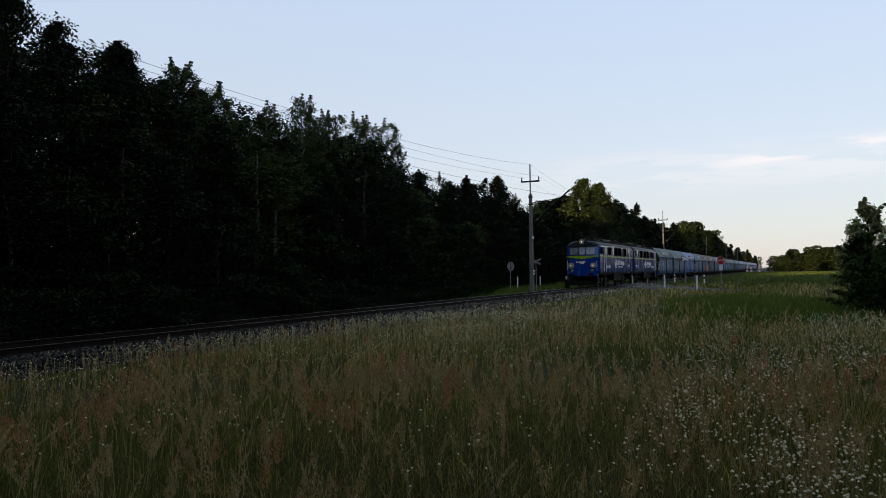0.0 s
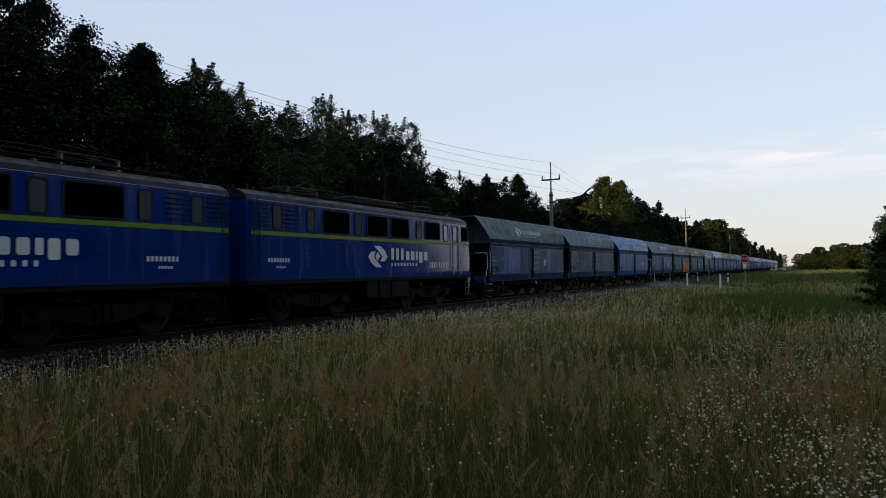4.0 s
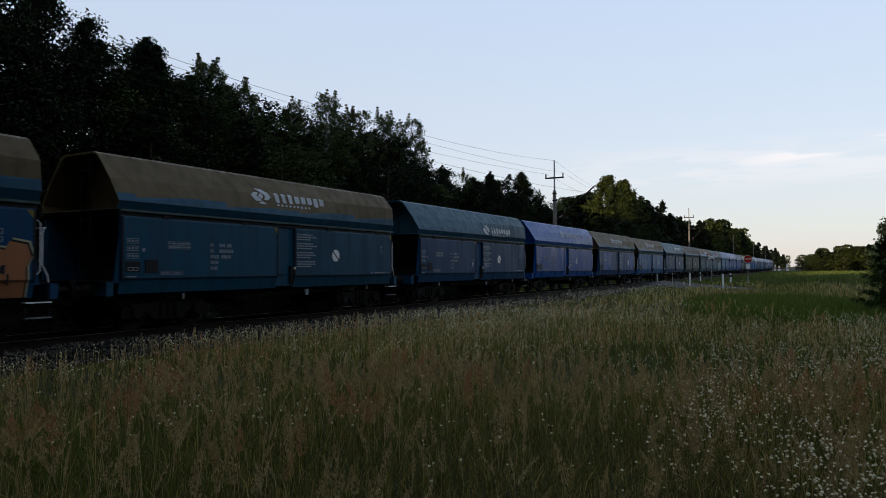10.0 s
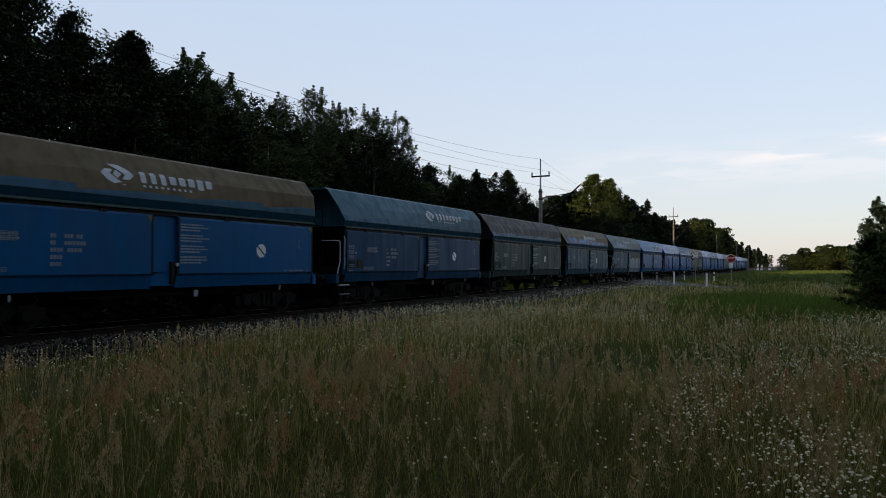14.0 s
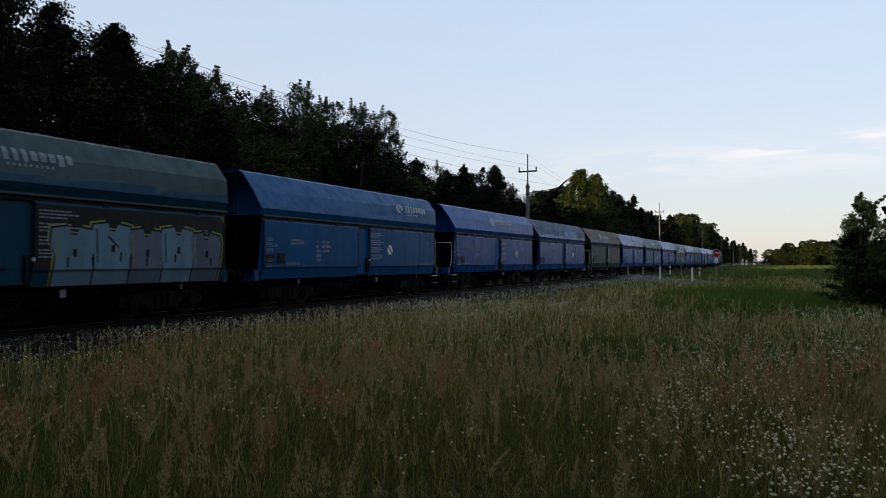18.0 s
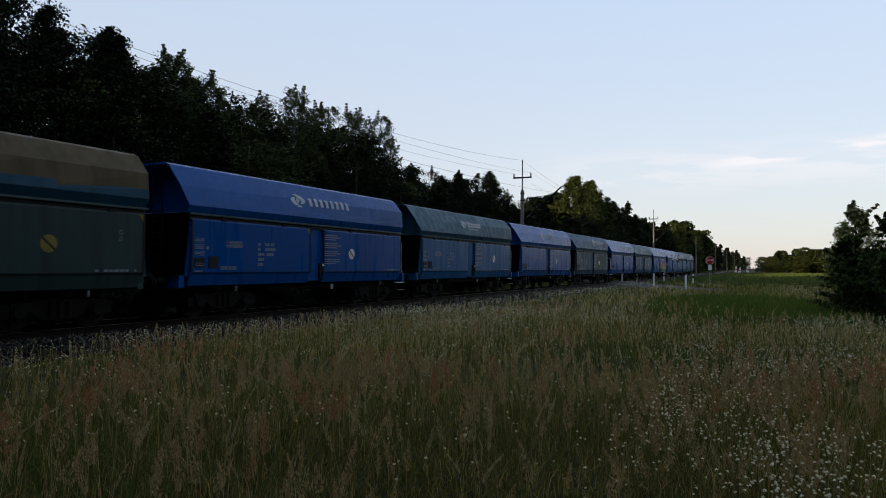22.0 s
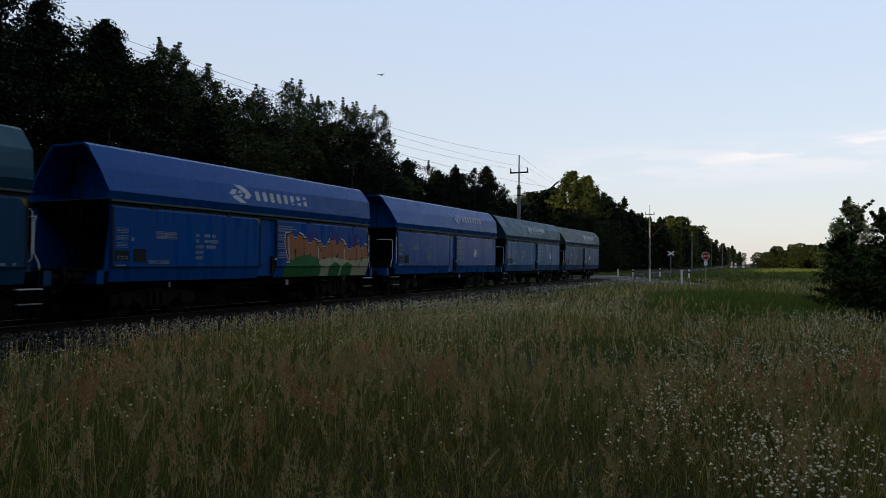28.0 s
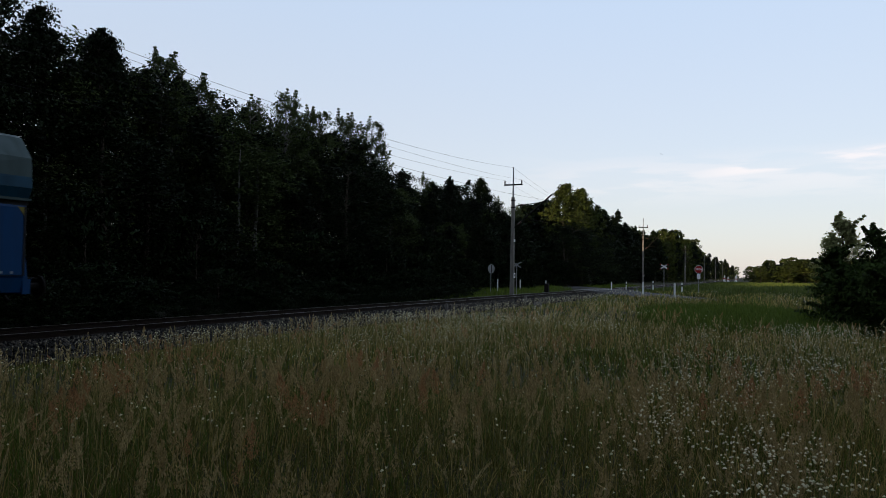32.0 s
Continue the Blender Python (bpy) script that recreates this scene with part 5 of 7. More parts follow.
def loco_section(flip):
    """Half of the twin locomotive; cab at x = 0, inner end at 15. flip: cab at the rear."""
    e = new("electric_locomotive")
    L = 15.0
    X = (lambda x: -30.65 + x) if not flip else (lambda x: -x)
    yc = lambda y: y
    side = ((1.50, 1.32), (1.52, 1.5), (1.52, 2.75), (1.51, 3.66), (1.42, 3.74))
    def ring(x, shrink, lean):
        pts = []
        for y, z in side:
            pts.append((X(x + lean * max(0.0, (z - 2.75)) * 0.28), -(y - shrink), z))
        return pts + [(p[0], -p[1], p[2]) for p in pts[::-1]]
    bm = bmesh.new()
    loft(bm, [ring(0.0, 0.42, 1), ring(0.16, 0.14, 1), ring(0.42, 0.02, 1), ring(0.8, 0.0, 0), ring(L - 0.1, 0.0, 0), ring(L, 0.1, 0)])
    body = part("body", bm, LOCO_BLUE, e, "blue sheet-steel body")
    # roof
    bm = bmesh.new()
    def top(x, s, d):
        return [(X(x), -s * y, z - d) for y, z in ((1.45, 3.70), (1.38, 3.86), (1.05, 4.03), (0.5, 4.11), (-0.5, 4.11), (-1.05, 4.03), (-1.38, 3.86), (-1.45, 3.70))]
    loft(bm, [top(0.02, 0.72, 0.06), top(0.3, 0.95, 0.01), top(0.8, 1.0, 0.0), top(L, 1.0, 0.0)])
    part("roof", bm, LOCO_ROOF, e, "sooty grey rounded roof")
    for s in (-1, 1):
        bm = bmesh.new()
        a, b = sorted((X(0.75), X(L - 0.05)))
        box(bm, a, b, s * 1.485 - 0.015, s * 1.485 + 0.015, 3.66, 3.70)
        part("gutter", bm, LOCO_ROOF, e)
        bm = bmesh.new()
        a, b = sorted((X(0.42), X(L - 0.12)))
        box(bm, a, b, s * 1.523 - 0.004, s * 1.523 + 0.004, 2.67, 2.79)
        part("lime_stripe", bm, LOCO_LIME, body, "lime green waist stripe")
        for z in (2.55, 2.4, 2.25, 2.1, 1.95):
            bm = bmesh.new()
            a, b = sorted((X(2.6), X(L - 0.6)))
            box(bm, a, b, s * 1.522 - 0.009, s * 1.522 + 0.009, z - 0.011, z + 0.011)
            part("side_rib", bm, LOCO_BLUE, body)
        bm = bmesh.new()
        a, b = sorted((X(0.4), X(L)))
        box(bm, a, b, s * 1.44 - 0.05, s * 1.44 + 0.05, 1.2, 1.33)
        part("sole_bar", bm, UNDER, e)
        # windows and the cab door
        for w in ((0.62, 1.28, 2.92, 3.52, GLASS_DARK), (1.72, 2.12, 2.86, 3.52, GLASS_CAB), (2.62, 3.0, 2.86, 3.54, GLASS_CAB), (3.4, 4.68, 2.9, 3.58, GLASS_DARK), (5.0, 5.35, 2.9, 3.56, GLASS_CAB),
                  (6.04, 7.34, 2.86, 3.6, GLASS_DARK), (7.62, 8.96, 2.86, 3.6, GLASS_DARK), (9.35, 9.7, 2.88, 3.58, GLASS_CAB), (10.1, 11.55, 2.86, 3.6, GLASS_DARK), (12.0, 12.35, 2.88, 3.58, GLASS_CAB), (13.6, 13.95, 2.88, 3.58, GLASS_CAB)):
            a, b = sorted((X(w[0]), X(w[1])))
            window(body, a, b, w[2], w[3], w[4], s * 1.524)
        bm = bmesh.new()
        for a in (1.5, 2.22):
            tube(bm, [(X(a), s * 1.55, 1.36), (X(a), s * 1.6, 1.42), (X(a), s * 1.6, 3.5), (X(a), s * 1.52, 3.56)], 0.021, 6)
        part("door_handrail", bm, WHITE_PAINT, e, "white door handrails")
        bm = bmesh.new()
        for a in (1.56, 2.16):
            q = X(a)
            box(bm, q - 0.012, q + 0.012, s * 1.522 - 0.008, s * 1.522 + 0.008, 1.36, 3.6)
        part("cab_door_edge", bm, BLACK_PAINT, body)
        bm = bmesh.new()
        for a in (13.3, 14.6, 14.85):
            tube(bm, [(X(a), s * 1.58, 1.4), (X(a), s * 1.58, 3.6), (X(a), s * 1.45, 3.75)], 0.016, 5) if a > 14 else None
        for k in range(9):
            tube(bm, [(X(14.6), s * 1.58, 1.55 + 0.25 * k), (X(14.85), s * 1.58, 1.55 + 0.25 * k)], 0.013, 4)
        part("roof_ladder", bm, BLACK_PAINT, e)
        for z in (2.95, 3.08, 3.21, 3.34, 3.47, 3.6):
            a, b = sorted((X(12.75), X(13.5)))
            part("vent_slat", boxed(a, b, s * 1.53 - 0.015, s * 1.53 + 0.015, z - 0.014, z + 0.014), BLACK_PAINT, body)
            a, b = sorted((X(14.1), X(14.85)))
            part("vent_slat", boxed(a, b, s * 1.53 - 0.015, s * 1.53 + 0.015, z - 0.014, z + 0.014), BLACK_PAINT, body)
    # word and emblem as plain shapes on the near side
    flat = lambda bm, o: slab_y(bm, o, -1.535, 0.006)
    place = 6.05 if not flip else 8.9
    a0 = X(place) if not flip else X(place)
    bm = bmesh.new()
    for o in swoosh(a0 + 0.62, 0.0, 1.3):
        flat(bm, [(u, 2.1 + 0.7 * v) for u, v in o])
    part("emblem", bm, WHITE_PAINT, body, "white two-leaf emblem")
    bm = bmesh.new()
    for k in range(3):
        block(bm, a0 + 1.5 + 0.36 * k, 1.98, 0.28, 0.46, 0.65, flat)
    for k, w in enumerate((0.32, 0.34, 0.22, 0.34, 0.36)):
        block(bm, a0 + 2.62 + (0.0, 0.38, 0.78, 1.04, 1.44)[k], 1.98 - (0.1 if k == 3 else 0.0), w, 0.36 + (0.1 if k == 3 else 0.0), 0.8, flat)
    glyph_bars(bm, a0 + 1.55, 1.74, 0.13, 0, (0.1,) * 9, 0.13, flat)
    part("painted_word", bm, WHITE_PAINT, body, "white bars of a painted word")
    bm = bmesh.new()
    n0 = X(2.65) if not flip else X(4.3)
    q = n0
    for w in (0.13, 0.13, 0.13, 0.07, -0.09, 0.14, 0.14, 0.14, -0.09, 0.14):
        if w > 0:
            block(bm, q, 1.66, w, 0.27, 0.7, flat)
        else:
            flat(bm, [(q, 1.77), (q - w, 1.77), (q - w, 1.81), (q, 1.81)])
        q += abs(w) + 0.045
    m0 = X(12.2) if not flip else X(14.2)
    glyph_bars(bm, m0, 1.86, 0.13, 0, (0.08,) * 8, 0.045, flat)
    glyph_bars(bm, m0 + 0.35, 1.68, 0.07, 0, (0.06,) * 5, 0.03, flat)
    part("painted_number", bm, WHITE_PAINT, body)
    # cab front: windscreens, stripe, lamps
    f = -1 if not flip else 1
    def face(y, z, out=0.0):
        ay = abs(y)
        d = 0.0 if ay < 1.08 else (ay - 1.08) * 0.38 if ay < 1.36 else 0.11 + (ay - 1.36) * 1.6
        return (X(d + max(0.0, z - 2.75) * 0.28 - out), y, z)
    def front_plate(name, poly, material, out, parent, label=""):
        b2 = bmesh.new()
        loft(b2, [[face(y, z, out) for y, z in poly], [face(y, z, out - 0.03) for y, z in poly]])
        return part(name, b2, material, parent, label)
    for y0, y1, gm in ((-1.1, -0.36, GLASS_SKY), (-0.26, 0.24, GLASS_SKY), (0.34, 1.08, GLASS_FRONT)):
        poly = [(y0 + 0.04, 2.9), (y1 - 0.04, 2.9), (y1, 2.98), (y1, 3.52), (y1 - 0.06, 3.58), (y0 + 0.06, 3.58), (y0, 3.52), (y0, 2.98)]
        pane = front_plate("windscreen", poly, gm, 0.02, body)
        c = ((y0 + y1) / 2, 3.2)
        front_plate("windscreen_rubber", [(c[0] + (y - c[0]) * 1.09, c[1] + (z - c[1]) * 1.12) for y, z in poly], BLACK_PAINT, 0.005, pane)
        b2 = bmesh.new()
        q = face((y0 + y1) / 2, 3.5, 0.03)
        r = face((y0 + y1) / 2 + 0.12, 3.15, 0.03)
        tube(b2, [q, r], 0.012, 4)
        part("wiper", b2, BLACK_PAINT, pane)
    b2 = bmesh.new()
    ys = (-1.44, -1.36, -1.08, -0.6, 0.0, 0.6, 1.08, 1.36, 1.44)
    lo = [bmv for bmv in (b2.verts.new(face(y, 2.5 + 0.16 * min(1.0, abs(y) / 1.2), 0.016)) for y in ys)]
    hi = [bmv for bmv in (b2.verts.new(face(y, 2.79, 0.02)) for y in ys)]
    for k in range(len(ys) - 1):
        b2.faces.new((lo[k], lo[k + 1], hi[k + 1], hi[k]))
    part("front_stripe", b2, LOCO_LIME, body, "lime green front chevron")
    b2 = bmesh.new()
    for y in (-1.3, 1.3):
        tube(b2, [face(y, 1.5, 0.02), face(y, 1.6, 0.09), face(y, 2.35, 0.09), face(y, 2.42, 0.02)], 0.018, 6)
    part("front_handrail", b2, WHITE_PAINT, e)
    for y, z, r in ((-0.98, 1.95, 0.24), (0.98, 1.95, 0.26), (0.0, 4.02, 0.29)):
        p = face(y, min(z, 2.7), 0.0)
        x = p[0] if z < 3 else X(0.06)
        b2 = bmesh.new()
        tube(b2, [(x - f * 0.2, y, z), (x + f * 0.1, y, z)], r, 20)
        lamp = part("headlight", b2, GALV if z < 3 else LOCO_ROOF, e, "round chrome-rimmed headlight, lit")
        b2 = bmesh.new()
        tube(b2, [(x + f * 0.1, y, z), (x + f * 0.115, y, z)], r * 0.2, 14)
        part("bulb", b2, LENS_GLOW, lamp, "glowing headlamp bulb")
        b2 = bmesh.new()
        tube(b2, [(x + f * 0.098, y, z), (x + f * 0.107, y, z)], r * 0.82, 18)
        part("reflector", b2, REFLECTOR, lamp)
    b2 = bmesh.new()
    for y in (-0.9, 0.9):
        p = face(y, 1.5, 0.02)
        box(b2, p[0] - 0.01, p[0] + 0.01, y - 0.1, y + 0.1, 1.42, 1.6)
    part("corner_plate", b2, LOCO_LIME, e)
    b2 = bmesh.new()
    for k, (wd, z) in enumerate((((0.09,) * 7, 2.2), ((0.08,) * 3, 2.08))):
        y = -0.3 + 0.14 * k
        for w in wd:
            p = face(y, z, 0.014)
            box(b2, p[0] - 0.006, p[0] + 0.006, y, y + w, z, z + 0.09)
            y += w + 0.03
    part("painted_number", b2, WHITE_PAINT, body)
    b2 = bmesh.new()
    loft(b2, [[(X(q), y, z) for y, z in ((-1.3, 1.0), (1.3, 1.0), (1.4, 1.45), (-1.4, 1.45))] for q in (-0.02, 0.3)])
    part("buffer_beam", b2, LOCO_BLUE, e)
    for y in (-0.875, 0.875):
        buffer(e, X(0.0), y, f)
    b2 = bmesh.new()
    loft(b2, [[(X(q), y, z) for y, z in ((-1.2, 0.2), (1.2, 0.2), (1.25, 0.62), (-1.25, 0.62))] for q in (0.1, 0.18)])
    part("rail_guard", b2, UNDER, e)
    for y in (-1.33, 1.33):
        b2 = bmesh.new()
        for q in (0.2, 0.5):
            tube(b2, [(X(q), y, 0.42), (X(q), y, 1.25)], 0.014, 5)
        for z in (0.42, 0.72, 1.0):
            a, b = sorted((X(0.2), X(0.5)))
            box(b2, a, b, y - 0.08, y + 0.02, z - 0.01, z + 0.01)
        part("cab_step", b2, FADED_WHITE, e, "grey-white cab step")
        b2 = bmesh.new()
        tube(b2, [(X(0.12), y, 0.72), (X(0.12), y, 1.0), (X(0.05), y, 1.14), (X(0.12), y, 1.24), (X(0.19), y, 1.14), (X(0.12), y, 1.0)], 0.018, 5)
        part("step_grip", b2, WHITE_PAINT, e, "white looped grip by the step")
    # under the floor
    b2 = bmesh.new()
    for a, b, z in ((0.3, 14.9, 1.05), ):
        a, b = sorted((X(a), X(b)))
        box(b2, a, b, -1.2, 1.2, z, 1.3)
    part("underframe", b2, UNDER, e)
    for a, b in ((5.95, 7.2), (7.35, 8.05), (8.2, 8.9)):
        a, b = sorted((X(a), X(b)))
        part("equipment_box", boxed(a, b, -1.45, 1.45, 0.55, 1.2, 0.02), UNDER, e)
    for x in (3.6, 11.4):
        bogie(e, X(x), 3.0, 0.6)
    # roof gear
    for a, b in ((5.3, 8.6),):
        a, b = sorted((X(a), X(b)))
        gear = part("resistor_box", boxed(a, b, -0.62, 0.62, 4.1, 4.42, 0.05), LOCO_ROOF, e)
        for k in range(5):
            b2 = bmesh.new()
            for s in (-1, 1):
                box(b2, a + 0.12, b - 0.12, s * 0.63 - 0.012, s * 0.63 + 0.012, 4.15 + 0.05 * k, 4.175 + 0.05 * k)
            part("louvre", b2, BLACK_PAINT, gear)
    for x, up in ((3.1, False), (11.4, flip)):
        pantograph(e, X(x), up)
    b2 = bmesh.new()
    for s in (-1, 1):
        tube(b2, [(X(4.4), s * 0.3, 4.32), (X(10.0), s * 0.3, 4.5), (X(12.6), s * 0.25, 4.4)], 0.018, 5)
        box(b2, min(X(1.4), X(13.8)), max(X(1.4), X(13.8)), s * 0.85 - 0.13, s * 0.85 + 0.13, 4.14, 4.17)
    for x in (1.0, 9.4, 12.9, 13.8):
        tube(b2, [(X(x), -0.3, 4.1), (X(x), -0.3, 4.36)], 0.06, 7)
        tube(b2, [(X(x), 0.3, 4.1), (X(x), 0.3, 4.36)], 0.06, 7)
    part("roof_gear", b2, WHEEL, e)
    tagged(e, "lit blue electric locomotive half with a lime green waist stripe" if not flip else "trailing blue electric locomotive half with reflecting pale sides", "locomotive", "twin locomotive")
    MOVERS.append((e, 0.0))
    return e


build_wagons()
loco_section(False)
loco_section(True)


# ---- trees ----
def leaves(rng, centres, spread_r, per, size, flat=0.6, hub=None):
    """Diamond leaves strewn round clump centres: (n, 4, 3) corners, and the way each leaf faces."""
    n = len(centres) * per
    c = np.repeat(centres, per, 0)
    r = np.repeat(spread_r, per)[:, None]
    off = rng.normal(0, 1, (n, 3))
    off /= np.linalg.norm(off, axis=1)[:, None]
    way = off.copy()
    off *= (rng.random(n) ** 0.45)[:, None] * r
    off[:, 2] *= flat
    p = c + off
    a = rng.normal(0, 1, (n, 3))
    a /= np.linalg.norm(a, axis=1)[:, None]
    b = np.cross(a, rng.normal(0, 1, (n, 3)))
    b /= np.linalg.norm(b, axis=1)[:, None]
    s = size * rng.uniform(0.55, 1.35, n)[:, None]
    out = c - (hub if hub is not None else centres.mean(0))
    out[:, 2] *= 0.4
    out /= np.linalg.norm(out, axis=1)[:, None] + 0.01
    way = 0.7 * way + 0.6 * out + 0.3 * rng.normal(0, 1, (n, 3)) + np.array([0, 0, 0.15])
    way /= np.linalg.norm(way, axis=1)[:, None]
    return np.stack([p - a * s, p + b * s * 0.5, p + a * s, p - b * s * 0.5], 1), way


def leaf_mesh(name, quads, material, way=None):
    v = quads.reshape(-1, 3)
    me = quads_mesh(name, v, np.arange(len(v)).reshape(-1, 4), material)
    if way is not None:
        me.polygons.foreach_set("use_smooth", np.ones(len(quads), bool))
        me.normals_split_custom_set_from_vertices(np.repeat(way, 4, 0).tolist())
    return me


def tree(name, seed, h, base, shape, clumps, per, size, clump_r, leaf_m, bark_m, label, category="tree", trunk=0.16, group="trees of the wood", sprigs=0, flat=0.6, slim=1.0):
    """A tree: trunk and limbs, and a crown of leaf clumps. shape(f) gives the crown's radius, f from its foot to its top."""
    rng = np.random.default_rng(seed)
    e = new(name)
    lean = rng.normal(0, 0.02, 2)
    axis = lambda z: np.array([lean[0] * z + 0.12 * math.sin(z * 0.5 + seed), lean[1] * z + 0.12 * math.cos(z * 0.43 + seed), z])
    f = rng.random(clumps) ** 0.85
    ang = rng.random(clumps) * 6.283
    rad = np.array([shape(q) for q in f]) * (0.25 + 0.75 * rng.random(clumps) ** 0.5) * rng.uniform(0.8, 1.15, clumps)
    z = base + (h - base) * f * 0.97
    c = np.array([axis(q) for q in z])
    c[:, 0] += rad * np.cos(ang)
    c[:, 1] += rad * np.sin(ang)
    cr = clump_r * rng.uniform(0.6, 1.3, clumps) * (1.1 - 0.45 * f)
    # ragged leading shoots over the crown
    for k in range(sprigs):
        f0 = 0.55 + 0.43 * (k + 0.5) / sprigs
        z0 = base + (h - base) * f0 * 0.97
        q, g = rng.random() * 6.283, shape(f0) * 0.95 * rng.random() ** 0.5
        foot = axis(z0) + np.array([g * math.cos(q), g * math.sin(q), 0.0])
        long = rng.uniform(0.5, 1.3) * min(1.0, h / 9) * slim
        side = rng.normal(0, 0.3, 2)
        steps = np.linspace(0, 1, 6)
        shoot = np.array([foot + np.array([side[0] * w, side[1] * w, long * w]) for w in steps])
        c, cr = np.concatenate([c, shoot]), np.concatenate([cr, (0.5 - 0.34 * steps) * min(1.0, clump_r) / (0.5 + 0.5 * slim)])
    if not sprigs:
        tip = np.array([axis(h - 0.25 * k) + np.append(rng.normal(0, 0.1 * k, 2), 0) for k in range(6)])
        c, cr = np.concatenate([c, tip]), np.concatenate([cr, 0.12 + 0.08 * np.arange(6) * clump_r])
    bm = bmesh.new()
    tube(bm, [axis(h * q) - np.array([0, 0, 0.25 if q == 0 else 0]) for q in (0, 0.15, 0.35, 0.6, 0.8, 0.97)], trunk * h / 12, 7, 0.02)
    part("trunk", bm, bark_m, e)
    bm = bmesh.new()
    for k in range(0, clumps, max(1, clumps // (22 if clumps > 110 else 6))):
        s = axis(max(base * 0.6, c[k][2] - 0.35 * rad[k] - 0.5))
        mid = s * 0.5 + c[k] * 0.5 + np.array([0, 0, 0.12 * rad[k]])
        tube(bm, [s, mid, c[k]], 0.03 * h / 12, 4, 0.008)
    tagged(part("branchwork", bm, bark_m, e), kind="stuff")
    quads, way = leaves(rng, c, cr, per, size, flat, axis(base + 0.45 * (h - base)))
    o = new("crown", leaf_mesh("crown", quads, leaf_m, way))
    o.parent = e
    return tagged(e, label, category, group)


egg = lambda r: (lambda f: r * (0.35 + 0.65 * math.sin(math.pi * min(1, f * 0.9 + 0.12))) * (1 - f ** 4 * 0.75))
cone = lambda r: (lambda f: r * (1.03 - f) ** 0.8)
pillar = lambda r: (lambda f: r * (0.95 + 0.2 * math.sin(7 * f + 1)) * (1.02 - f ** 2.6 * 0.82))
dome = lambda r: (lambda f: r * math.sqrt(max(0.02, 1 - (f * 1.02 - 0.08) ** 2 * 0.95)))

STOCK = {
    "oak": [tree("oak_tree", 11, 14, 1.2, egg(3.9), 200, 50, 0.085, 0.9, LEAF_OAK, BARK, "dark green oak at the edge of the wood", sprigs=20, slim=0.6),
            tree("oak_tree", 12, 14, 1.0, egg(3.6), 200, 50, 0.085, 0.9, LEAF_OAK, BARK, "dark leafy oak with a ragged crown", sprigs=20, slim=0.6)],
    "birch": [tree("birch_tree", 21, 15, 2.0, pillar(2.7), 150, 50, 0.068, 0.78, LEAF_BIRCH, BIRCH_BARK, "slender birch with an airy crown", sprigs=16),
              tree("birch_tree", 22, 15, 2.6, pillar(2.4), 130, 50, 0.068, 0.72, LEAF_BIRCH, BIRCH_BARK, "slender birch with loose hanging leaves", sprigs=14),
              tree("birch_tree", 23, 15, 1.5, pillar(3.0), 150, 50, 0.07, 0.82, LEAF_BIRCH, BIRCH_BARK, "bushy birch in the wood's edge", sprigs=18)],
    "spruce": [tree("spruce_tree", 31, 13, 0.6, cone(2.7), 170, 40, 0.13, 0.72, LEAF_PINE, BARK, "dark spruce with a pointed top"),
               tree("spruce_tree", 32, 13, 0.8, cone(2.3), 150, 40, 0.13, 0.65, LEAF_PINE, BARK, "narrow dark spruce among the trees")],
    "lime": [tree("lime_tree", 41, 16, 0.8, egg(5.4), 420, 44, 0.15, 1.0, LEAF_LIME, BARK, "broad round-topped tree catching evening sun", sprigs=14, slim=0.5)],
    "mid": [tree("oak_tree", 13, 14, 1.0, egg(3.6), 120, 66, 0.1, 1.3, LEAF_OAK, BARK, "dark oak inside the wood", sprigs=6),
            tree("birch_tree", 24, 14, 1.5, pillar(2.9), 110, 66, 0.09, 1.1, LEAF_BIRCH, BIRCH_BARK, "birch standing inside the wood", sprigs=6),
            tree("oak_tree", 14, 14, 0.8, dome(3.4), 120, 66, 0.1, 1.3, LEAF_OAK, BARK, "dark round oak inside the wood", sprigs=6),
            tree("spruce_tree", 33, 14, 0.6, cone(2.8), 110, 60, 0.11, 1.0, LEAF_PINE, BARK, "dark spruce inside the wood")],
    "thin": [tree("far_tree", 51, 13, 0.6, egg(3.4), 70, 26, 0.32, 1.3, LEAF_OAK, BARK, "leafy tree deep in the wood, also added unseen near the camera", sprigs=4),
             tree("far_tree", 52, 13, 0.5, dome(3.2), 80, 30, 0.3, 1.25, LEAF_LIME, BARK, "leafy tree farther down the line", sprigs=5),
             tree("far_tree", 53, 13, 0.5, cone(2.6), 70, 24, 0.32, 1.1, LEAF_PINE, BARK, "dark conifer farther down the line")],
    "deep": [tree("forest_tree", 54, 13, 0.3, egg(3.6), 36, 16, 0.8, 1.7, LEAF_OAK, BARK, "dark filler tree, deep in the wood or added unseen to block light"),
             tree("forest_tree", 55, 13, 0.3, dome(3.4), 36, 16, 0.8, 1.7, LEAF_OAK, BARK, "dark broad filler tree, deep in the wood or added unseen to block light")],
    "shrub": [tree("shrub", 61, 3.4, 0.1, dome(1.9), 56, 44, 0.095, 0.65, LEAF_SHRUB, BARK, "shrub darkened for the shade at the wood's edge", "shrub", 0.1, "shrubs along the wood"),
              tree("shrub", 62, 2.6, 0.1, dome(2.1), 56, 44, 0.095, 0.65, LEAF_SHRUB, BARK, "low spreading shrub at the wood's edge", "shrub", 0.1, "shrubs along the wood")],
}
HEIGHT = {"mid": 14.0, "oak": 14.0, "birch": 15.0, "spruce": 13.0, "lime": 16.0, "thin": 13.0, "deep": 13.0, "shrub": 3.0}
placed = set()


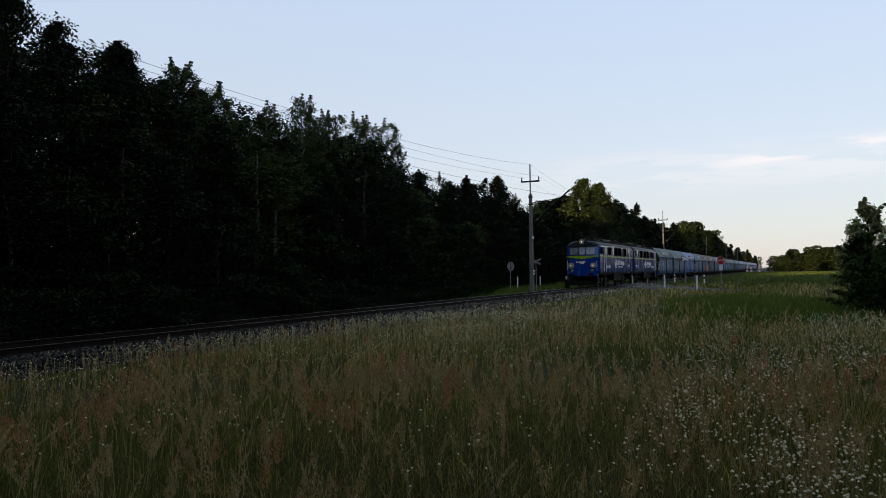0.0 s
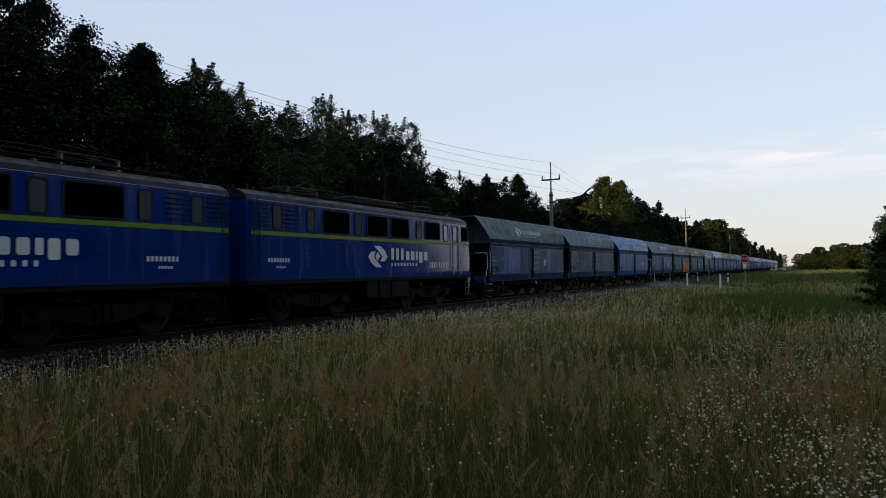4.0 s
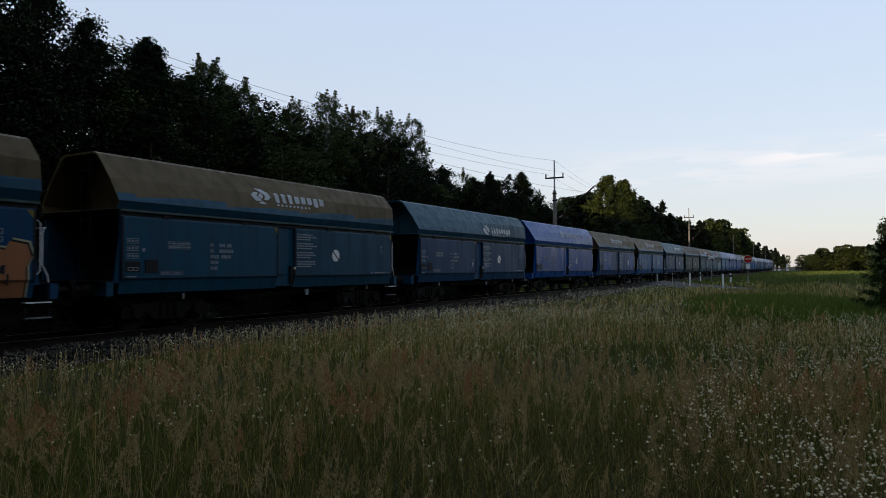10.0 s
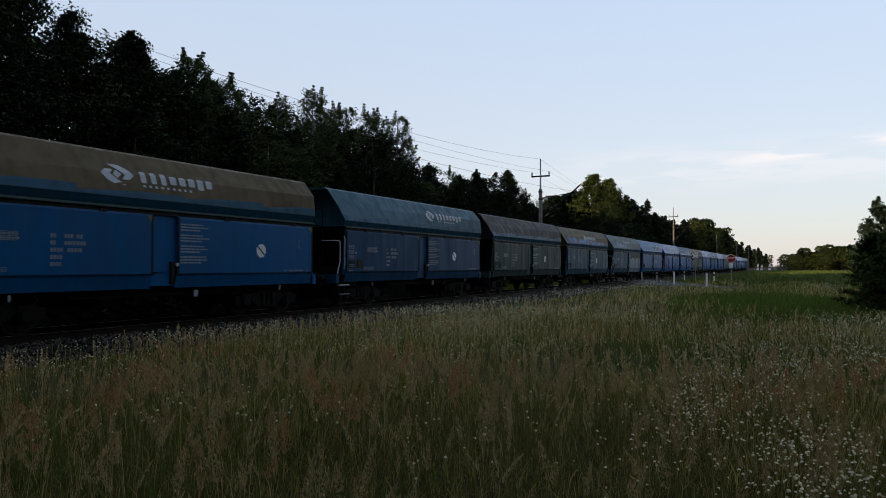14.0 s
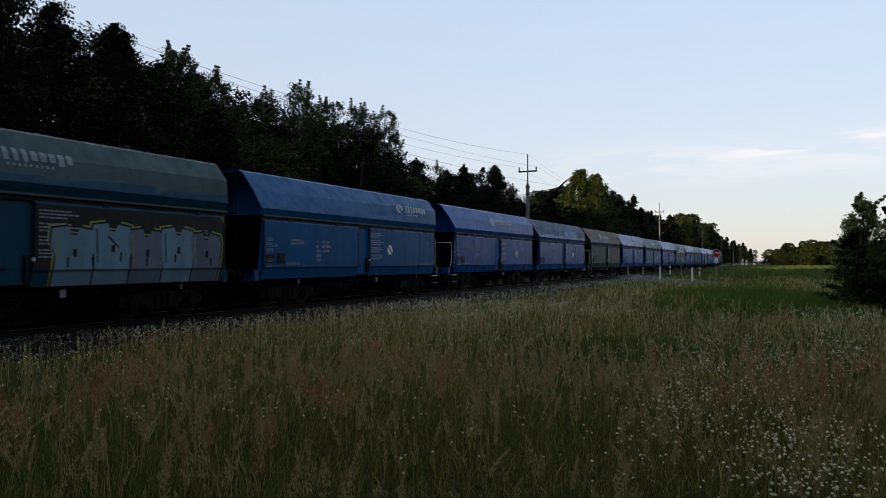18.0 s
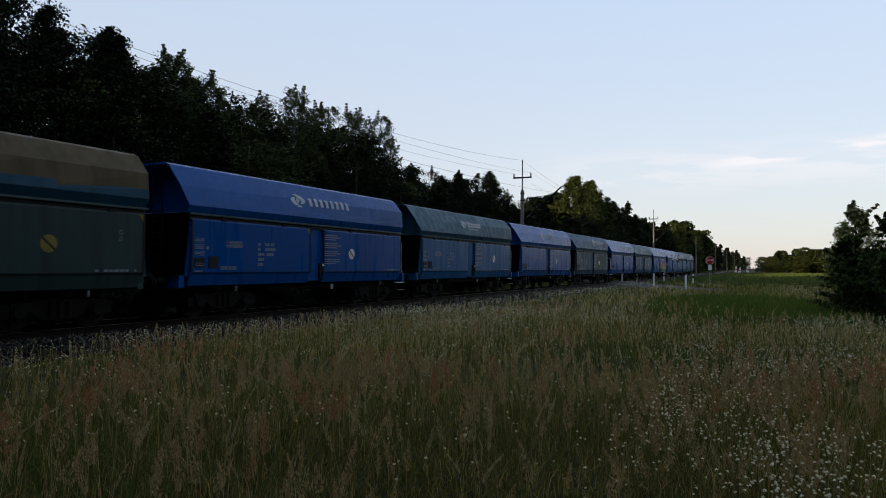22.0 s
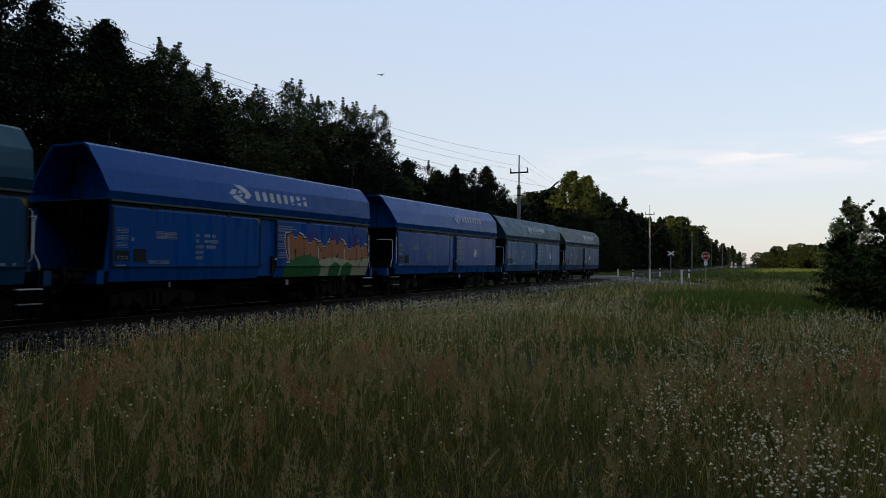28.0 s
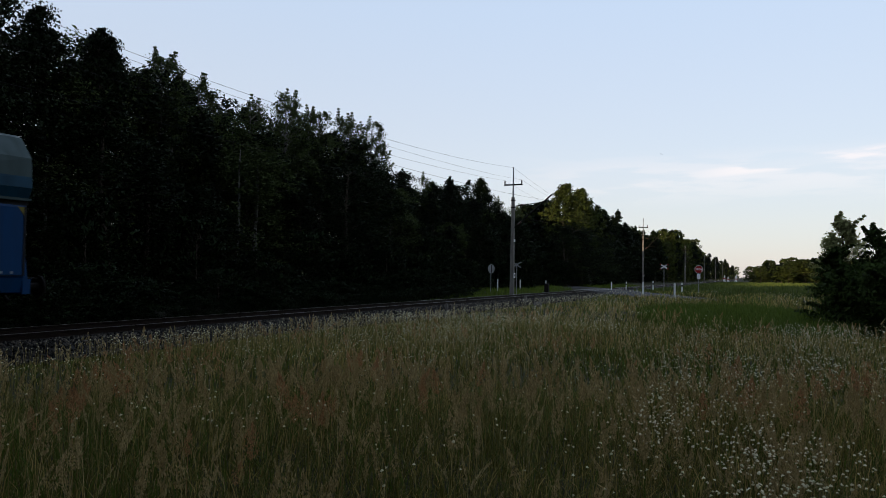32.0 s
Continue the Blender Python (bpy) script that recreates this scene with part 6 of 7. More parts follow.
def plant(kind, which, x, y, h, turn, wide=1.0):
    src = STOCK[kind][which % len(STOCK[kind])]
    s = h / HEIGHT[kind]
    src_m = Matrix.Translation((x, y, ground_z(x, y) - 0.05)) @ Matrix.Rotation(radians(turn), 4, "Z")
    if src.name in placed:
        o = copy_thing(src, src_m)
    else:
        placed.add(src.name)
        o = src
        o.matrix_basis = src_m
    w = s ** 0.6 * wide
    o.scale = (w, w, s)
    return o


# tops that stand out against the sky: kind, which, x, y, height
SKYLINE = (
    ("oak", 0, 14.5, 29, 15.0), ("oak", 1, 18.2, 30, 14.6), ("oak", 0, 21.4, 31, 14.2), ("oak", 1, 24.6, 31, 14.0), ("oak", 0, 26.4, 33, 14.4),
    ("birch", 0, 28.0, 31, 13.7), ("birch", 1, 29.6, 31, 14.1), ("birch", 2, 31.9, 31.5, 13.2), ("oak", 1, 33.5, 34, 13.8), ("birch", 2, 36.2, 31, 13.0),
    ("birch", 0, 39.3, 31, 14.4), ("birch", 2, 41.2, 32, 13.9), ("birch", 1, 42.8, 31, 14.0), ("birch", 0, 45.2, 31.5, 14.2), ("birch", 1, 48.4, 31, 14.3), ("birch", 2, 50.0, 32, 14.7), ("birch", 0, 51.9, 31, 14.8), ("birch", 1, 53.4, 31.5, 13.5),
)
SKYLINE_2 = (
    ("oak", 1, 56.5, 33, 11.4), ("oak", 0, 60.0, 32, 10.8), ("birch", 1, 63.5, 31, 11.4), ("spruce", 0, 61.6, 33, 11.8), ("oak", 1, 66.5, 32, 11.4), ("spruce", 1, 70.5, 32, 12.2), ("oak", 0, 74.0, 33, 12.0),
    ("oak", 1, 78.3, 31, 13.4), ("oak", 0, 82.0, 32, 12.6), ("birch", 2, 87.0, 32, 11.6), ("birch", 0, 93.0, 32, 11.4), ("birch", 2, 98, 33, 11.2),
)
SKYLINE_3 = (
    ("lime", 0, 108.5, 28.5, 16.4), ("lime", 0, 121.5, 28.7, 17.2), ("oak", 0, 130, 28, 15.2), ("oak", 1, 138, 28, 15.2), ("oak", 0, 147, 28, 14.4),
    ("spruce", 0, 156, 28.5, 16.4), ("oak", 1, 162, 28, 14.2), ("thin", 0, 171, 28, 13.6), ("thin", 0, 184, 28, 13.4),
)
rnd = random.Random(17)
for kind, which, x, y, h in SKYLINE + SKYLINE_2 + SKYLINE_3:
    plant(kind, which, x, y, h, rnd.uniform(0, 360))
# the body of the wood, close under its skyline
def skyline(x):
    return float(np.interp(x, (-40, 11, 15, 30, 36, 51, 54, 74, 80, 88, 92, 101, 108, 122, 132, 160, 190), (18.5, 18.5, 14.8, 14.6, 13.8, 14.4, 11.4, 11.8, 13.0, 11.6, 10.6, 10.4, 13.6, 14.8, 14.2, 13.0, 13.0)))


for lo, hi, y0, y1 in ((0.9, 0.99, 33.6, 36.0), (0.70, 0.88, 30.0, 32.4), (0.40, 0.68, 26.8, 28.8)):
    for k in range(47):
        x = 10 + 2.4 * k + rnd.uniform(-0.9, 0.9)
        kind = "mid" if x < 82 else "thin"
        plant(kind, rnd.randrange(4 if hi < 0.9 else 3) if kind == "mid" else rnd.choice((0, 0, 2)), x, rnd.uniform(y0, y1), skyline(x) * rnd.uniform(lo, hi), rnd.uniform(0, 360), 1.45)
for k in range(22):
    x = 122 + 3.4 * k
    plant("thin", rnd.choice((0, 0, 2)), x, rnd.uniform(26.5, 30), float(np.interp(x, (120, 150, 195), (14.2, 13.2, 12.2))) * rnd.uniform(0.88, 1.0), rnd.uniform(0, 360), 1.4)
# unseen trees added left of the camera to shade the near meadow
for x, y, h in ((-4.5, 9.5, 17), (-6.5, 6, 18), (-5, 3, 16), (-7.5, 0, 18), (-6, -4, 16), (-9, 8, 18), (-10, 3, 18), (-1.6, 9.6, 16), (-3.2, 6.4, 16), (-2.6, 11.4, 15), (-4.4, 4.4, 17)):
    plant("thin", 0, x, y, h, rnd.uniform(0, 360), 0.95)
for k in range(12):
    plant("mid", k, 92 + 3.0 * k, rnd.uniform(23.6, 25.0), rnd.uniform(7.4, 9.2), rnd.uniform(0, 360), 1.6)
# unseen trees up the line, raised to block the sun; others give the wood depth
for k in range(98):
    x = -150 + 1.6 * k + rnd.uniform(-0.6, 0.6)
    plant("deep", k, x, rnd.uniform(27.5, 37), rnd.uniform(19.5, 24), rnd.uniform(0, 360), 1.1)
for k in range(70):
    x = rnd.uniform(-120, 70)
    plant("deep", k, x, rnd.uniform(38, 58), rnd.uniform(18.0, 23.0) if x < 5 else rnd.uniform(11, 13), rnd.uniform(0, 360), 1.2)
for k in range(46):
    x = 118 + 4.0 * k + rnd.uniform(-2, 2)
    plant("deep" if k > 6 else "thin", 0, x, rnd.uniform(30, 40), rnd.uniform(10.5, 13.5), rnd.uniform(0, 360), 1.15)
# unseen trees added behind the camera to darken the meadow and train at left
for k in range(46):
    a, r = radians(156 + 114 * k / 45), rnd.uniform(13, 27)
    plant("deep", k, r * math.cos(a) - 1.0, r * math.sin(a) * (1.0 if a > 3.4 else 0.8), rnd.uniform(19, 23), rnd.uniform(0, 360), 1.15)
# a row back along the meadow's other side, seen only in the train's gloss
for k in range(60):
    plant("deep", k, 1.5 * k + rnd.uniform(-1, 1), rnd.uniform(-30, -23), rnd.uniform(11.5, 15), rnd.uniform(0, 360), 1.2)
for k in range(44):
    x = 190 + 5.2 * k + rnd.uniform(-2, 2)
    h = 16.5 if 215 < x < 310 else 14.0
    plant("thin", rnd.choice((0, 1, 1, 2)), x, rnd.uniform(23.5, 28), h * rnd.uniform(0.8, 1.08), rnd.uniform(0, 360))
for k in range(26):
    plant("thin", rnd.randrange(3), 430 + 16 * k, rnd.uniform(21, 27), rnd.uniform(11, 15), rnd.uniform(0, 360))
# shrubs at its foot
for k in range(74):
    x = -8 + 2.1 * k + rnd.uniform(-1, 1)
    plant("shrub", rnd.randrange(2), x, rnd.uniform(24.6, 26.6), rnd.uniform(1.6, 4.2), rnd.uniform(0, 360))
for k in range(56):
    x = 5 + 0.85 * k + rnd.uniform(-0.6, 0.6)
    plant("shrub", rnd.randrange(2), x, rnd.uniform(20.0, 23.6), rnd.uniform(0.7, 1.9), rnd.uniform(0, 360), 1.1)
# low dark shrubs added to blacken the sky-lit strip behind the track
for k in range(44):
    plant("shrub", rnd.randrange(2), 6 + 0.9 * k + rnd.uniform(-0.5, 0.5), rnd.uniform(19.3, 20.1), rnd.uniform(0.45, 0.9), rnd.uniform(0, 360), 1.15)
# wood across the fields
for k in range(96):
    x = 285 + rnd.uniform(0, 70)
    y = 3 - 0.8 * k + rnd.uniform(-1, 1)
    plant("thin", rnd.choice((0, 1, 1, 1, 1)), x, y, rnd.uniform(7.2, 10.4) * (0.72 if y > -3 else 0.9 if y > -9 else 1.0) * x / 310, rnd.uniform(0, 360), 1.5)


# the thicket by the meadow
def thicket():
    tree("young_willow", 71, 3.85, 1.3, egg(0.95), 90, 60, 0.05, 0.32, LEAF_SUN_PAINTED, BARK, "young willow behind the thicket, sunlight painted into its pale leaves", "tree", 0.14, "thicket", 12).matrix_basis = pose(27.2, -2.55, 0.2)
    tree("young_rowan", 72, 3.45, 0.8, cone(1.15), 60, 60, 0.055, 0.34, LEAF_BUSH, BARK, "dark feathery young tree in the thicket", "tree", 0.14, "thicket", 9, 0.3).matrix_basis = pose(26.4, -3.42, 0.2)
    tree("young_rowan", 73, 2.8, 0.4, cone(1.15), 60, 60, 0.055, 0.34, LEAF_BUSH, BARK, "dark feathery young tree in the thicket", "tree", 0.14, "thicket", 9, 0.3).matrix_basis = pose(26.0, -2.35, 0.2)
    for k, (x, y, h, r) in enumerate(((24.4, -2.6, 2.1, 1.0), (23.0, -3.6, 2.4, 1.2), (24.4, -4.3, 2.7, 1.4), (22.4, -4.8, 2.4, 1.3), (25.6, -5.4, 2.8, 1.5), (26.2, -4.0, 2.5, 1.3), (25.6, -2.9, 2.3, 1.0))):
        tree("thicket_bush", 80 + k, h, 0.05, dome(r), 110, 70, 0.05, 0.42, LEAF_BUSH, BARK, "dense green bush beside the meadow", "bush", 0.1, "thicket", 7).matrix_basis = pose(x, y, 0.15)


thicket()


# ---- meadow ----
def field_points(rng, n, near, far, power, side=(-20.0, 68.0)):
    """Places strewn over the meadow in front of the wood, thicker near the path's bend."""
    r = near + (far - near) * rng.random(n) ** power
    a = np.radians(rng.uniform(*side, n))
    x, y = r * np.cos(a), r * np.sin(a)
    ok = (y < TRACK_Y - 3.1 - 1.4 * rng.random(n) ** 2) & ((np.abs((x - 76) * ROAD_N.x + (y - TRACK_Y) * ROAD_N.y) > 3.0) | (x < 54))
    return x[ok], y[ok]


def patch(x, y, scale, seed):
    """A smooth random field from 0 to 1."""
    return 0.5 + 0.25 * (np.sin(x / scale * 1.7 + seed) + np.sin(y / scale * 2.1 + 2 * seed + 0.6 * np.sin(x / scale))) 


def height_at(x, y):
    return np.array([ground_z(a, b) for a, b in zip(x, y)])


def blades(name, rng, x, y, h, width, bend, material, label, lean=(0.0, 0.0)):
    """Grass blades: each a bent strip of two pieces running to a point."""
    n = len(x)
    z = height_at(x, y) - 0.03
    a = rng.random(n) * 6.283
    d = np.stack([np.cos(a), np.sin(a)], 1) * (bend * h * rng.uniform(0.1, 1.0, n))[:, None] + np.array(lean) * h[:, None]
    s = np.stack([-np.sin(a), np.cos(a)], 1) * (width * rng.uniform(0.6, 1.4, n))[:, None]
    p0, p1, p2 = np.stack([x, y], 1), np.stack([x, y], 1) + d * 0.3, np.stack([x, y], 1) + d
    v = np.empty((n, 5, 3))
    v[:, 0, :2], v[:, 1, :2] = p0 - s, p0 + s
    v[:, 2, :2], v[:, 3, :2] = p1 + s * 0.8, p1 - s * 0.8
    v[:, 4, :2] = p2
    v[:, 0, 2] = v[:, 1, 2] = z
    v[:, 2, 2] = v[:, 3, 2] = z + h * 0.6
    v[:, 4, 2] = z + h * (1.0 - 0.25 * bend * rng.random(n))
    k = np.arange(n)[:, None] * 5
    f = np.concatenate([k + np.array([[0, 1, 2]]), k + np.array([[0, 2, 3]]), k + np.array([[3, 2, 4]])], 0)
    me = quads_mesh(name, v.reshape(-1, 3), f, material)
    return tagged(new(name, me), label, "grass", kind="stuff")


def plumes(name, rng, x, y, h, size, count, material, label, thick=0.22, grain=1.0):
    """Seed heads on thin stalks: close spindles or loose sprays of small grains."""
    n = len(x)
    z = height_at(x, y)
    tilt = rng.normal(0, 0.16, (n, 2)) * h[:, None]
    f = rng.random((n, count))
    wid = size[:, None] * thick * np.sin(np.pi * np.clip(f ** 0.8 * 0.9 + 0.1, 0, 1)) * rng.uniform(0.7, 1.2, n)[:, None]
    a = rng.random((n, count)) * 6.283
    q = rng.random((n, count)) ** 0.7
    bow = 0.75 + 0.5 * f + 0.35 * f * f
    c = np.stack([x[:, None] + tilt[:, :1] * bow + wid * q * np.cos(a), y[:, None] + tilt[:, 1:] * bow + wid * q * np.sin(a), (z + h)[:, None] + size[:, None] * (f - 0.35)], -1).reshape(-1, 3)
    g = grain * np.repeat(size, count) * np.interp(np.hypot(x, y), (3, 12), (0.034, 0.06)).repeat(count)
    up = rng.normal(0, 1, (len(c), 3)) * 0.4 + np.array([0, 0, 1.0])
    up *= (g * rng.uniform(0.8, 2.0, len(c)))[:, None] / np.linalg.norm(up, axis=1)[:, None]
    sd = rng.normal(0, 1, (len(c), 3))
    sd *= (g * 0.55)[:, None] / np.linalg.norm(sd, axis=1)[:, None]
    v = np.stack([c - up, c + sd, c + up, c - sd], 1)
    st = np.stack([np.stack([x - 0.002, y, z], 1), np.stack([x + 0.003, y, z], 1), np.stack([x + tilt[:, 0] * 0.75 + 0.0015, y + tilt[:, 1] * 0.75, z + h], 1), np.stack([x + tilt[:, 0] * 0.75 - 0.0015, y + tilt[:, 1] * 0.75, z + h], 1)], 1)
    me = leaf_mesh(name, np.concatenate([v, st]), material)
    return tagged(new(name, me), label, "grass", kind="stuff")


def flowers(name, rng, x, y, h, r, label):
    """Small white daisies: a domed ring of petals on a thin stalk."""
    n = len(x)
    z = height_at(x, y)
    top = np.stack([x + rng.normal(0, 0.04, n), y + rng.normal(0, 0.04, n), z + h], 1)
    t = rng.normal(0, 0.45, (n, 2))
    nrm = np.concatenate([t, np.ones((n, 1))], 1)
    nrm /= np.linalg.norm(nrm, axis=1)[:, None]
    u = np.cross(nrm, np.array([1.0, 0.2, 0.1]))
    u /= np.linalg.norm(u, axis=1)[:, None]
    w = np.cross(nrm, u)
    ring = [top + (u * math.cos(math.tau * k / 6) + w * math.sin(math.tau * k / 6)) * r[:, None] - nrm * (r * 0.25)[:, None] for k in range(6)]
    v = np.stack([top + nrm * (r * 0.75)[:, None]] + ring, 1).reshape(-1, 3)
    k = np.arange(n)[:, None] * 7
    f = np.concatenate([k + np.array([[0, 1 + j, 1 + (j + 1) % 6]]) for j in range(6)], 0)
    o = tagged(new(name, quads_mesh(name, v, f, PETAL)), label, "flowers", kind="stuff")
    st = np.stack([np.stack([x - 0.0025, y, z], 1), np.stack([x + 0.0025, y, z], 1), top + np.array([0.0015, 0, 0]), top - np.array([0.0015, 0, 0])], 1)
    tagged(new(name + "_stalks", leaf_mesh(name, st, BLADE_OLIVE)), "thin green flower stalks", "flowers", kind="stuff")
    return o


def in_strip(x, y):
    """The fresh green strip before the thicket."""
    return np.exp(-((x - 29.0 - 0.4 * y) / 8.5) ** 2 - ((y - 0.4) / 4.4) ** 2) > 0.4


def low_by_track(y, reach=4.5, least=0.22):
    """The growth thins and sinks towards the ballast."""
    return np.clip((TRACK_Y - 3.1 - y) / reach, least, 1.0)


def meadow():
    rng = np.random.default_rng(4)
    lush = lambda x, y: (patch(x, y, 3.1, 0.4) > 0.8) | in_strip(x, y)
    # close green undergrowth
    for near, far, n, hh, wd, pw in ((2.6, 10, 36000, 0.2, 0.005, 0.6), (9, 26, 40000, 0.22, 0.011, 0.6), (24, 75, 26000, 0.24, 0.028, 0.62)):
        x, y = field_points(rng, n, near, far, pw)
        blades("undergrowth", rng, x, y, hh * rng.uniform(0.5, 1.4, len(x)) * low_by_track(y, 3.0, 0.4), wd, 1.2, BLADE_UNDER, "short dark green grass under the taller stalks")
    for near, far, n, hh, wd, pw in ((2.6, 9, 30000, 0.35, 0.0032, 0.62), (8, 24, 46000, 0.36, 0.006, 0.6), (22, 75, 50000, 0.38, 0.016, 0.62)):
        x, y = field_points(rng, n, near, far, pw)
        h = hh * rng.uniform(0.4, 1.4, len(x)) * (0.6 + 0.6 * patch(x, y, 2.2, 1.1))
        h *= low_by_track(y)
        g = lush(x, y)
        g &= rng.random(len(x)) < 0.85
        # greener to the left, partly to paint in the weaker light there
        g |= rng.random(len(x)) < np.interp(np.degrees(np.arctan2(y, x)), (10, 55), (0.32, 0.6))
        blades("meadow_grass", rng, x[~g], y[~g], h[~g], wd, 1.1, BLADE_OLIVE, "unmown olive meadow grass", (0.06, -0.04))
        blades("lush_grass", rng, x[g], y[g], h[g] * 0.9, wd * 1.3, 0.85, BLADE_LUSH, "fresh green grass in the meadow")
        s = rng.random(len(x)) < 0.025
        blades("dry_stalks", rng, x[s], y[s], h[s] * 1.3, wd * 0.55, 0.8, BLADE_STRAW, "dry pale grass stalks", (0.06, -0.04))
    # close pale spindles of seed
    for near, far, n, cnt in ((2.6, 10, 800, 110), (9, 26, 2000, 34), (24, 60, 2000, 12)):
        x, y = field_points(rng, n, near, far, 0.65)
        k = (rng.random(len(x)) < 0.35 + 0.65 * patch(x, y, 2.6, 2.0)) & ~in_strip(x, y) & (rng.random(len(x)) < np.where(patch(x, y, 0.5, 4.0) > 0.52, 1.0, 0.2))
        k &= rng.random(len(x)) < low_by_track(y, 3.0, 0.1)
        x, y = x[k], y[k]
        h = rng.uniform(0.3, 0.62, len(x)) * low_by_track(y, 3.0, 0.5)
        plumes("grass_heads", rng, x, y, h, rng.uniform(0.1, 0.22, len(x)), cnt, BLADE_STRAW, "pale feathery grass heads", 0.1)
    for near, far, n, cnt in ((2.6, 10, 1500, 150), (9, 26, 3000, 30), (24, 60, 2600, 9)):
        x, y = field_points(rng, n, near, far, 0.65)
        k = ~in_strip(x, y) & (rng.random(len(x)) < 0.3 + 0.7 * patch(x, y, 1.7, 0.7)) & (rng.random(len(x)) < np.where(patch(x, y, 0.42, 1.3) > 0.5, 1.0, 0.22))
        k &= rng.random(len(x)) < low_by_track(y, 3.5, 0.1)
        x, y = x[k], y[k]
        h = rng.uniform(0.24, 0.52, len(x)) * low_by_track(y, 3.0, 0.5)
        plumes("meadow_heads", rng, x, y, h, rng.uniform(0.13, 0.32, len(x)), cnt, HEAD_OLIVE, "soft olive grass heads", 0.17)
    # sorrel stands in loose companies
    hubs = [(3.85, 5.1), (7.3, 7.0), (7.7, 7.9), (5.6, 6.6), (6.6, 3.1), (9.0, 0.2), (10.4, -0.8), (8.1, 4.9), (6.3, 7.6), (9.4, 6.6), (5.0, 3.6), (12.5, 3.4)]
    hx, hy = field_points(rng, 90, 4.5, 28, 0.8)
    hubs += [(a, b) for a, b in zip(hx, hy) if b < 9.5 and rng.random() < (0.9 if b > 0.3 * a else 0.5)]
    near_x, near_y, far_x, far_y = [], [], [], []
    for a, b in hubs:
        n = int(rng.integers(3, 9))
        px, py = rng.normal(a, 0.1 + 0.022 * a, n), rng.normal(b, 0.1 + 0.022 * a, n)
        ok = (np.hypot(px, py) > 3.2) & (py < 10.5)
        (near_x if math.hypot(a, b) < 9.5 else far_x).extend(px[ok])
        (near_y if math.hypot(a, b) < 9.5 else far_y).extend(py[ok])
    for px, py, cnt in ((near_x, near_y, 260), (far_x, far_y, 80)):
        x, y = np.array(px), np.array(py)
        plumes("sorrel_plumes", rng, x, y, rng.uniform(0.3, 0.52, len(x)), rng.uniform(0.15, 0.31, len(x)), cnt, BLADE_RUST, "rust-brown sorrel seed plumes", 0.26, 0.8)
    # daisies: a thick drift close by, bands farther out
    x, y = field_points(rng, 15000, 2.8, 10.5, 0.75, (-16, 30))
    k = rng.random(len(x)) < np.clip(1.2 - ((x - 4.75) / 1.1) ** 2 - ((y + 0.35) / 0.8) ** 2, 0.035, 0.85) * (0.15 + 0.85 * (patch(x, y, 0.35, 1.0) > 0.45))
    k |= rng.random(len(x)) < (0.7 * np.exp(-((x - 5.9) / 1.0) ** 2 - ((y - 0.55) / 0.5) ** 2) + 0.5 * np.exp(-((x - 8.2) / 1.6) ** 2 - ((y - 0.4) / 0.6) ** 2)) * (patch(x, y, 0.3, 1.0) > 0.42)
    flowers("daisies", rng, x[k], y[k], rng.uniform(0.3, 0.56, k.sum()), rng.uniform(0.0075, 0.0125, k.sum()), "drift of small white daisies in the grass")
    for near, far, n, base, r in ((5, 20, 44000, 0.2, 0.0105), (15, 60, 52000, 0.32, 0.0165)):
        x, y = field_points(rng, n, near, far, 0.7)
        band = np.exp(-((y - 9.0) / 1.6) ** 2) * 0.24 + np.exp(-((x - 15) / 6) ** 2 - ((y - 6.3) / 2.0) ** 2) * 0.6 + np.exp(-((x - 30) / 12) ** 2 - ((y - 8) / 3) ** 2) * 0.4 + np.exp(-((x - 15) / 4) ** 2 - ((y + 1.0) / 2.2) ** 2) * 0.5 + np.exp(-((x - 11.2) / 2.6) ** 2 - ((y - 0.3) / 1.1) ** 2) * 0.5
        band *= 0.2 + 1.3 * (patch(x, y, 0.8, 2.2) > 0.45) * (patch(x, y, 0.33, 0.2) > 0.38)
        k = rng.random(len(x)) < np.clip((patch(x, y, 1.9, 5.0) - 0.55) * 1.6, 0, 1) * 0.4 * base / 0.1 * 0.4 + band
        k &= ~in_strip(x, y)
        flowers("daisies", rng, x[k], y[k], rng.uniform(0.4, 0.62, k.sum()) * low_by_track(y[k], 3.0, 0.45), rng.uniform(0.7, 1.2, k.sum()) * r, "white daisies scattered through the meadow")
    x, y = rng.uniform(19, 42, 50000), rng.uniform(-4.5, 5, 50000)
    k = in_strip(x, y)
    blades("lush_grass", rng, x[k], y[k], rng.uniform(0.3, 0.62, k.sum()), 0.012, 0.6, BLADE_LUSH, "fresh green grass strip before the thicket")
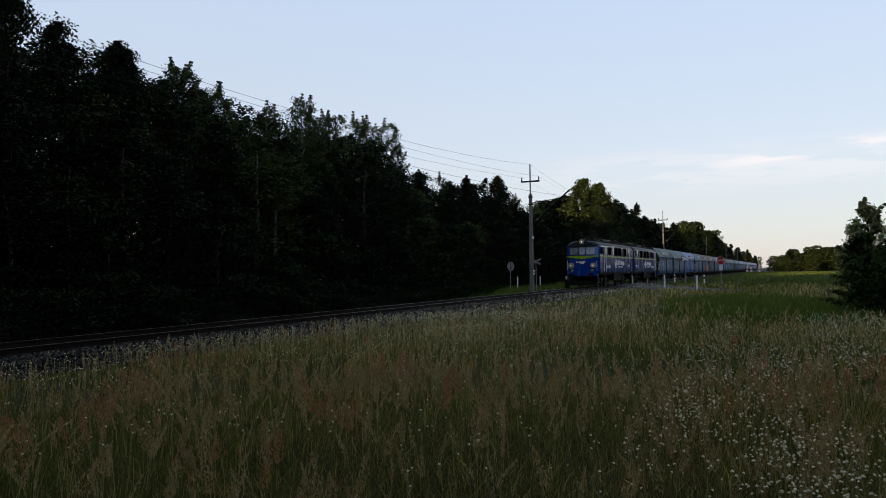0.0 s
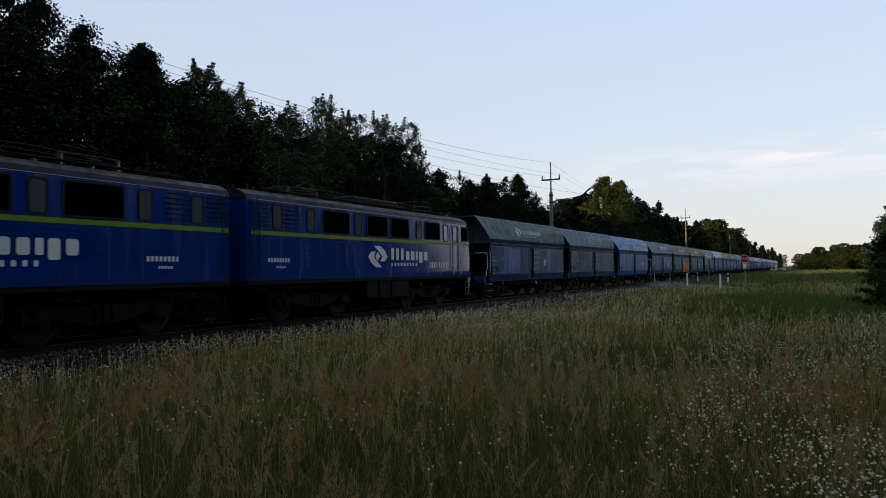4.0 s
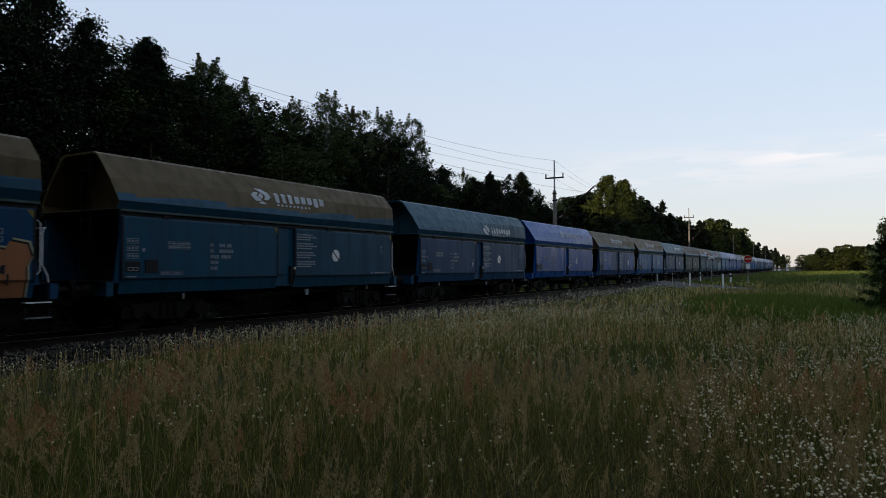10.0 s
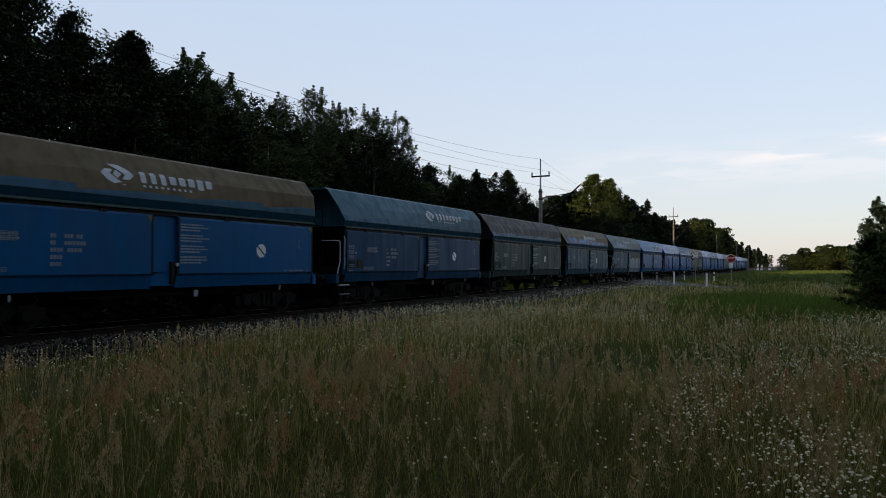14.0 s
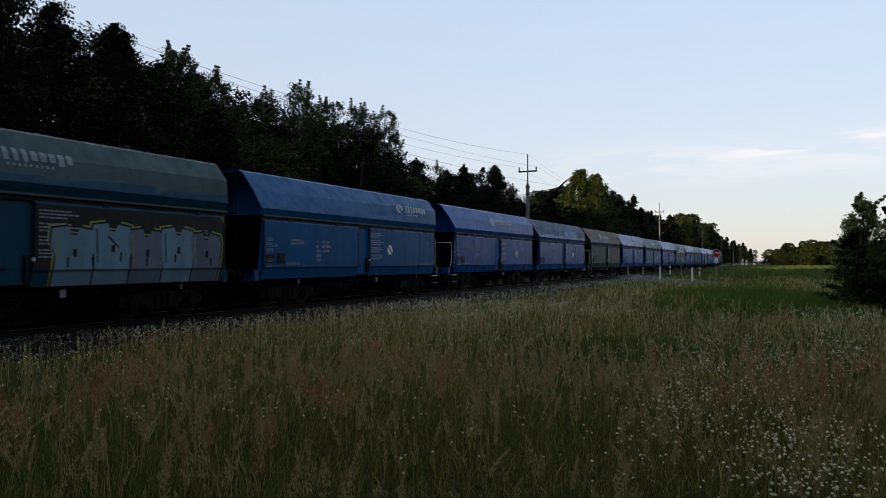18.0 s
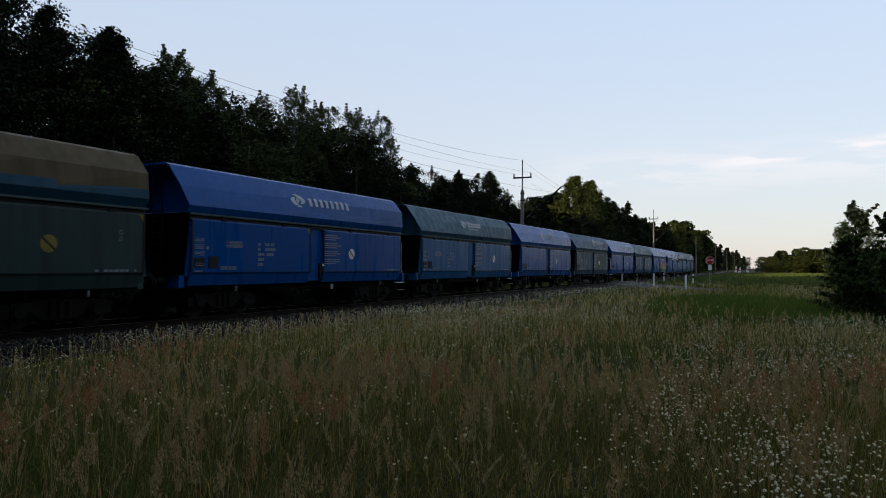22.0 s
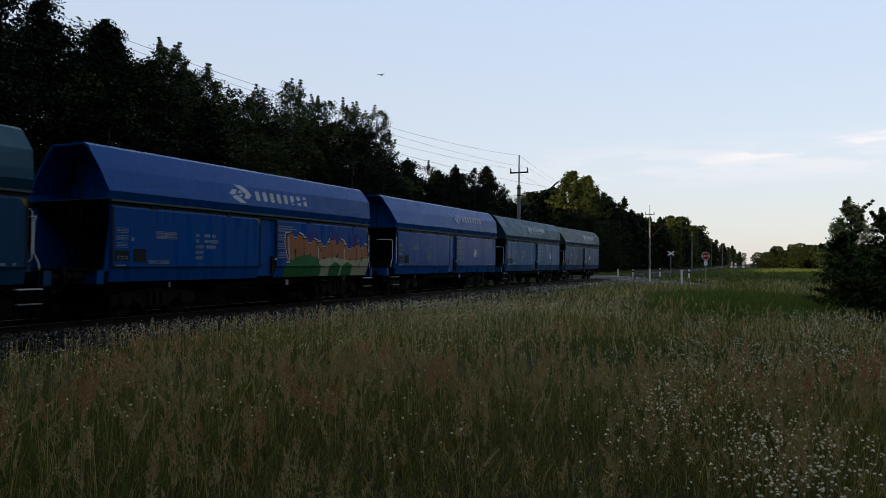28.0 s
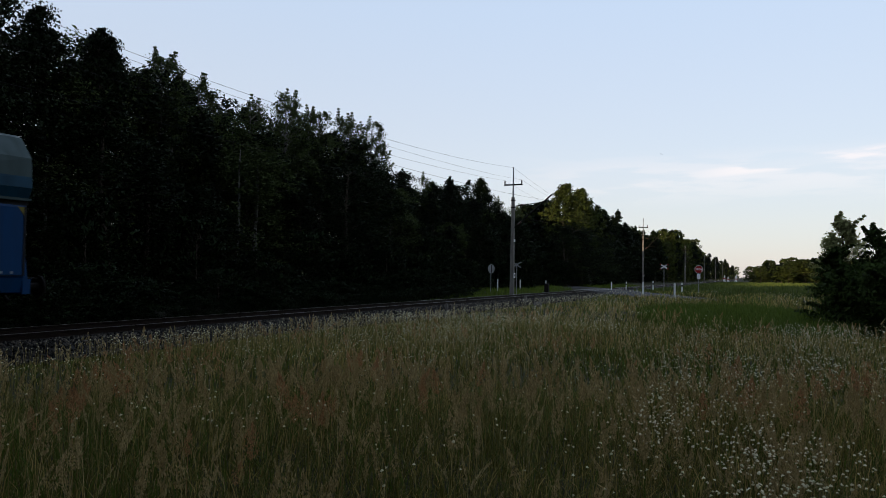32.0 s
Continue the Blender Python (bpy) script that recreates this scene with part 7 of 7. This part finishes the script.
    # the meadow goes on beside and behind the view
    for n, x0, x1, y0, y1, wd in ((16000, -7, 7, -8, 10, 0.007), (22000, -6, 90, -23, -3, 0.03)):
        x, y = rng.uniform(x0, x1, n), rng.uniform(y0, y1, n)
        a = np.degrees(np.arctan2(y, x))
        k = (np.hypot(x, y) > 0.9) & ((a < -14) | (a > 66) | ((np.hypot(x, y) < 2.7) & (np.hypot(x, y) > 2.2)))
        blades("meadow_grass", rng, x[k], y[k], rng.uniform(0.18, 0.5, k.sum()), wd, 0.8, BLADE_OLIVE, "unmown olive meadow grass")
    # rough grass beyond the track and along the verge
    n = 18000
    x, y = rng.uniform(4, 125, n), rng.uniform(TRACK_Y + 3.0, 25.5, n)
    road = np.abs((x - 76) * ROAD_N.x + (y - TRACK_Y) * ROAD_N.y) > 3.0
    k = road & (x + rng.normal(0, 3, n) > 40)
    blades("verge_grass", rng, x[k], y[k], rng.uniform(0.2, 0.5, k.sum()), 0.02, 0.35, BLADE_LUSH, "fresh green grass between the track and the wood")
    # short of x = 40 the wood's shade is painted into darker blades
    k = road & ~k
    blades("verge_grass", rng, x[k], y[k], rng.uniform(0.08, 0.22, k.sum()), 0.02, 0.35, BLADE_SHADED, "verge grass with the wood's shade put into its colour")
    n = 26000
    x, y = rng.uniform(60, 260, n), rng.uniform(-60, TRACK_Y - 3.5, n)
    k = np.abs((x - 76) * ROAD_N.x + (y - TRACK_Y) * ROAD_N.y) > 3.0
    blades("field_grass", rng, x[k], y[k], rng.uniform(0.25, 0.6, k.sum()), 0.09, 0.35, BLADE_FIELD, "green grass of the far field")


meadow()


# ---- motion ----
def motions():
    for thing, place in MOVERS:
        walk(thing, [(t, pose(place + running(t), TRACK_Y, RAIL)) for t in range(0, 33, 2)])
    # wheels roll: one wheel of a kind is keyed, the rest share its roll
    kinds = {}
    for w in WHEELS:
        key = (round(w.location.x, 2), round(w.parent.location.z, 2))
        if key not in kinds:
            r = key[1]
            rows, t = [], 0.0
            while t < 32.0:
                rows.append((t, pose(key[0], 0, 0, 0, math.degrees((running(t) - running(0.0)) / r), 0)))
                t += 1 / 30
            rows.append((32.0, pose(key[0], 0, 0, 0, math.degrees((running(32.0) - running(0.0)) / r), 0)))
            walk(w, rows)
            kinds[key] = w.animation_data
        else:
            w.rotation_mode = "QUATERNION"
            w.animation_data_create()
            w.animation_data.action = kinds[key].action
            w.animation_data.action_slot = kinds[key].action_slot
    flights()


motions()
